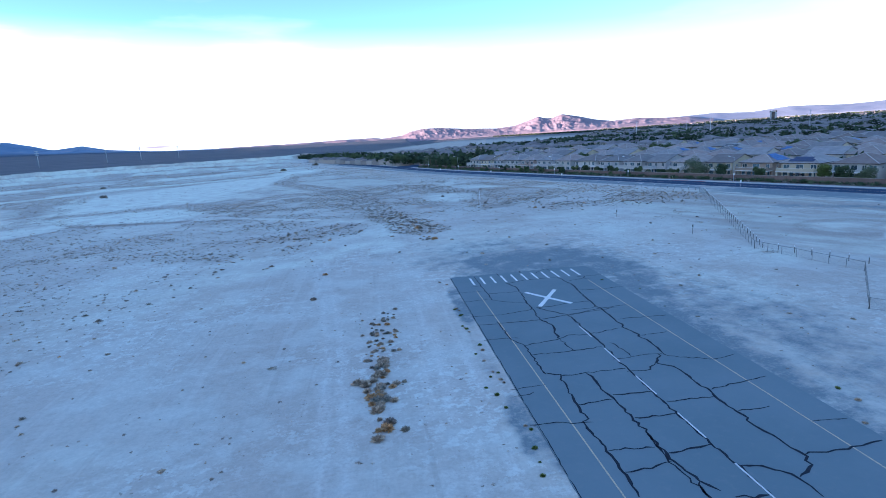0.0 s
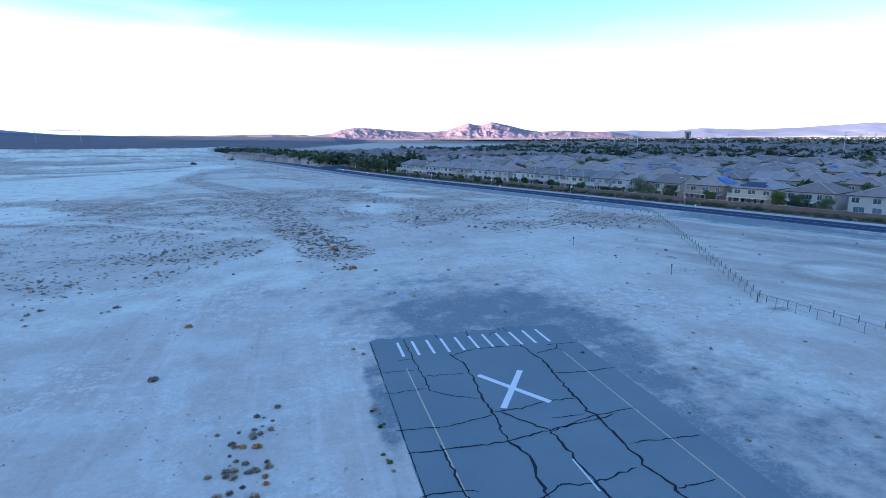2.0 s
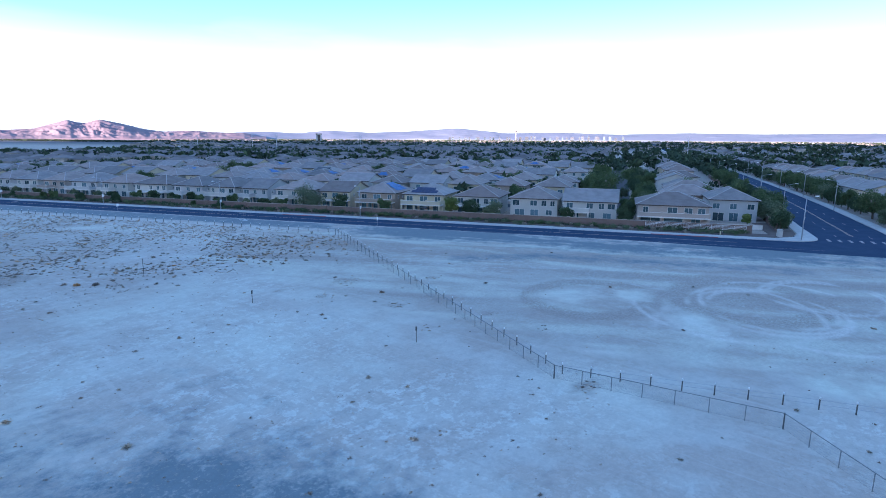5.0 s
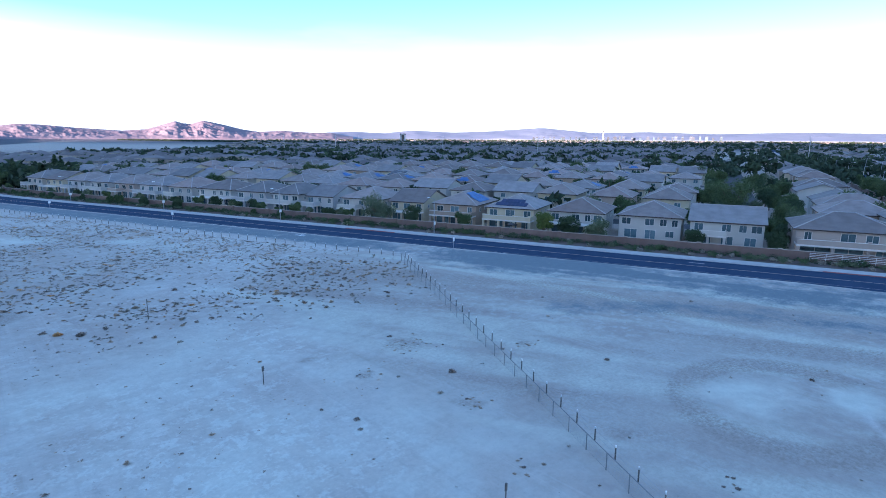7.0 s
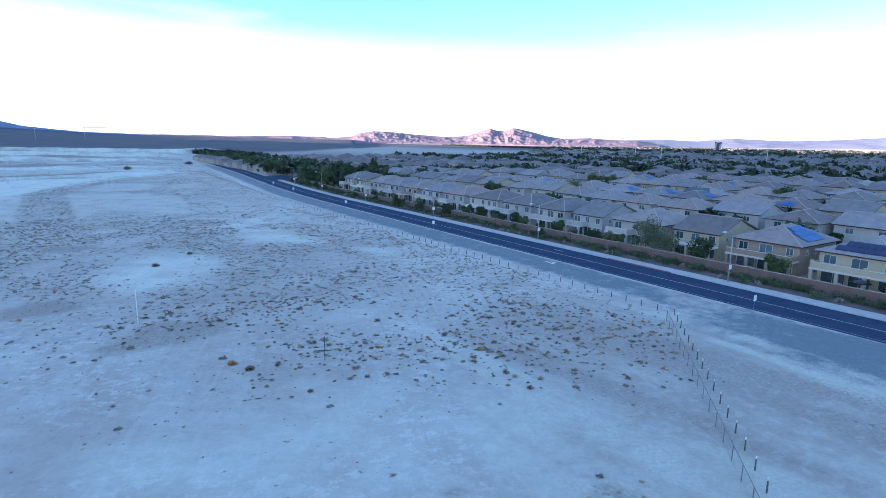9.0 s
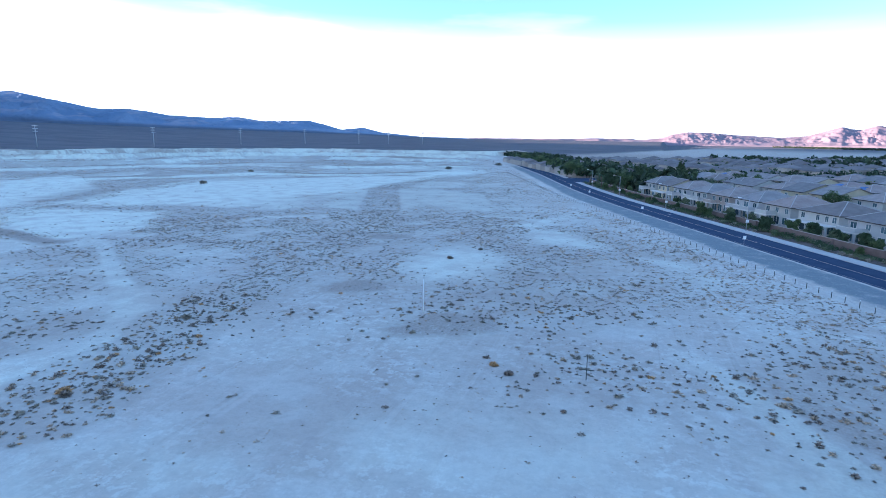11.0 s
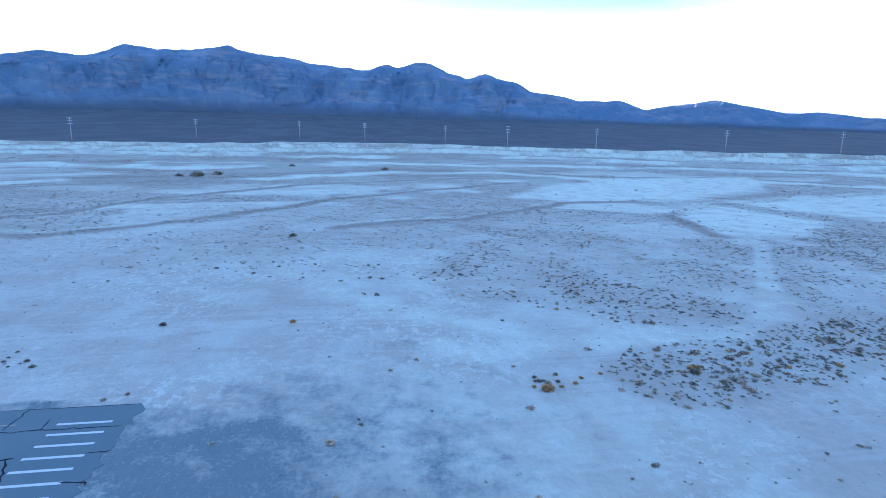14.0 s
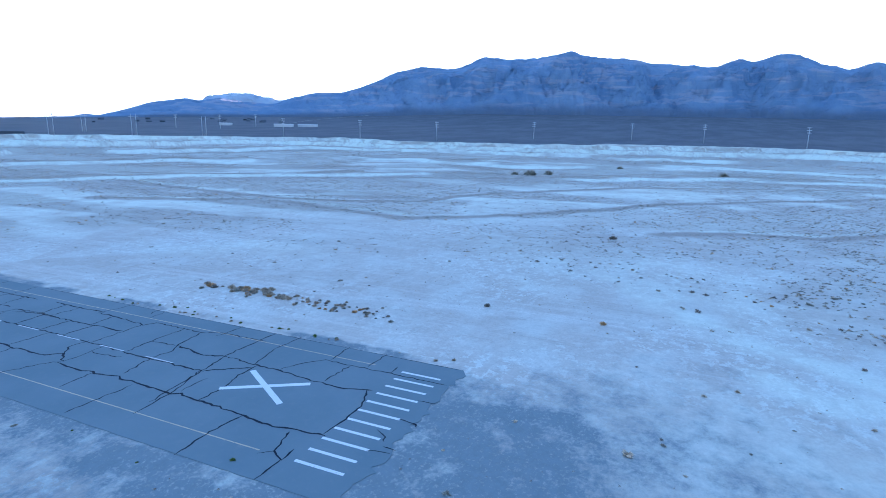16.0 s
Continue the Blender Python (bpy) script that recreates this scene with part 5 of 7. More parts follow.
# ---- skyline ----
def tower(yaw, r, w, d, h, material, label, crown=None):
    x, y = polar(yaw, r)
    th = empty("far_tower", pose(x, y, 0, 0, 0, yaw))
    boxed("body", (-w / 2, -d / 2, -4, w / 2, d / 2, h), material, th)
    boxed("plant_room", (-w / 4, -d / 4, h, w / 4, d / 4, h + 3), M_TOWER, th)
    for k in range(int(h / 9)):
        boxed("window_band", (-w / 2 - 0.3, -d / 2 - 0.3, 5 + 9 * k, w / 2 + 0.3, d / 2 + 0.3, 8 + 9 * k), M_GLASS, th)
    if crown:
        boxed("crown", (-w / 2 - 1.5, -d / 2 - 1.5, h - 6, w / 2 + 1.5, d / 2 + 1.5, h - 1), M_BLACK, th, "dark roof band")
    tagged(th, label, "tower", "skyline towers")


hx, hy = polar(-37.95, 2300)
hotel = empty("hotel_tower", pose(hx, hy, 0, 0, 0, -37.95))
for x0, x1 in ((-11, -5), (5, 11)):
    boxed("wing", (x0, -7, -4, x1, 7, 30), M_FARWHITE, hotel, "white rendered wing")
boxed("core", (-5, -6, -4, 5, 6, 31), M_BLACK, hotel, "dark glazed core")
boxed("roof_band", (-11.6, -7.6, 30, 11.6, 7.6, 35), M_BLACK, hotel, "dark roof band")
boxed("roof_sign", (-8, -8.0, 31, 8, -7.6, 34), M_FARWHITE, hotel, "plain white sign panel")
tagged(hotel, "white hotel tower with a dark core and roof band", "tower")
strip_rnd = random.Random(12)
for k in range(34):
    yaw = -51.2 - 17.0 * (k / 33) + strip_rnd.uniform(-0.2, 0.2)
    tower(yaw, strip_rnd.uniform(3700, 4000), strip_rnd.uniform(8, 22), 16, 19 + strip_rnd.uniform(1, 15) * (1.0 if k > 12 else 0.45), strip_rnd.choice((M_TOWER, M_TOWER, M_TOWER, M_GLASS)), "distant city tower on the horizon")


def observation_tower(yaw, r):
    x, y = polar(yaw, r)
    th = empty("observation_tower", pose(x, y, 0, 0, 0, 0))
    rod("shaft", (0, 0, -4), (0, 0, 62), 5.5, 2.6, M_FARWHITE, th, sides=10)
    rod("pod", (0, 0, 61), (0, 0, 67), 4, 10, M_TOWER, th, sides=12)
    rod("roof", (0, 0, 67), (0, 0, 72), 10, 3, M_FARWHITE, th, sides=12)
    rod("mast", (0, 0, 72), (0, 0, 86), 1.2, 0.6, M_FARWHITE, th)
    tagged(th, "slim white observation tower with a pod on top", "tower")


observation_tower(-57.9, 3900)

# ---- chain-link fence and cable posts ----
def mesh_panel(name, a, b, h, parent):
    """Woven wire between two posts, as crossing diagonal wires."""
    bm = bmesh.new()
    a, b = Vector((*a, 0.06)), Vector((*b, 0.06))
    d = b - a
    length, d = d.length, d.normalized()
    side = Vector((-d.y, d.x, 0)) * 0.004
    pitch, w = 0.13, 0.006
    n = int((length + h) / pitch)
    for k in range(n):
        for flip in (1, -1):
            u0 = k * pitch - h
            pts = []
            for u, z in ((u0, 0.0), (u0 + h, h)):
                pts.append((u, z))
            (ua, za), (ub, zb) = pts
            if ua < 0:
                za, ua = za - ua, 0.0
            if ub > length:
                zb, ub = zb - (ub - length), length
            if ub - ua < 0.02:
                continue
            if flip < 0:
                za, zb = h - za, h - zb
            q = [a + d * ua + Vector((0, 0, za)), a + d * ub + Vector((0, 0, zb))]
            up = Vector((0, 0, w))
            v = [bm.verts.new(q[0] - up + side * flip), bm.verts.new(q[1] - up + side * flip), bm.verts.new(q[1] + up + side * flip), bm.verts.new(q[0] + up + side * flip)]
            bm.faces.new(v)
    return part(name, bm, M_STEEL, parent, "woven galvanised wire mesh")


def fence_run(p, q, spacing=2.56, h=1.28):
    p, q = Vector((*p, 0)), Vector((*q, 0))
    n = max(1, round((q - p).length / spacing))
    th = empty("chain_link_fence")
    for k in range(n + 1):
        c = p.lerp(q, k / n)
        z = float(height(c.x, c.y))
        end = k in (0, n)
        rod("post", (c.x, c.y, z - 0.3), (c.x, c.y, z + h + (0.06 if end else 0.0)), 0.055 if end else 0.036, 0.055 if end else 0.036, M_FENCE, th)
        if k < n:
            e = p.lerp(q, (k + 1) / n)
            mesh_panel("mesh_panel", (c.x, c.y), (e.x, e.y), h - 0.06, th)
    rod("top_rail", (p.x, p.y, h + 0.02), (q.x, q.y, h + 0.02), 0.032, 0.032, M_FENCE, th)
    rod("bottom_wire", (p.x, p.y, 0.08), (q.x, q.y, 0.08), 0.006, 0.006, M_FENCE, th, sides=4)
    tagged(th, "galvanised chain-link fence on thin steel posts", "fence", "field fence runs")


FENCE = ((96.6, 156.6), (60.2, 82.1), (63.3, 64.4), (51.2, 51.3), (60.5, 36.0))
for p, q in zip(FENCE, FENCE[1:]):
    fence_run(p, q)


def cable_post(p, z, h=1.12):
    th = empty("cable_post", pose(p.x, p.y, z))
    rod("post", (0, 0, -0.3), (0, 0, h - 0.2), 0.055, 0.053, M_POST, th, sides=8)
    rod("cap", (0, 0, h - 0.2), (0, 0, h), 0.058, 0.052, M_WHITEPAINT, th, "white reflective cap", sides=8)
    tagged(th, "dark short post with a white cap, strung with cable", "post", "cable barrier posts")


def post_line(pts, spacing):
    run = [Vector((*p, 0)) for p in pts]
    for a, b in zip(run, run[1:]):
        n = max(1, round((b - a).length / spacing))
        for k in range(n):
            c = a.lerp(b, k / n)
            cable_post(c, float(height(c.x, c.y)))
        th = empty("barrier_cable")
        for h in (0.45, 0.85):
            rod("cable", (a.x, a.y, h), (b.x, b.y, h), 0.012, 0.012, M_STEEL, th, sides=4)
        tagged(th, "steel cable strung between short posts", "cable", "barrier cables")


c0, c1, c2 = at(110.5, 150.6), at(300, 150.2), at(470, 158)
post_line(((c2.x, c2.y), (c1.x, c1.y), (c0.x, c0.y), (61.6, 82.0), (75.0, 45.8)), 2.62)


# ---- posts and poles in the field ----
def marker_post(x, y, h=1.75):
    th = empty("marker_post", pose(x, y, float(height(x, y)), 0, 0, 25))
    rod("post", (0, 0, -0.2), (0, 0, h - 0.35), 0.04, 0.04, M_POST, th)
    boxed("box", (-0.09, -0.06, h - 0.46, 0.09, 0.06, h), M_POST, th, "small dark box")
    tagged(th, "thin post with a small dark box on top", "post", "field marker posts")


for x, y in ((55.5, 124.0), (58.9, 97.9)):
    marker_post(x, y)
wp = empty("white_pole", pose(30.7, 165.6, float(height(30.7, 165.6))))
rod("pole", (0, 0, -0.2), (0, 0, 4.6), 0.06, 0.05, M_WHITEPAINT, wp, sides=8)
tagged(wp, "thin white wind-sock pole standing in the brush", "pole")
wp = empty("wooden_stake", pose(52.9, 150.7, 0))
rod("stake", (0, 0, -0.2), (0, 0, 2.6), 0.04, 0.035, M_POST, wp)
boxed("arm", (-0.7, -0.03, 1.0, 0.7, 0.03, 1.08), M_POST, wp)
tagged(wp, "thin grey stake with a short cross piece", "stake")


# ---- street furniture ----
def street_lamp(s, o, turn, tall=9.0, sign=False):
    p = at(s, o + float(bend(s)) if o < 190 else o)
    th = empty("street_lamp", pose(p.x, p.y, 0.15, 0, 0, turn))
    rod("pole", (0, 0, -0.3), (0, 0, tall), 0.13, 0.07, M_STEEL, th, sides=8)
    rod("arm", (0, 0, tall - 0.15), (2.4, 0, tall + 0.45), 0.05, 0.04, M_STEEL, th)
    boxed("lamp_head", (2.2, -0.16, tall + 0.36, 3.0, 0.16, tall + 0.54), M_WHITEPAINT, th, "pale flat lamp head")
    if sign:
        boxed("sign_plate", (-0.42, 0.14, 2.2, 0.42, 0.17, 2.95), M_WHITEPAINT, th, "white sign plate")
    tagged(th, "slim steel street lamp with a curved arm", "street lamp", "street lamps")


for s in (116.7, 162.5, 208, 254, 300, 346):
    street_lamp(s, 174.6, 21.74 + 180, 8.2, True)
street_lamp(11.2, 174.8, 21.74 - 60, 9.0)
for k in range(11):
    o = 214 + 44 * k
    street_lamp(av(o) + 9.6, o, 21.74 - 90, 9.0)
    street_lamp(av(o) - 9.6, o + 22, 21.74 + 90, 9.0)


def road_sign(s, o):
    p = at(s, o + float(bend(s)))
    th = empty("road_sign", pose(p.x, p.y, 0, 0, 0, 21.74))
    rod("post", (0, 0, -0.2), (0, 0, 2.3), 0.035, 0.035, M_STEEL, th)
    boxed("plate", (-0.38, -0.07, 1.55, 0.38, -0.04, 2.35), M_WHITEPAINT, th, "plain white plate")
    tagged(th, "small white road sign on a thin post", "road sign", "road signs")


for s in (105.8, 188, 243, 300, 336):
    road_sign(s, 161.8)


def hydrant(s, o):
    p = at(s, o)
    th = empty("fire_hydrant", pose(p.x, p.y, 0.1))
    rod("barrel", (0, 0, 0), (0, 0, 0.75), 0.15, 0.13, M_STRAWPAINT, th, sides=8)
    rod("bonnet", (0, 0, 0.75), (0, 0, 0.95), 0.17, 0.05, M_STRAWPAINT, th, sides=8)
    rod("outlet", (-0.28, 0, 0.55), (0.28, 0, 0.55), 0.07, 0.07, M_STRAWPAINT, th, sides=8)
    tagged(th, "pale yellow fire hydrant by the pavement", "fire hydrant", "fire hydrants")


M_STRAWPAINT = grainy("pale yellow paint", (0.62, 0.55, 0.36), (0.7, 0.63, 0.43), 2.0, 30.0, 0.6, relief=0.0)
hydrant(142.5, 176.6)
hydrant(27.0, 176.2)
p = at(14.6, 178.4)
cab = empty("utility_cabinet", pose(p.x, p.y, 0.06, 0, 0, 21.74))
boxed("body", (-0.75, -0.45, 0, 0.75, 0.45, 1.55), M_CONC, cab)
boxed("lid", (-0.82, -0.52, 1.55, 0.82, 0.52, 1.63), M_STEEL, cab)
tagged(cab, "grey metal utility cabinet at the street corner", "utility cabinet")
# a painted number patch on the shoulder, left as plain strokes
for k, (ds, do) in enumerate(((0, 0), (1.3, 0.2), (0.4, 0.8))):
    strip("shoulder_mark", 142 + ds, 143.4 + ds, 159.4 + 1.2 * do, 159.8 + 1.2 * do, 0.0, 0.03 + 0.003 * k, M_WHITE, parent=road)

# ---- houses ----
def hip_roof(w, d, z, rise, over=0.55):
    """A hipped roof with a short ridge, closed below."""
    bm = bmesh.new()
    x0, x1, y0, y1 = -over, w + over, -over, d + over
    run = min(x1 - x0, y1 - y0) / 2 * 0.94
    base = [bm.verts.new(p) for p in ((x0, y0, z), (x1, y0, z), (x1, y1, z), (x0, y1, z))]
    if (x1 - x0) > (y1 - y0):
        r = [bm.verts.new(((x0 + run), (y0 + y1) / 2, z + rise)), bm.verts.new((x1 - run, (y0 + y1) / 2, z + rise))]
        faces = ((base[0], base[1], r[1], r[0]), (base[1], base[2], r[1]), (base[2], base[3], r[0], r[1]), (base[3], base[0], r[0]))
    else:
        r = [bm.verts.new(((x0 + x1) / 2, y0 + run, z + rise)), bm.verts.new(((x0 + x1) / 2, y1 - run, z + rise))]
        faces = ((base[0], base[1], r[0]), (base[1], base[2], r[1], r[0]), (base[2], base[3], r[1]), (base[3], base[0], r[0], r[1]))
    for f in faces:
        bm.faces.new(f)
    bm.faces.new(base[::-1])
    return bm


def ridge_tiles(w, d, z, rise, hipped, over=0.55):
    """Half-round tiles along the ridge and the hips."""
    bm = bmesh.new()
    x0, x1, y0, y1 = -over, w + over, -over, d + over
    run = min(x1 - x0, y1 - y0) / 2 * 0.94
    if not hipped:
        tube(bm, (-0.5, d / 2, z + rise), (w + 0.5, d / 2, z + rise), 0.12, 0.12, 6)
        return bm
    if (x1 - x0) > (y1 - y0):
        a, b = (x0 + run, (y0 + y1) / 2, z + rise), (x1 - run, (y0 + y1) / 2, z + rise)
        ways = ((a, b), ((x0, y0, z), a), ((x0, y1, z), a), ((x1, y0, z), b), ((x1, y1, z), b))
    else:
        a, b = ((x0 + x1) / 2, y0 + run, z + rise), ((x0 + x1) / 2, y1 - run, z + rise)
        ways = ((a, b), ((x0, y0, z), a), ((x1, y0, z), a), ((x0, y1, z), b), ((x1, y1, z), b))
    for u, v in ways:
        tube(bm, u, v, 0.12, 0.12, 6)
    return bm


def gable_roof(w, d, z, rise, over=0.5):
    """A gabled roof, its ridge along the width, with a roof thickness of its own."""
    bm = bmesh.new()
    x0, x1, y0, y1, ym = -over, w + over, -over, d + over, d / 2
    t = 0.2
    ring = []
    for x in (x0, x1):
        ring.append([bm.verts.new(p) for p in ((x, y0, z), (x, ym, z + rise), (x, y1, z), (x, y1, z - t), (x, ym, z + rise - t), (x, y0, z - t))])
    for k in range(6):
        bm.faces.new((ring[0][k], ring[1][k], ring[1][(k + 1) % 6], ring[0][(k + 1) % 6]))
    for rg, flip in ((ring[0], 1), (ring[1], -1)):
        for q in ((0, 1, 4, 5), (1, 2, 3, 4)):
            bm.faces.new([rg[k] for k in q][::flip])
    bmesh.ops.recalc_face_normals(bm, faces=bm.faces[:])
    return bm


def window(th, side, a, z, w, h, size, door=False):
    """A framed window on one side of a house of the given size; side: rear, front, right or left."""
    W, D = size
    bm = bmesh.new()
    f = 0.09
    for x0, z0, x1, z1 in ((-w / 2 - f, -f, w / 2 + f, 0), (-w / 2 - f, h, w / 2 + f, h + f), (-w / 2 - f, 0, -w / 2, h), (w / 2, 0, w / 2 + f, h), (-0.03, 0, 0.03, h)):
        box(bm, x0, -0.07, z0, x1, 0.03, z1)
    fr = part("patio_door" if door else "window", bm, M_TRIM, th)
    g = boxed("pane", (-w / 2, -0.02, 0, w / 2, 0.01, h), M_GLASS, fr)
    turn = {"rear": 0, "right": 90, "front": 180, "left": 270}[side]
    spot = {"rear": (a, -0.005), "right": (W + 0.005, a), "front": (W - a, D + 0.005), "left": (-0.005, D - a)}[side]
    fr.matrix_local = pose(spot[0], spot[1], z, 0, 0, turn)
    return fr


def solar(th, w, d, z, rise, where, material, cols, rows):
    """Panels in rows, laid on one slope of a hipped roof."""
    over = 0.55
    run = min(w + 2 * over, d + 2 * over) / 2 * 0.94
    tilt = math.degrees(math.atan2(rise, run))
    for i in range(cols):
        for j in range(rows):
            if j == rows - 1 and i in (0, cols - 1):
                continue
            p = boxed("solar_panel", (-0.48, 0, 0.04, 0.48, 1.55, 0.1), material, th)
            u = (i - (cols - 1) / 2) * 1.0
            v = 1.0 + 1.6 * j
            dz = v * math.sin(radians(tilt))
            dv = v * math.cos(radians(tilt))
            if where == "rear":
                p.matrix_local = pose(w / 2 + u, -over + dv, z + dz, tilt, 0, 0)
            else:
                p.matrix_local = pose(w + over - dv, d / 2 + u, z + dz, tilt, 0, 90)


def house(m, w, d, wall, roof, style, rear, label, panels=None, eave=5.15, rise=2.75, detail=2, side_seen=True):
    th = empty("house", m)
    if style == "hip":
        boxed("wall", (0, 0, -0.3, w, d, eave), wall, th)
        part("roof", hip_roof(w, d, eave + 0.2, rise), roof, th)
        boxed("fascia", (-0.56, -0.56, eave, w + 0.56, d + 0.56, eave + 0.2), M_FASCIA, th, "dark eaves board")
    else:
        bm = bmesh.new()
        prof = ((0, -0.3), (d, -0.3), (d, eave), (d / 2, eave + rise - 0.15), (0, eave))
        ends = [[bm.verts.new((x, y, z)) for y, z in prof] for x in (0, w)]
        for k in range(5):
            bm.faces.new((ends[0][k], ends[0][(k + 1) % 5], ends[1][(k + 1) % 5], ends[1][k]))
        bm.faces.new(ends[0])
        bm.faces.new(ends[1][::-1])
        bmesh.ops.recalc_face_normals(bm, faces=bm.faces[:])
        part("wall", bm, wall, th)
        part("roof", gable_roof(w, d, eave + 0.12, rise), roof, th)
        for y in (-0.56, d + 0.46):
            boxed("fascia", (-0.52, y, eave - 0.12, w + 0.52, y + 0.1, eave + 0.1), M_FASCIA, th, "dark eaves board")
    part("ridge_tiles", ridge_tiles(w, d, eave + (0.2 if style == "hip" else 0.12), rise, style == "hip"), M_RIDGE, th, "pale mortared ridge tiles")
    size = (w, d)
    rnd = random.Random(int(w * 97 + d * 31 + m.translation.x * 3))
    for k, x in enumerate((w * 0.14, w * 0.5, w * 0.86) if w < 12.3 else (w * 0.12, w * 0.5, w * 0.72, w * 0.9)):
        ww = rnd.choice((1.1, 1.3, 1.6, 1.8))
        if rear == "balcony" and k == 1:
            window(th, "rear", x, 2.85, 2.2, 1.95, size, True)
        else:
            window(th, "rear", x, 3.4, ww, 1.35, size)
    if detail > 1:
        # door glass widened to darken the shaded ground floor under the decks
        wide = w * 0.29 if rear in ("balcony", "cover") else 2.6
        for x, ww, hh, zz, dr in ((w * 0.2, wide, 2.15, 0.15, True), (w * 0.52, wide - 0.5, 2.15, 0.15, True), (w * 0.83, 2.0 if rear != "plain" else 1.6, 1.9 if rear != "plain" else 1.25, 0.4 if rear != "plain" else 1.0, False)):
            window(th, "rear", x, zz, ww, hh, size, dr)
        for y in (d * 0.2, d * 0.45, d * 0.7):
            window(th, "right", y, 3.6, 0.75, 0.8, size)
        window(th, "left", d * 0.5, 3.6, 0.75, 0.8, size)
    else:
        for x in (w * 0.25, w * 0.75):
            window(th, "front", x, 3.45, 1.5, 1.15, size)
        window(th, "right", d * 0.4, 3.5, 0.9, 0.9, size)
        boxed("garage_door", (w * 0.08, d + 0.01, 0, w * 0.08 + 4.8, d + 0.07, 2.2), M_TRIM, th)
    if rear in ("balcony", "half", "cover"):
        x0, x1 = (0.0, w) if rear != "half" else (w * 0.02, w * 0.5)
        deep = 3.1
        boxed("balcony_deck" if rear != "cover" else "patio_roof", (x0 - 0.1, -deep - 0.1, 2.5, x1 + 0.1, -0.02, 2.8), M_TRIM, th, "pale plaster edge")
        if rear != "cover":
            boxed("parapet", (x0, -deep, 2.78, x1, -deep + 0.18, 3.72), wall, th)
            for xx in (x0, x1 - 0.18):
                boxed("parapet", (xx, -deep + 0.19, 2.78, xx + 0.18, -0.02, 3.72), wall, th)
            boxed("rail_cap", (x0 - 0.03, -deep - 0.04, 3.72, x1 + 0.03, -deep + 0.22, 3.8), M_TRIM, th)
        n = 4 if rear == "balcony" else 3
        for k in range(n):
            xx = x0 + (x1 - x0 - 0.5) * k / (n - 1)
            boxed("post", (xx, -deep - 0.06, -0.2, xx + 0.5, -deep + 0.44, 2.5), wall, th)
            if rear == "balcony":
                boxed("post_head", (xx - 0.02, -deep - 0.08, 3.8, xx + 0.52, -deep + 0.46, 4.05), wall, th)
    if panels:
        for where, mat, cols, rows in panels:
            solar(th, w, d, eave + 0.22, rise, where, mat, cols, rows)
    return tagged(th, label, "house", "estate houses")


def facing(s, o, turn=0.0):
    p = at(s, o)
    return pose(p.x, p.y, 0, 0, 0, math.degrees(ROAD_TURN) - 90 + turn)


# the row whose backs face the road: ends along the road, style, rear, wall, roof
ROW = (
    (28.4, 45.0, "hip", "balcony", 3, 0, 186.0), (50.0, 63.6, "gable", "half", 0, 1, 188.5), (65.4, 78.2, "hip", "plain", 0, 0, 190.0),
    (81.6, 94.0, "hip", "cover", 0, 2, 189.5), (95.4, 109.6, "hip", "balcony", 1, 1, 189.5), (110.6, 124.4, "hip", "balcony", 2, 0, 190.0),
    (125.4, 137.6, "gable", "cover", 1, 0, 190.0), (138.6, 153.6, "hip", "half", 0, 0, 190.0), (154.6, 166.0, "gable", "half", 4, 1, 190.0),
    (167.0, 179.2, "hip", "balcony", 0, 1, 190.0), (180.2, 194.2, "hip", "half", 4, 1, 190.5), (195.4, 211.8, "hip", "cover", 0, 0, 191.0),
    (212.8, 226.2, "hip", "half", 0, 2, 191.0), (227.0, 241.2, "hip", "balcony", 4, 1, 191.0), (242.2, 255.0, "hip", "half", 3, 0, 191.0),
    (256.0, 269.2, "hip", "balcony", 0, 1, 191.0), (270.2, 283.0, "hip", "half", 4, 0, 191.0), (284.0, 297.0, "gable", "cover", 1, 0, 191.0),
    (298.5, 310.5, "hip", "half", 0, 1, 191.5))
WORDS = ("off-white", "cream", "tan", "pink-beige", "grey-white")
REARS = {"balcony": "a long balcony on posts", "half": "a small rear balcony", "cover": "a covered patio", "plain": "a plain rear wall"}
for k, (s0, s1, style, rear, wi, ri, o) in enumerate(ROW):
    s0 += 2.3 if k > 3 else 0.0
    pan = None
    if k == 4:
        pan = [("rear", M_NAVY, 8, 2)]
    if k == 5:
        pan = [("right", M_SOLAR, 7, 3)]
    if k == 0:
        pan = [("right", M_BLACK, 2, 2)]
    house(facing(s1, o), s1 - s0, 14.0, WALLS[wi], ROOFS[ri], style, rear,
          "two-storey %s stucco house with %s" % (WORDS[wi], REARS[rear]), pan)
house(facing(26.4, 200.5), 11.5, 16, WALLS[4], ROOFS[1], "hip", "plain", "pale two-storey stucco house near the street corner with tile roof", eave=5.6)

# ---- things in the back gardens ----
M_TUB = grainy("blue pool liner", (0.05, 0.22, 0.36), (0.09, 0.30, 0.45), 0.6, 6.0, 0.3, relief=0.0)


def umbrella(s, o, material, label):
    p = at(s, o)
    th = empty("patio_umbrella", pose(p.x, p.y, 0.0))
    rod("pole", (0, 0, 0), (0, 0, 2.5), 0.035, 0.03, M_STEEL, th)
    rod("base", (0, 0, 0), (0, 0, 0.1), 0.3, 0.28, M_CONC, th, sides=10)
    rod("canopy", (0, 0, 2.05), (0, 0, 2.6), 1.55, 0.05, material, th, sides=8)
    tagged(th, label, "umbrella")


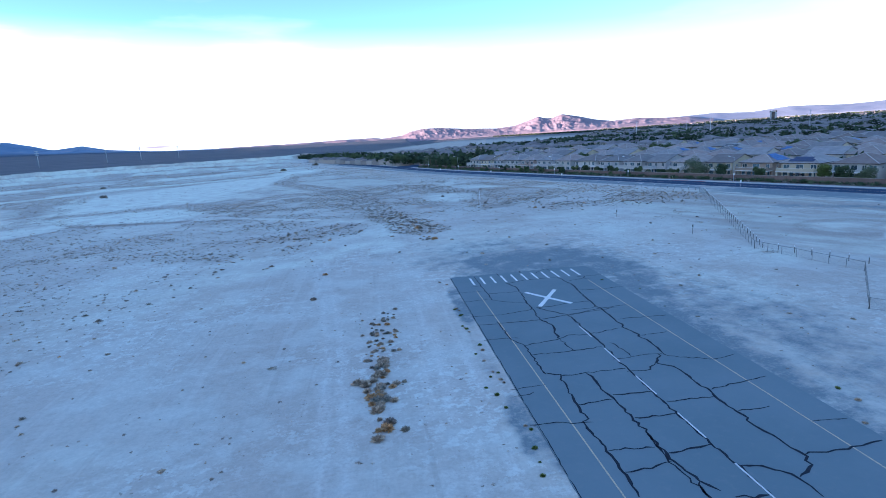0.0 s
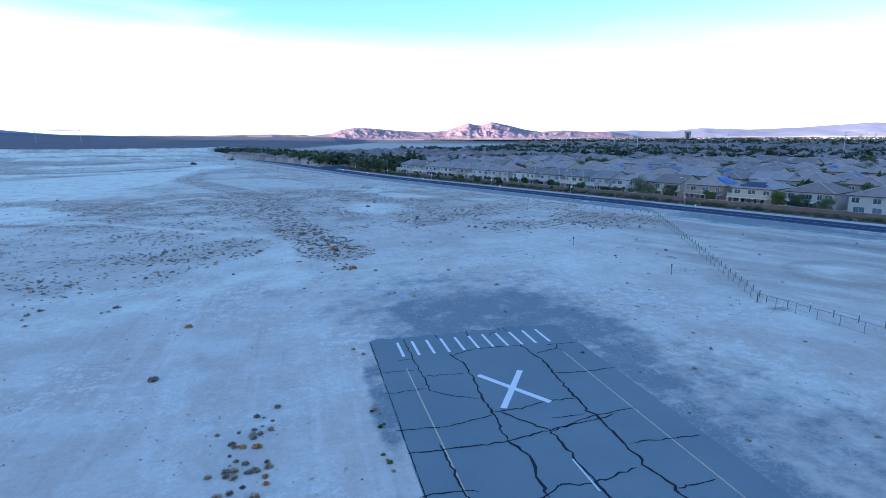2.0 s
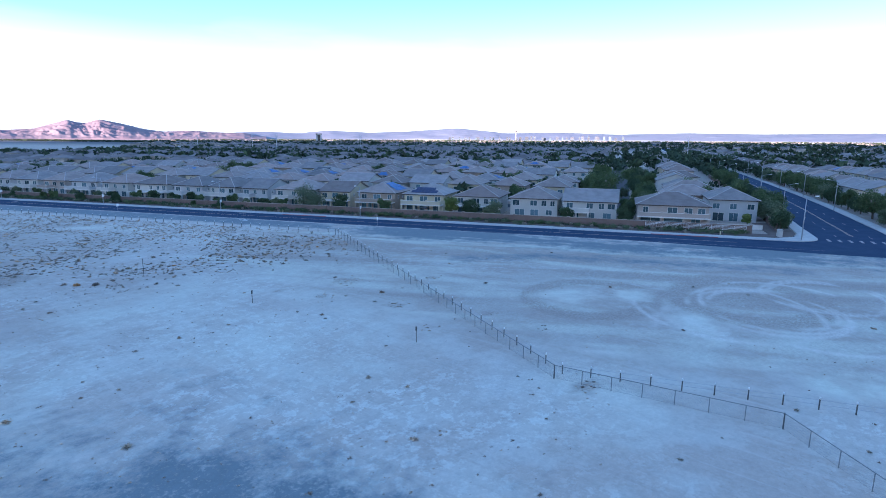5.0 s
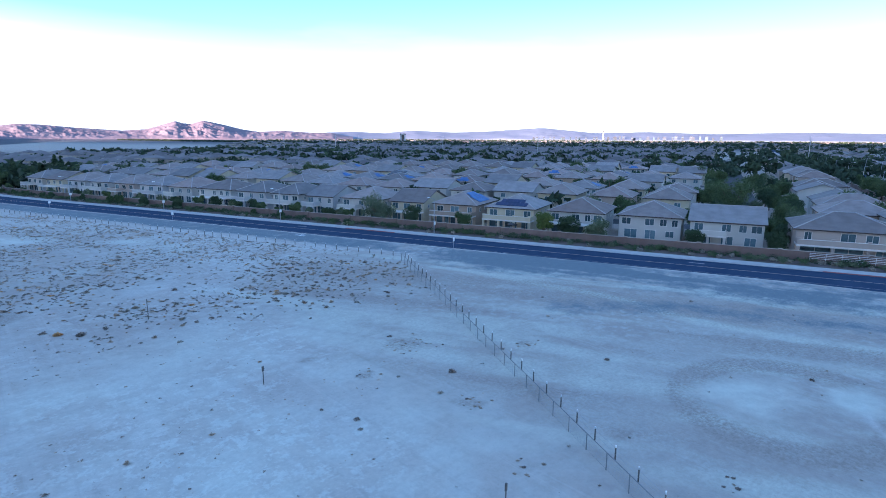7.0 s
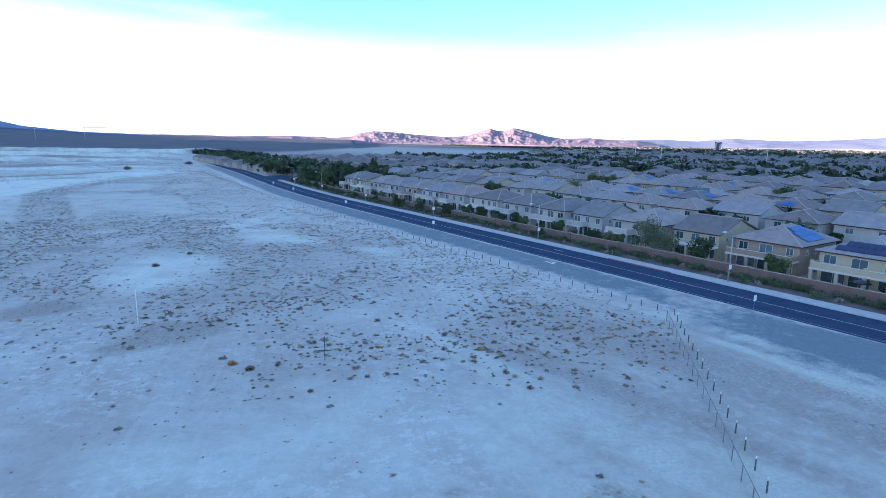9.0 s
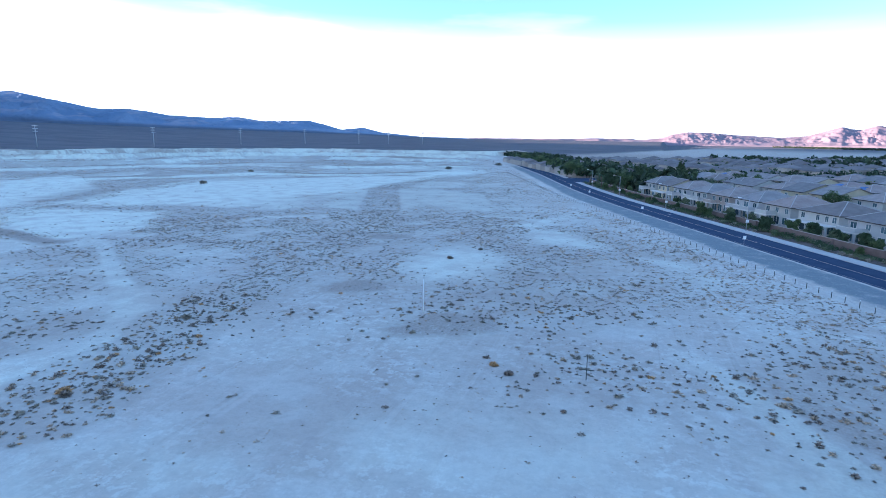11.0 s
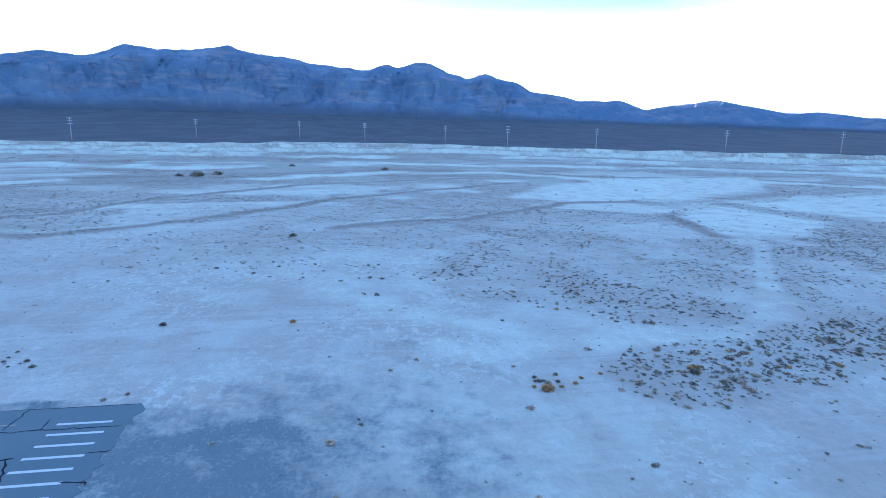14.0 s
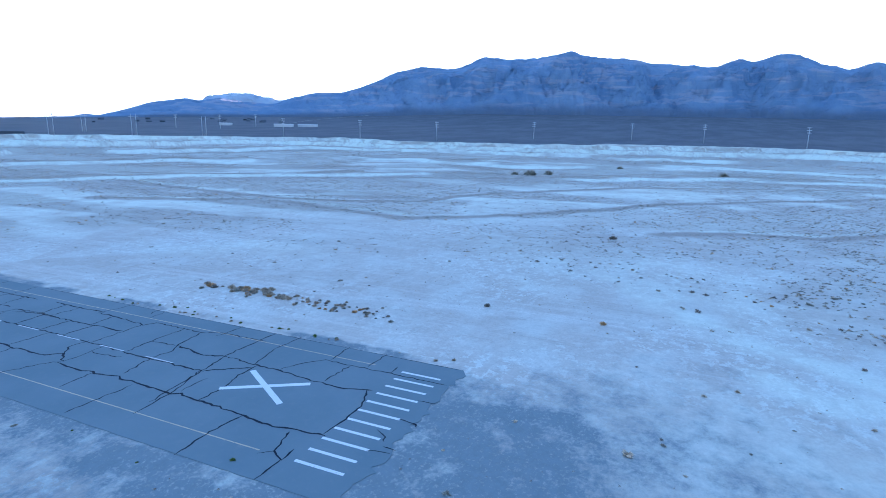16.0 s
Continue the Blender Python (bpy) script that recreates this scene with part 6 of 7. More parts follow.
def patio_table(s, o):
    p = at(s, o)
    th = empty("patio_table", pose(p.x, p.y, 0.0, 0, 0, s * 9))
    boxed("top", (-0.9, -0.5, 0.7, 0.9, 0.5, 0.75), M_POST, th)
    for x, y in ((-0.8, -0.4), (0.8, -0.4), (0.8, 0.4), (-0.8, 0.4)):
        rod("leg", (x, y, 0), (x, y, 0.7), 0.03, 0.03, M_POST, th)
    tagged(th, "dark outdoor dining table on the patio", "table", "patio tables")
    for k in range(4):
        c = empty("patio_chair", pose(p.x, p.y, 0, 0, 0, s * 9 + 90 * k) @ pose(1.35 if k % 2 == 0 else 0, 0 if k % 2 == 0 else 0.95, 0, 0, 0, 90 if k % 2 == 0 else 180))
        boxed("seat", (-0.25, -0.25, 0.4, 0.25, 0.25, 0.46), M_FASCIA, c)
        boxed("backrest", (-0.25, -0.29, 0.46, 0.25, -0.23, 0.95), M_FASCIA, c)
        for x, y in ((-0.21, -0.21), (0.21, -0.21), (0.21, 0.21), (-0.21, 0.21)):
            rod("leg", (x, y, 0), (x, y, 0.4), 0.025, 0.025, M_FASCIA, c, sides=4)
        tagged(c, "brown outdoor chair at the patio table", "chair", "patio chairs")


umbrella(101.5, 184.6, M_BLACK, "dark patio umbrella in a back garden")
for s, o in ((100.0, 186.4), (69.0, 186.0), (118.0, 186.6), (132.0, 186.2)):
    patio_table(s, o)
p = at(76.0, 185.4)
tub = empty("hot_tub", pose(p.x, p.y, 0, 0, 0, 21.74))
boxed("shell", (-1.2, -1.2, 0, 1.2, 1.2, 0.9), M_WOOD, tub)
boxed("cover", (-1.24, -1.24, 0.9, 1.24, 1.24, 1.02), M_TUB, tub, "blue vinyl cover")
tagged(tub, "wood-sided hot tub with a blue cover", "hot tub")
p = at(21.0, 188.0)
shade = empty("garden_wall", pose(p.x, p.y, 0, 0, 0, 21.74))
boxed("wall", (-0.1, -5, 0, 0.1, 5, 1.1), M_TRIM, shade)
boxed("cap", (-0.16, -5.05, 1.1, 0.16, 5.05, 1.18), M_CAP, shade)
tagged(shade, "low pale garden wall beside the corner house", "garden wall")

# the rest of the estate: eight patterns, copied along the streets
rnd = random.Random(77)
PATTERNS = [(11.8, 14.5, "hip", 0, 0), (12.6, 13.5, "gable", 0, 1), (11.5, 15, "hip", 1, 0), (12.4, 14, "hip", 4, 1), (12.0, 13.5, "hip", 3, 2),
            (11.6, 15, "gable", 1, 1), (12.6, 14, "hip", 0, 2), (12.0, 14.5, "hip", 2, 0)]
spots = []
ROWS_O = []
o = 228.0
while o < 1100:
    ROWS_O += [(o, 180), (o + 27.0, 0)]
    o += 66.0
for o, turn in ROWS_O:
    s = 56.0
    while s < 690:
        s += 14.6 + rnd.uniform(-0.6, 1.2)
        if rnd.random() < 0.05 or (372 < s < 420 and o < 425):
            continue
        spots.append((s, o + rnd.uniform(-2.5, 2.5), turn))
for k in range(34):
    if k in (3, 7, 8, 13, 17, 22, 27):
        continue
    spots.append((av(221.0 + 15.0 * k) + 35 + rnd.uniform(-3, 3), 221.0 + 15.0 * k + rnd.uniform(-1, 1), rnd.choice((90, 90, -90, 0))))
for s in range(424, 690, 15):
    spots.append((float(s), 196.0, 0))
for k in range(60):
    o = 196 + 14.8 * k
    spots.append((av(o) - 26, o, 90))
    spots.append((av(o) - 54, o + 4, -90))
for r0 in range(4):
    for k in range(40):
        spots.append((av(200 + 15 * k) - 92 - 34 * r0, 200 + 15.0 * k, 90 if r0 % 2 else -90))
spots.sort(key=lambda q: math.hypot(at(q[0], q[1]).x - 35, at(q[0], q[1]).y - 80))
spots = [q for q in spots if not (172 < q[0] < 194 and 262 < q[1] < 284)]
house(facing(189.5, 268.0), 13.0, 14.0, WALLS[0], ROOFS[1], "hip", "plain", "two-storey off-white stucco house with black solar panels", [("rear", M_BLACK, 9, 3)], detail=1)
made = {}
for s, o, turn in spots[:172]:
    k = rnd.randrange(len(PATTERNS))
    w, d, style, wi, ri = PATTERNS[k]
    p = at(s, o)
    m = pose(p.x, p.y, 0, 0, 0, math.degrees(ROAD_TURN) - 90 + turn) @ pose(-w / 2, -d / 2 if turn in (90, -90) else (0 if turn == 0 else -d), 0)
    if k not in made:
        made[k] = house(m, w, d, WALLS[wi], ROOFS[ri], style, "plain", "%s stucco estate house with a tile roof" % WORDS[wi],
                        [("right" if k % 2 else "rear", M_SOLAR, 5, 2)] if k in (3, 6) and style == "hip" else None, eave=5.0 + 0.2 * (k % 3), rise=2.4 + 0.2 * (k % 3), detail=1)
    else:
        copy_thing(made[k], m)

M_FARROOF = grainy("far roof tile", (0.13, 0.115, 0.115), (0.195, 0.175, 0.17), 0.05, 0.8, 0.85, relief=0.0, vary=0.25, island=True)
M_FARWALL = grainy("far stucco", (0.30, 0.265, 0.23), (0.40, 0.36, 0.315), 0.05, 0.8, 0.9, relief=0.0, vary=0.2, island=True)


def far_houses(places):
    """Every house past the nearest ones: walls under a hipped roof, in one mesh."""
    verts, faces, index = [], [], []
    for s, o, turn, w, d, h, rise in places:
        p = at(s, o)
        a = ROAD_TURN + radians(turn)
        c, sn = math.cos(a), math.sin(a)
        n = len(verts)
        hw, hd, ov = w / 2, d / 2, 0.5
        run = min(hw, hd) * 0.9
        pts = [(-hw, -hd, -1), (hw, -hd, -1), (hw, hd, -1), (-hw, hd, -1), (-hw, -hd, h), (hw, -hd, h), (hw, hd, h), (-hw, hd, h)]
        pts += [(-hw - ov, -hd - ov, h), (hw + ov, -hd - ov, h), (hw + ov, hd + ov, h), (-hw - ov, hd + ov, h)]
        pts += [(-hw + run, 0, h + rise), (hw - run, 0, h + rise)] if hw > hd else [(0, -hd + run, h + rise), (0, hd - run, h + rise)]
        verts += [(p.x + x * c - y * sn, p.y + x * sn + y * c, z) for x, y, z in pts]
        walls = [(0, 1, 5, 4), (1, 2, 6, 5), (2, 3, 7, 6), (3, 0, 4, 7)]
        if hw > hd:
            roofs = [(8, 9, 13, 12), (9, 10, 13), (10, 11, 12, 13), (11, 8, 12)]
        else:
            roofs = [(8, 9, 12), (9, 10, 13, 12), (10, 11, 13), (11, 8, 12, 13)]
        roofs.append((11, 10, 9, 8))
        faces += [tuple(n + k for k in f) for f in walls + roofs]
        index += [0] * 4 + [1] * 5
    me = bpy.data.meshes.new("far_houses")
    me.from_pydata(verts, [], faces)
    me.materials.append(M_FARWALL)
    me.materials.append(M_FARROOF)
    me.polygons.foreach_set("material_index", np.array(index, dtype=np.int32))
    tagged(new("far_houses", me), "endless tile-roofed houses of the town in the distance", "houses", kind="stuff")


far = [(s, o, turn, 12 + rnd.uniform(-1, 1), 14, 4.8 + rnd.uniform(-1.6, 0.5), 2.4) for s, o, turn in spots[172:]]
for k in range(6200):
    o = 620 + 3100 * rnd.random() ** 1.5
    s = rnd.uniform(-3200, 2200)
    if abs(s - av(o)) < 16 or s > 680 + 0.95 * (o - 600) or (o < 1150 and -260 < s < 700) or rnd.random() < 0.5 * (fbm(s / 260, o / 260, 2, 5) > 0.58):
        continue
    big = rnd.random() < 0.03
    far.append((round(s / 15) * 15 + rnd.uniform(-2, 2), round(o / 30) * 30 + rnd.uniform(-3, 3), rnd.choice((0, 90)), 40 if big else 12, 25 if big else 13, 3.2 + rnd.uniform(0, 2.2), 0.5 if big else 2.2))
for k in range(420):
    o = rnd.uniform(190, 700)
    s = rnd.uniform(-1500, -200)
    far.append((round(s / 16) * 16, round(o / 28) * 28, rnd.choice((0, 90)), 12, 13, 4.6, 2.3))
far_houses(far)

# ---- trees ----
def leaf_cloud(name, clumps, count, size, seed, droop=0.0):
    """Small leaf faces scattered round clump centres (x, y, z, radius)."""
    g = np.random.default_rng(seed)
    c = np.array(clumps)
    pick = g.integers(0, len(c), count)
    d = g.normal(size=(count, 3))
    d /= np.linalg.norm(d, axis=1)[:, None]
    rad = c[pick, 3:4] * g.random((count, 1)) ** 0.45
    mid = c[pick, :3] + d * rad * np.array([1, 1, 0.8])
    mid[:, 2] -= droop * rad[:, 0]
    u = g.normal(size=(count, 3))
    u /= np.linalg.norm(u, axis=1)[:, None]
    v = np.cross(u, g.normal(size=(count, 3)))
    v /= np.linalg.norm(v, axis=1)[:, None]
    s = size * g.uniform(0.6, 1.4, (count, 1))
    quad = np.stack([mid - u * s, mid + v * s * 0.6, mid + u * s, mid - v * s * 0.6], 1).reshape(-1, 3)
    me = bpy.data.meshes.new(name)
    me.from_pydata(quad.tolist(), [], np.arange(count * 4).reshape(-1, 4).tolist())
    return me


def tree(m, tall, spread, leaf, seed, label, count=1500, form="round"):
    rn = random.Random(seed)
    th = empty("tree", m)
    bm = bmesh.new()
    fork = tall * (0.2 if form != "pine" else 0.2)
    tube(bm, (0, 0, -0.2), (0.1, 0, fork), tall * 0.035, tall * 0.026, 7)
    clumps = []
    n = 13 if form == "round" else 16
    for k in range(n):
        a = k * 2.4 + rn.uniform(-0.4, 0.4)
        if form == "pine":
            t = k / (n - 1)
            z, r = fork + (tall - fork) * t, spread * 0.5 * (1 - t) + 0.25
            x, y = r * 0.6 * math.cos(a), r * 0.6 * math.sin(a)
            clumps.append((x, y, z * 0.96, max(0.5, r * 0.75)))
        else:
            r = spread * 0.5 * rn.uniform(0.15, 0.72)
            z = fork + (tall - fork) * rn.uniform(0.12, 0.84) * (1.0 - 0.35 * (r / spread))
            x, y = r * math.cos(a), r * math.sin(a)
            clumps.append((x, y, z, spread * rn.uniform(0.17, 0.28)))
        if k < 8:
            tube(bm, (0.1, 0, fork * rn.uniform(0.8, 1.0)), clumps[-1][:3], tall * 0.016, tall * 0.004, 5)
    part("trunk", bm, M_WOOD, th, "brown forked trunk")
    me = leaf_cloud("crown", clumps, count, 0.11 + 0.009 * tall, seed)
    me.materials.append(LEAVES[leaf])
    crown = new("crown", me)
    crown.parent = th
    return tagged(th, label, "tree", "estate trees")


def palm(m, tall):
    th = empty("palm_tree", m)
    rod("trunk", (0, 0, -0.2), (0.2, 0, tall), 0.28, 0.2, M_WOOD, th, sides=7)
    g = random.Random(5)
    for k in range(16):
        a, lift = k * 2.4, g.uniform(-0.7, 1.1)
        bm = bmesh.new()
        prev = None
        for j in range(6):
            t = j / 5
            r, z = 1.9 * t, tall + lift * t - 1.5 * t * t
            w = 0.28 * (1 - t) + 0.03
            ca, sa = math.cos(a), math.sin(a)
            pair = (bm.verts.new((0.2 + r * ca - w * sa, r * sa + w * ca, z)), bm.verts.new((0.2 + r * ca + w * sa, r * sa - w * ca, z)))
            if prev:
                bm.faces.new((prev[0], prev[1], pair[1], pair[0]))
            prev = pair
        part("frond", bm, LEAVES[2], th)
    return tagged(th, "fan palm with a slim brown trunk", "palm tree", "estate palms")


TREES = [(6.5, 7.5, 1, "round", "spreading grey-green desert tree"), (7.5, 6.0, 0, "round", "leafy green garden shade tree"), (8.5, 5.0, 3, "round", "tall yellow-green garden tree"),
         (9.5, 5.0, 2, "pine", "slim dark green pine tree"), (6.0, 6.5, 2, "round", "dense dark green garden tree"), (9.0, 9.0, 0, "round", "broad leafy green shade tree")]
tree_made = {}


def plant(k, x, y, size=1.0, turn=0.0):
    tall, spread, leaf, form, label = TREES[k]
    m = pose(x, y, 0.0, 0, 0, turn)
    key = (k, round(size, 1))
    if key not in tree_made:
        tree_made[key] = tree(m, tall * size, spread * size, leaf, 40 + k, label, 4200 if k != 5 else 6000, form)
    else:
        copy_thing(tree_made[key], m)


tr = random.Random(19)
# trees in the back gardens along the wall, and the ones that stand out behind
for s, o, k, size in ((138.3, 184.6, 0, 1.2), (127.8, 184.4, 4, 0.9), (113.4, 183.2, 1, 0.7), (93.7, 184.0, 2, 0.9), (88.1, 184.0, 4, 0.9), (82.2, 184.0, 0, 0.8), (62.6, 184.6, 4, 0.7),
                     (48.2, 184.4, 4, 0.8), (165.7, 184.4, 1, 0.6), (181.6, 184.4, 4, 0.7), (197.1, 184.4, 4, 0.7), (189.5, 184.2, 4, 0.6), (147.0, 184.0, 1, 0.5), (153.5, 184.5, 4, 0.5), (178.0, 184.0, 1, 0.5), (189.0, 184.3, 0, 0.5), (204.0, 184.2, 1, 0.6), (216.0, 184.4, 4, 0.5), (233.0, 184.3, 0, 0.5),
                     (54.6, 246.0, 5, 1.3), (60.0, 257.0, 5, 1.1), (59.4, 341.0, 5, 1.0), (114.9, 322.0, 5, 1.0), (80.6, 215.0, 1, 1.1), (26.8, 238.0, 5, 1.1), (29.3, 247.4, 1, 1.1), (40.6, 237.0, 4, 1.1), (244.0, 226.5, 5, 0.9), (220.8, 245.0, 5, 1.1), (250.0, 295.0, 5, 1.1), (245.0, 299.0, 5, 1.0), (174.5, 232.0, 1, 0.9), (168.6, 302.0, 5, 1.0), (128.9, 374.0, 5, 1.2), (65.0, 365.0, 5, 1.1), (42.0, 210.0, 4, 0.8), (25.0, 226.0, 5, 0.9), (92.0, 210.0, 1, 0.9), (64.0, 262.0, 1, 1.0), (123.0, 300.0, 5, 0.8), (152.0, 250.0, 2, 0.6),
                     (197.0, 214.0, 4, 0.9), (188.0, 216.0, 4, 0.8), (240.0, 214.0, 0, 0.8), (262.0, 215.0, 1, 0.8), (12.5, 186.4, 4, 0.9), (11.9, 205.6, 0, 0.9), (12.7, 248.5, 5, 0.9), (11.0, 193.0, 1, 0.6),
                     (15.0, 206.0, 4, 0.8), (17.0, 214.0, 1, 0.8), (18.5, 193.0, 2, 0.5), (40.0, 246.0, 5, 0.8), (44.0, 262.0, 4, 1.0), (58.0, 285.0, 1, 1.0), (38.0, 300.0, 5, 0.9)):
    p = at(s, o)
    plant(k, p.x, p.y, size, tr.uniform(0, 360))
for k in range(62):   # the grove at the estate's far entrance
    s, o = tr.uniform(312, 378), tr.uniform(184, 262)
    p = at(s, o + float(bend(s)) * 0.6)
    plant(tr.choice((1, 4, 4, 0, 4, 3)), p.x, p.y, tr.choice((0.8, 1.0, 1.3)), tr.uniform(0, 360))
for k in range(34):
    s = 416 + 8.2 * k
    p = at(s, 183.5 + float(bend(s)) + tr.uniform(-2, 6))
    plant(tr.choice((1, 4, 4, 0, 3)), p.x, p.y, tr.choice((0.8, 1.0)), tr.uniform(0, 360))
    p = at(s + 3, 178.6 + float(bend(s)) + tr.uniform(-0.8, 1.5))
    plant(tr.choice((1, 4, 4, 5, 3)), p.x, p.y, tr.choice((1.0, 1.3)), tr.uniform(0, 360))
for s, o, k, size in ((47.0, 192.0, 4, 0.9), (46.5, 203.0, 1, 0.8), (48.0, 206.0, 4, 0.8), (58.5, 208.0, 4, 0.9), (64.0, 210.5, 1, 0.8), (43.5, 212.0, 0, 0.9), (43.0, 222.0, 5, 0.8), (42.0, 229.0, 4, 1.1),
                     (58.5, 221.0, 0, 0.9), (59.0, 232.0, 4, 0.9), (41.0, 252.0, 5, 0.8), (44.5, 271.0, 4, 1.1), (43.0, 283.0, 5, 0.8), (60.0, 272.0, 4, 1.1), (60.0, 296.0, 5, 0.8), (44.0, 312.0, 4, 1.1),
                     (61.0, 316.0, 4, 1.1), (46.0, 330.0, 5, 0.9), (43.0, 345.0, 4, 1.1), (61.0, 352.0, 5, 0.9), (75.0, 290.0, 4, 1.0), (92.0, 288.0, 5, 0.9), (110.0, 291.0, 4, 1.0), (36.5, 204.0, 4, 0.7), (34.0, 213.0, 0, 0.8)):
    p = at(s, o)
    plant(k, p.x, p.y, size, tr.uniform(0, 360))
AVENUE_TREES = []
for k in range(96):   # both sides of the avenue
    o = 200 + 7.0 * k
    for d in (12.8, -13.0):
        p = at(av(o) + d + tr.uniform(-0.6, 0.6), o + tr.uniform(-3, 3))
        if o > 380:
            AVENUE_TREES.append((p.x, p.y, 0.0, tr.uniform(4.5, 7.5)))
        else:
            plant(tr.choice((0, 1, 4, 4, 5)), p.x, p.y, tr.choice((0.8, 0.9, 1.0)), tr.uniform(0, 360))
for k in range(70):   # street trees between the houses
    row = tr.choice((207, 225, 250, 275, 290, 316, 341, 357, 382))
    p = at(tr.uniform(26, 360), row + tr.uniform(-5, 5))
    plant(tr.choice((0, 1, 2, 4)), p.x, p.y, tr.choice((0.6, 0.8, 1.0)), tr.uniform(0, 360))
for k in range(42):   # dense planting along the wall towards the entrance
    s = 150 + 5.3 * k + tr.uniform(-1, 1)
    p = at(s, tr.choice((178.4, 179.2, 183.6, 184.4)) + float(bend(s)) * (s > 250))
    plant(tr.choice((4, 4, 0, 1)), p.x, p.y, tr.choice((0.3, 0.4, 0.5)), tr.uniform(0, 360))
first_palm = None
for s, o in ((78, 246), (134, 246), (118, 249), (96, 280), (62, 300), (170, 281), (30, 246), (340, 182), (352, 184), (360, 183)):
    p = at(s, o)
    m = pose(p.x, p.y, 0, 0, 0, s * 7)
    if first_palm is None:
        first_palm = palm(m, 6.5)
    else:
        copy_thing(first_palm, m)


# ---- planting along the wall ----
def bush(m, w, h, leaf, seed, label):
    g = random.Random(seed)
    clumps = [(g.uniform(-0.3, 0.3) * w, g.uniform(-0.3, 0.3) * w, h * g.uniform(0.35, 0.65), w * g.uniform(0.2, 0.32)) for _ in range(7)]
    me = leaf_cloud("bush", clumps, 260, 0.11, seed)
    me.materials.append(leaf)
    ob = new("bush", me)
    ob.matrix_world = m
    return tagged(ob, label, "bush", "bushes along the wall")


KINDS = [(2.5, 1.3, LEAVES[0], "rounded green bush in the gravel bed"), (2.0, 1.1, LEAVES[1], "low grey-green bush in the gravel bed"), (3.0, 1.5, LEAVES[2], "dense dark green bush in the gravel bed"), (1.3, 0.7, M_SAGE, "small dry olive bush in the gravel bed")]
bush_made = {}
for k in range(300):
    s = 21 + 1.17 * k + tr.uniform(-0.8, 0.8)
    if 130 > s > 40 and tr.random() < 0.12:
        continue
    p = at(s, tr.choice((176.6, 177.6, 178.9, 179.9)) + tr.uniform(-0.4, 0.4) + (float(bend(s)) if s > 240 else 0))
    q = tr.randrange(4)
    m = pose(p.x, p.y, 0.05, 0, 0, tr.uniform(0, 360))
    if q not in bush_made:
        w, h, leaf, label = KINDS[q]
        bush_made[q] = bush(m, w, h, leaf, 60 + q, label)
    else:
        copy_thing(bush_made[q], m)


def wall_planting():
    """The low shrubs that fill the bed against the wall."""
    g = np.random.default_rng(77)
    clumps = []
    for k in range(620):
        s = 24 + 0.565 * k
        p = at(s, 180.0 + g.uniform(-1.0, 0.4) + float(bend(s)))
        w = g.uniform(0.25, 0.75)
        clumps.append((p.x, p.y, w * 0.7, w))
    me = leaf_cloud("wall_planting", clumps, 26000, 0.13, 78)
    me.materials.append(LEAVES[2])
    tagged(new("wall_planting", me), "low dark green shrubs filling the bed against the wall", "shrubs", kind="stuff")


wall_planting()


# ---- distant trees ----
def far_trees(name, spots, seed, label, leaf):
    """Ragged clumps of leaf faces, one to each far tree."""
    g = np.random.default_rng(seed)
    sp = np.array(spots)
    per = 26
    n = len(sp)
    d = g.normal(size=(n, per, 3))
    d /= np.linalg.norm(d, axis=2)[:, :, None]
    d *= g.random((n, per, 1)) ** 0.4
    size = sp[:, 3][:, None]
    mid = np.stack([sp[:, 0][:, None] + d[:, :, 0] * size * 0.62, sp[:, 1][:, None] + d[:, :, 1] * size * 0.62, sp[:, 2][:, None] + size * (0.58 + 0.42 * d[:, :, 2])], -1)
    u = g.normal(size=(n, per, 3))
    u /= np.linalg.norm(u, axis=2)[:, :, None]
    v = np.cross(u, g.normal(size=(n, per, 3)))
    v /= np.linalg.norm(v, axis=2)[:, :, None]
    k = (size * 0.3)[:, :, None]
    tri = np.stack([mid - u * k, mid + v * k, mid + u * k], 2).reshape(-1, 3)
    me = bpy.data.meshes.new(name)
    me.from_pydata(tri.tolist(), [], np.arange(len(tri)).reshape(-1, 3).tolist())
    me.materials.append(leaf)
    tagged(new(name, me), label, "trees", kind="stuff")


spots = [list(AVENUE_TREES), []]
for k in range(12500):
    o = 300 + 3200 * tr.random() ** 1.35
    s = tr.uniform(-3200, 2200)
    if (20 < s < 680 and o < 1000 and tr.random() < 0.8) or abs(s - av(o)) < 13 or s > 690 + 0.95 * (o - 600) or float(fbm(s / 180, o / 60, 3, 15)) < 0.40 + (0.04 if o < 900 else 0):
        continue
    p = at(s, o)
    spots[tr.random() < 0.35].append((p.x, p.y, 0.0, tr.uniform(3.5, 7.0) + (2.0 if o > 1400 else 0)))
for k in range(3200):
    o = tr.uniform(205, 1100)
    s = tr.uniform(20, 680)
    p = at(s, o)
    if s < 62 or (o - 211) % 66 < 9:
        continue
    spots[tr.random() < 0.4].append((p.x, p.y, 0.0, tr.uniform(2.6, 6.0)))
for k in range(3600):   # belts of trees along the big streets
    o = tr.choice((440, 470, 560, 590, 640, 760, 1040, 1300, 1700)) + tr.uniform(-14, 14)
    p = at(tr.uniform(-1600, 700), o)
    spots[tr.random() < 0.3].append((p.x, p.y, 0.0, tr.uniform(5, 9)))
for k in range(420):   # the grove past the last houses
    s = tr.uniform(312, 830)
    if 379 < s < 413:
        continue
    p = at(s, (188 if s < 400 else 178) + float(bend(s)) + 46 * tr.random() ** 1.4)
    spots[tr.random() < 0.4].append((p.x, p.y, 0.0, tr.uniform(4.5, 9.0)))
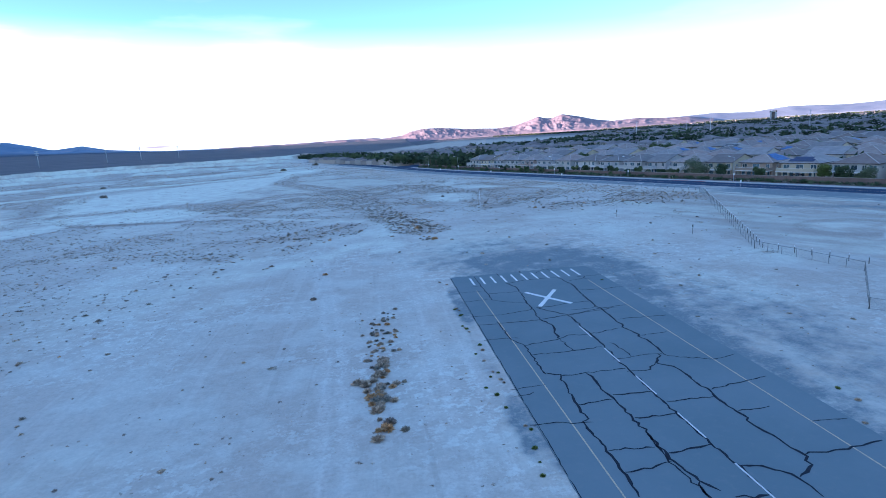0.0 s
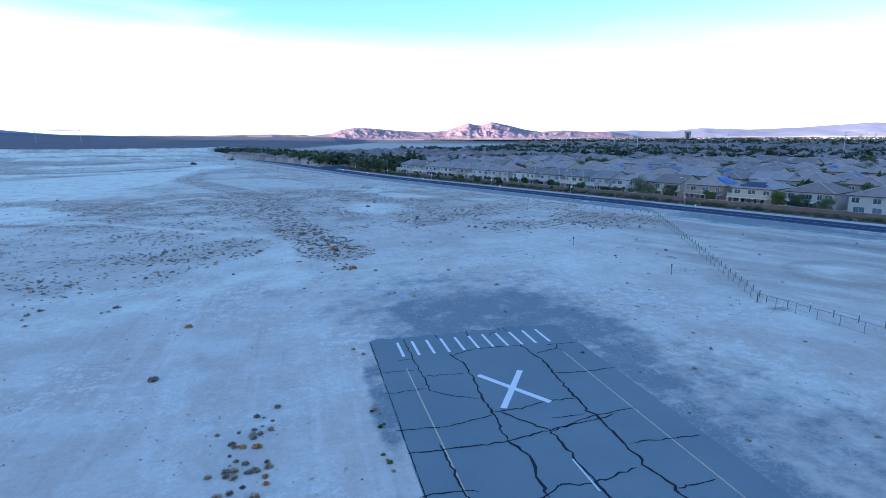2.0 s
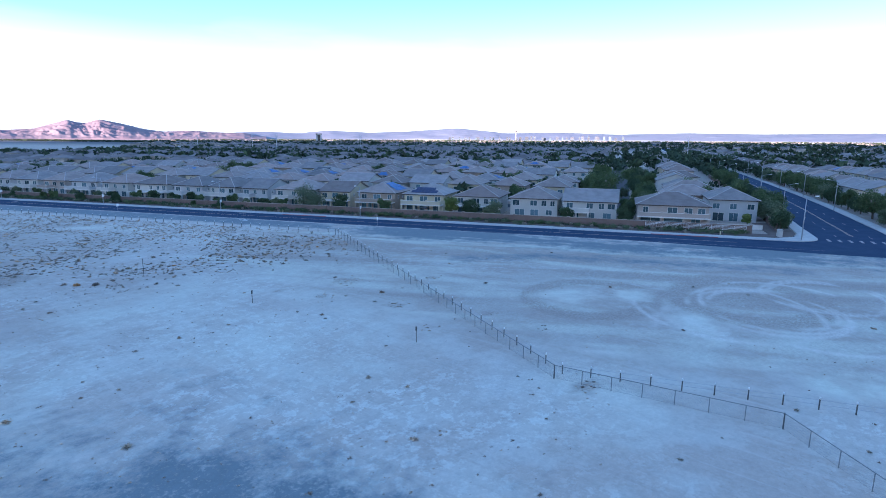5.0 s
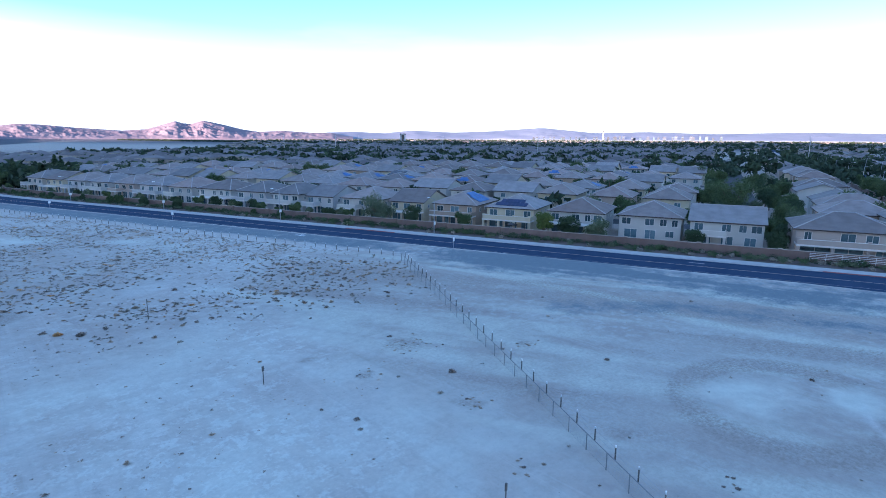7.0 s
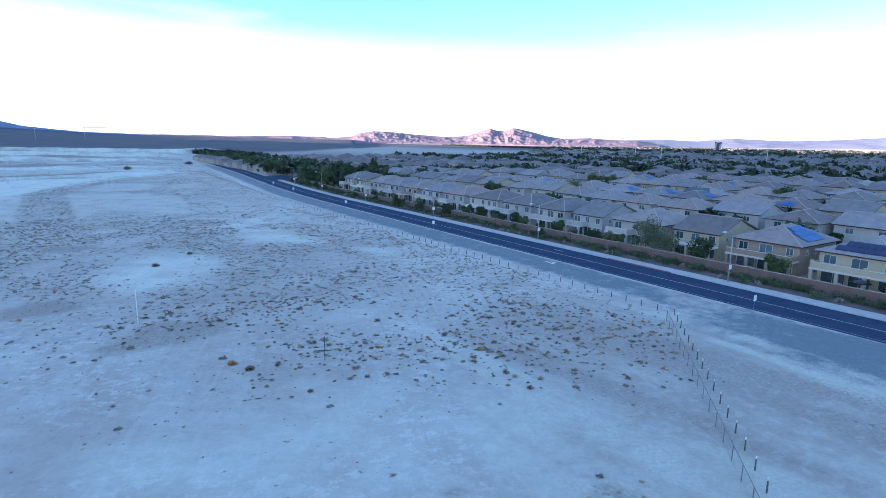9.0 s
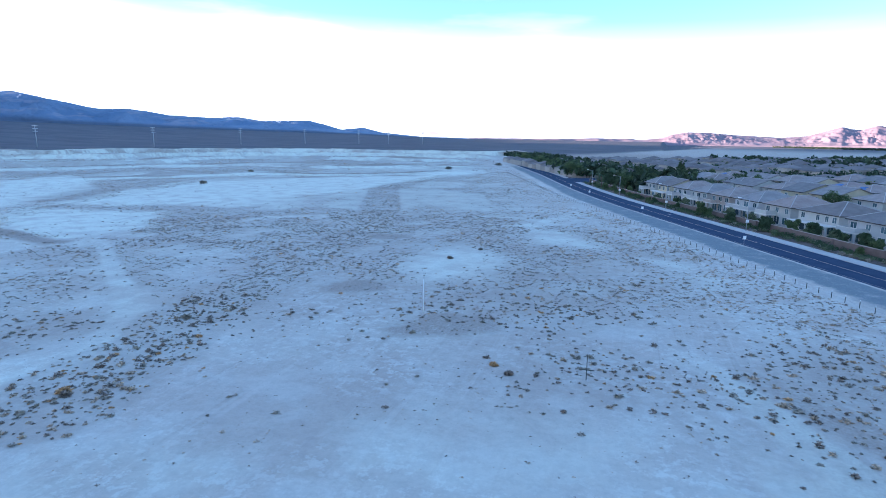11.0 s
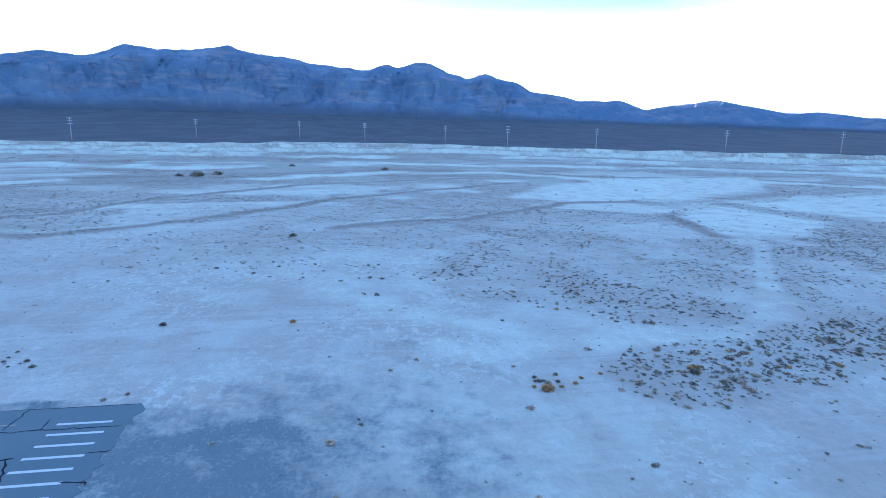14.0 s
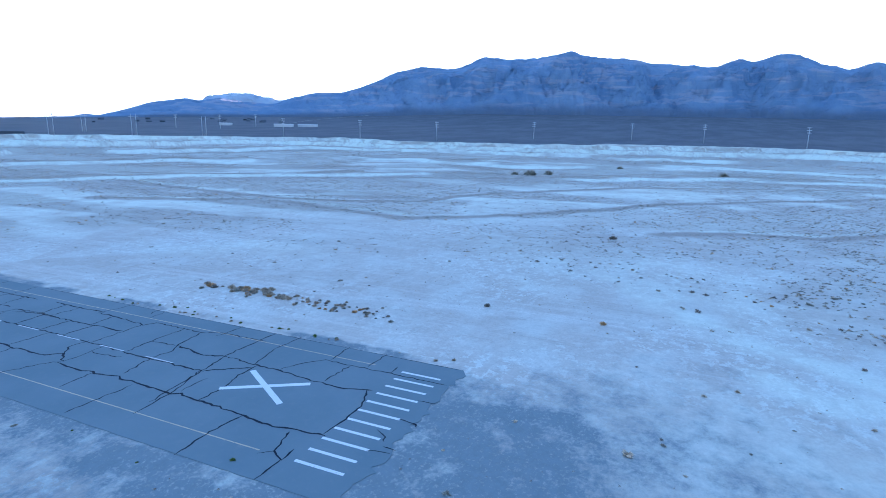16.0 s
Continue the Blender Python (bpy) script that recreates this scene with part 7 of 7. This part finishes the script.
for k in range(900):
    s = tr.uniform(700, 2600)
    p = at(s, 1150 + 0.25 * s + tr.uniform(-40, 60))
    spots[0].append((p.x, p.y, 0.0, tr.uniform(4, 8)))
far_trees("far_trees", spots[0], 3, "dark green trees scattered through the town", LEAVES[4])
far_trees("far_trees", spots[1], 4, "green trees scattered through the town", LEAVES[5])


# ---- desert brush ----
def tuft(seed, blades, flat=0.75):
    """A domed tuft of small blades, about one metre wide."""
    g = np.random.default_rng(seed)
    d = g.normal(size=(blades, 3))
    d[:, 2] = np.abs(d[:, 2]) * 0.9 + 0.1
    d /= np.linalg.norm(d, axis=1)[:, None]
    tip = d * g.uniform(0.3, 0.52, (blades, 1)) * np.array([1, 1, flat])
    root = tip * g.uniform(0.2, 0.55, (blades, 1)) + g.normal(size=(blades, 3)) * 0.05
    root[:, 2] = np.maximum(root[:, 2], -0.02)
    side = np.cross(d, g.normal(size=(blades, 3)))
    side /= np.linalg.norm(side, axis=1)[:, None]
    w = g.uniform(0.05, 0.12, (blades, 1))
    return np.stack([root - side * w, tip, root + side * w], 1)


def brush_field(name, xs, ys, sizes, material, label, blades, seed):
    g = np.random.default_rng(seed)
    n = len(xs)
    if not n:
        return
    base = [tuft(seed + k, blades, 0.45 + 0.07 * k) for k in range(6)]
    a = g.uniform(0, math.tau, n)
    pick = g.integers(0, 6, n)
    t = np.stack(base)[pick]
    c, s = np.cos(a)[:, None, None], np.sin(a)[:, None, None]
    stretch = g.uniform(0.75, 1.3, n)[:, None, None]
    x = (t[..., 0] * c - t[..., 1] * s) * stretch
    y = t[..., 0] * s + t[..., 1] * c
    out = np.stack([x, y, t[..., 2]], -1) * np.asarray(sizes)[:, None, None, None]
    out += np.stack([xs, ys, height(xs, ys)], -1)[:, None, None, :]
    out = out.reshape(-1, 3)
    me = bpy.data.meshes.new(name)
    me.from_pydata(out.tolist(), [], np.arange(len(out)).reshape(-1, 3).tolist())
    me.materials.append(material)
    tagged(new(name, me), label, "brush", kind="stuff")


g = np.random.default_rng(9)
groups = {}
for r0, r1, cap, keep in ((0, 90, 60000, 1.0), (90, 190, 180000, 1.0), (190, 420, 380000, 0.9), (420, 900, 220000, 0.2)):
    rad = np.sqrt(g.uniform(r0 * r0, r1 * r1, cap))
    a = g.uniform(0, math.tau, cap)
    x, y = CX + rad * np.cos(a), CY + rad * np.sin(a)
    area = math.pi * (r1 * r1 - r0 * r0) / cap
    d, straw = brush_density(x, y)
    ok = g.random(cap) < np.clip(d * area * keep, 0, 1)
    x, y, straw = x[ok], y[ok], straw[ok]
    size = g.lognormal(-0.50, 0.45, len(x)) * (0.8 if r1 < 200 else 1.1 if r1 < 500 else 1.8)
    tone = g.random(len(x))
    kind = np.where(tone < straw * 0.65, 1, np.where(tone > 0.97, 3, np.where(g.random(len(x)) < 0.5, 0, 2)))
    for k in range(4):
        groups[(r1, k)] = (x[kind == k], y[kind == k], np.clip(size[kind == k], 0.2, 1.25 if r1 < 200 else 3.0))
for (r1, k), (x, y, size) in groups.items():
    brush_field("desert_brush", x, y, size, (M_SAGE, M_STRAW, M_DRY, M_ORANGE)[k],
                ("grey-green sagebrush tufts on the desert", "straw-coloured dry grass tufts on the desert", "dark dry brush tufts on the desert", "rust-orange brush tufts on the desert")[k],
                36 if r1 <= 90 else 14 if r1 <= 190 else 5, 100 + r1 + k)


def small_tufts(name, count, material, label, seed):
    """Low dry tufts a hand or two wide, strewn over the near ground."""
    g = np.random.default_rng(seed)
    rad, a = 135 * np.sqrt(g.random(count)), g.uniform(0, math.tau, count)
    x, y = CX - 12 + rad * np.cos(a), CY - 6 + rad * np.sin(a)
    s, o = along(x, y)
    keep = g.random(count) < np.clip(step(0.42, 0.66, fbm(x / 13, y / 13, 4, 81)), 0.05, 1)
    keep &= ~((x > 7.5) & (x < 32.5) & (y < 83)) & (o < 150) & ~((x > 64) & (o > 100) & (s < 110) & (g.random(count) < 0.85))
    x, y = x[keep], y[keep]
    brush_field(name, x, y, g.lognormal(-1.35, 0.35, len(x)), material, label, 14, seed)


small_tufts("dry_tufts", 9000, M_DRY, "small brown dry tufts on the bare soil", 301)
small_tufts("dry_tufts", 8000, M_STRAW, "small straw-coloured tufts on the bare soil", 302)


def shrub(x, y, size, material, label, seed):
    """One larger shrub, its own thing."""
    t = tuft(seed % 24, 150, 0.8).reshape(-1, 3)
    me = bpy.data.meshes.new("desert_shrub")
    me.from_pydata(t.tolist(), [], np.arange(len(t)).reshape(-1, 3).tolist())
    me.materials.append(material)
    ob = new("desert_shrub", me)
    ob.location, ob.scale, ob.rotation_euler = (x, y, float(height(x, y))), (size * 1.1, size, size), (0, 0, seed)
    return tagged(ob, label, "shrub", "shrubs beside the runway")


SH = [(M_SAGE, "grey-green sage shrub on pale soil"), (M_STRAW, "straw-coloured dry shrub on pale soil"), (M_DRY, "dark dry shrub on pale soil"), (M_ORANGE, "rust-orange shrub on pale soil")]
shr = random.Random(23)
for k in range(110):   # the strip of shrubs beside the runway
    y = 30 + 40 * shr.betavariate(2.6, 2.0)
    x = -2.1 + 0.02 * (y - 40) + shr.gauss(0, 0.95)
    mat, label = SH[shr.choices((0, 1, 2, 3), (5, 6, 1, 3))[0]]
    shrub(x, y, shr.uniform(0.4, 1.1) * (1.35 if 30 < y < 52 else 0.75), mat, label, k)
for k in range(15):   # the clump beyond the runway's end
    mat, label = SH[shr.choices((0, 1, 2, 3), (3, 5, 2, 3))[0]]
    shrub(10 + shr.gauss(0, 1.0), 116 + shr.gauss(0, 2.2), shr.uniform(0.45, 0.85), mat, label, 70 + k)
for x, y, size, q in ((43.7, 151.2, 1.2, 3), (45.6, 149.5, 1.2, 2), (11, 116.2, 1.6, 3), (8.6, 132.3, 1.6, 3), (9.3, 131.9, 1.4, 2), (-10.3, 91.7, 1.1, 3), (-10.8, 76.9, 1.1, 2), (-69, 86, 2.0, 2), (3, 153, 1.8, 0),
                      (23.6, 199.6, 1.6, 2), (27, 210, 1.4, 2)):
    shrub(x, y, size, *SH[q], 120 + int(x * 7) % 50)
for cx, cy, n, spread in ((64, 120, 7, 0.9), (72, 123, 26, 1.9), (67.4, 109, 12, 1.0), (63, 100, 8, 0.8), (81, 115, 9, 1.1), (60.5, 79, 10, 1.0), (46, 84, 3, 0.3), (72, 90, 5, 0.6)):
    for k in range(n):   # flat patches of dead weeds
        ob = shrub(cx + shr.gauss(0, spread), cy + shr.gauss(0, spread * 0.7), shr.uniform(0.2, 0.5), *SH[shr.choice((1, 1, 1, 2))], 260 + k)
        ob.scale.z *= 0.4
for x, y, size in ((-243, 22, 8.5), (-252, 30, 6), (-238, 15, 5), (-150, 330, 5), (-300, 120, 6), (-80, 520, 7), (-190, 420, 5), (-330, 60, 5), (-60, 610, 8)):
    shrub(x, y, size, M_SAGE, "wide dark desert thicket on pale ground", int(abs(x)))
for k in range(38):   # weeds at the runway's edges
    side = shr.random() < 0.6
    x = (8.2 if side else 32.2) + shr.gauss(0, 0.5 if side else 1.4)
    shrub(x, shr.uniform(26, 80), shr.uniform(0.25, 0.6), LEAVES[3] if shr.random() < 0.5 else M_STRAW, "small green-yellow weed by the runway edge", 200 + k)
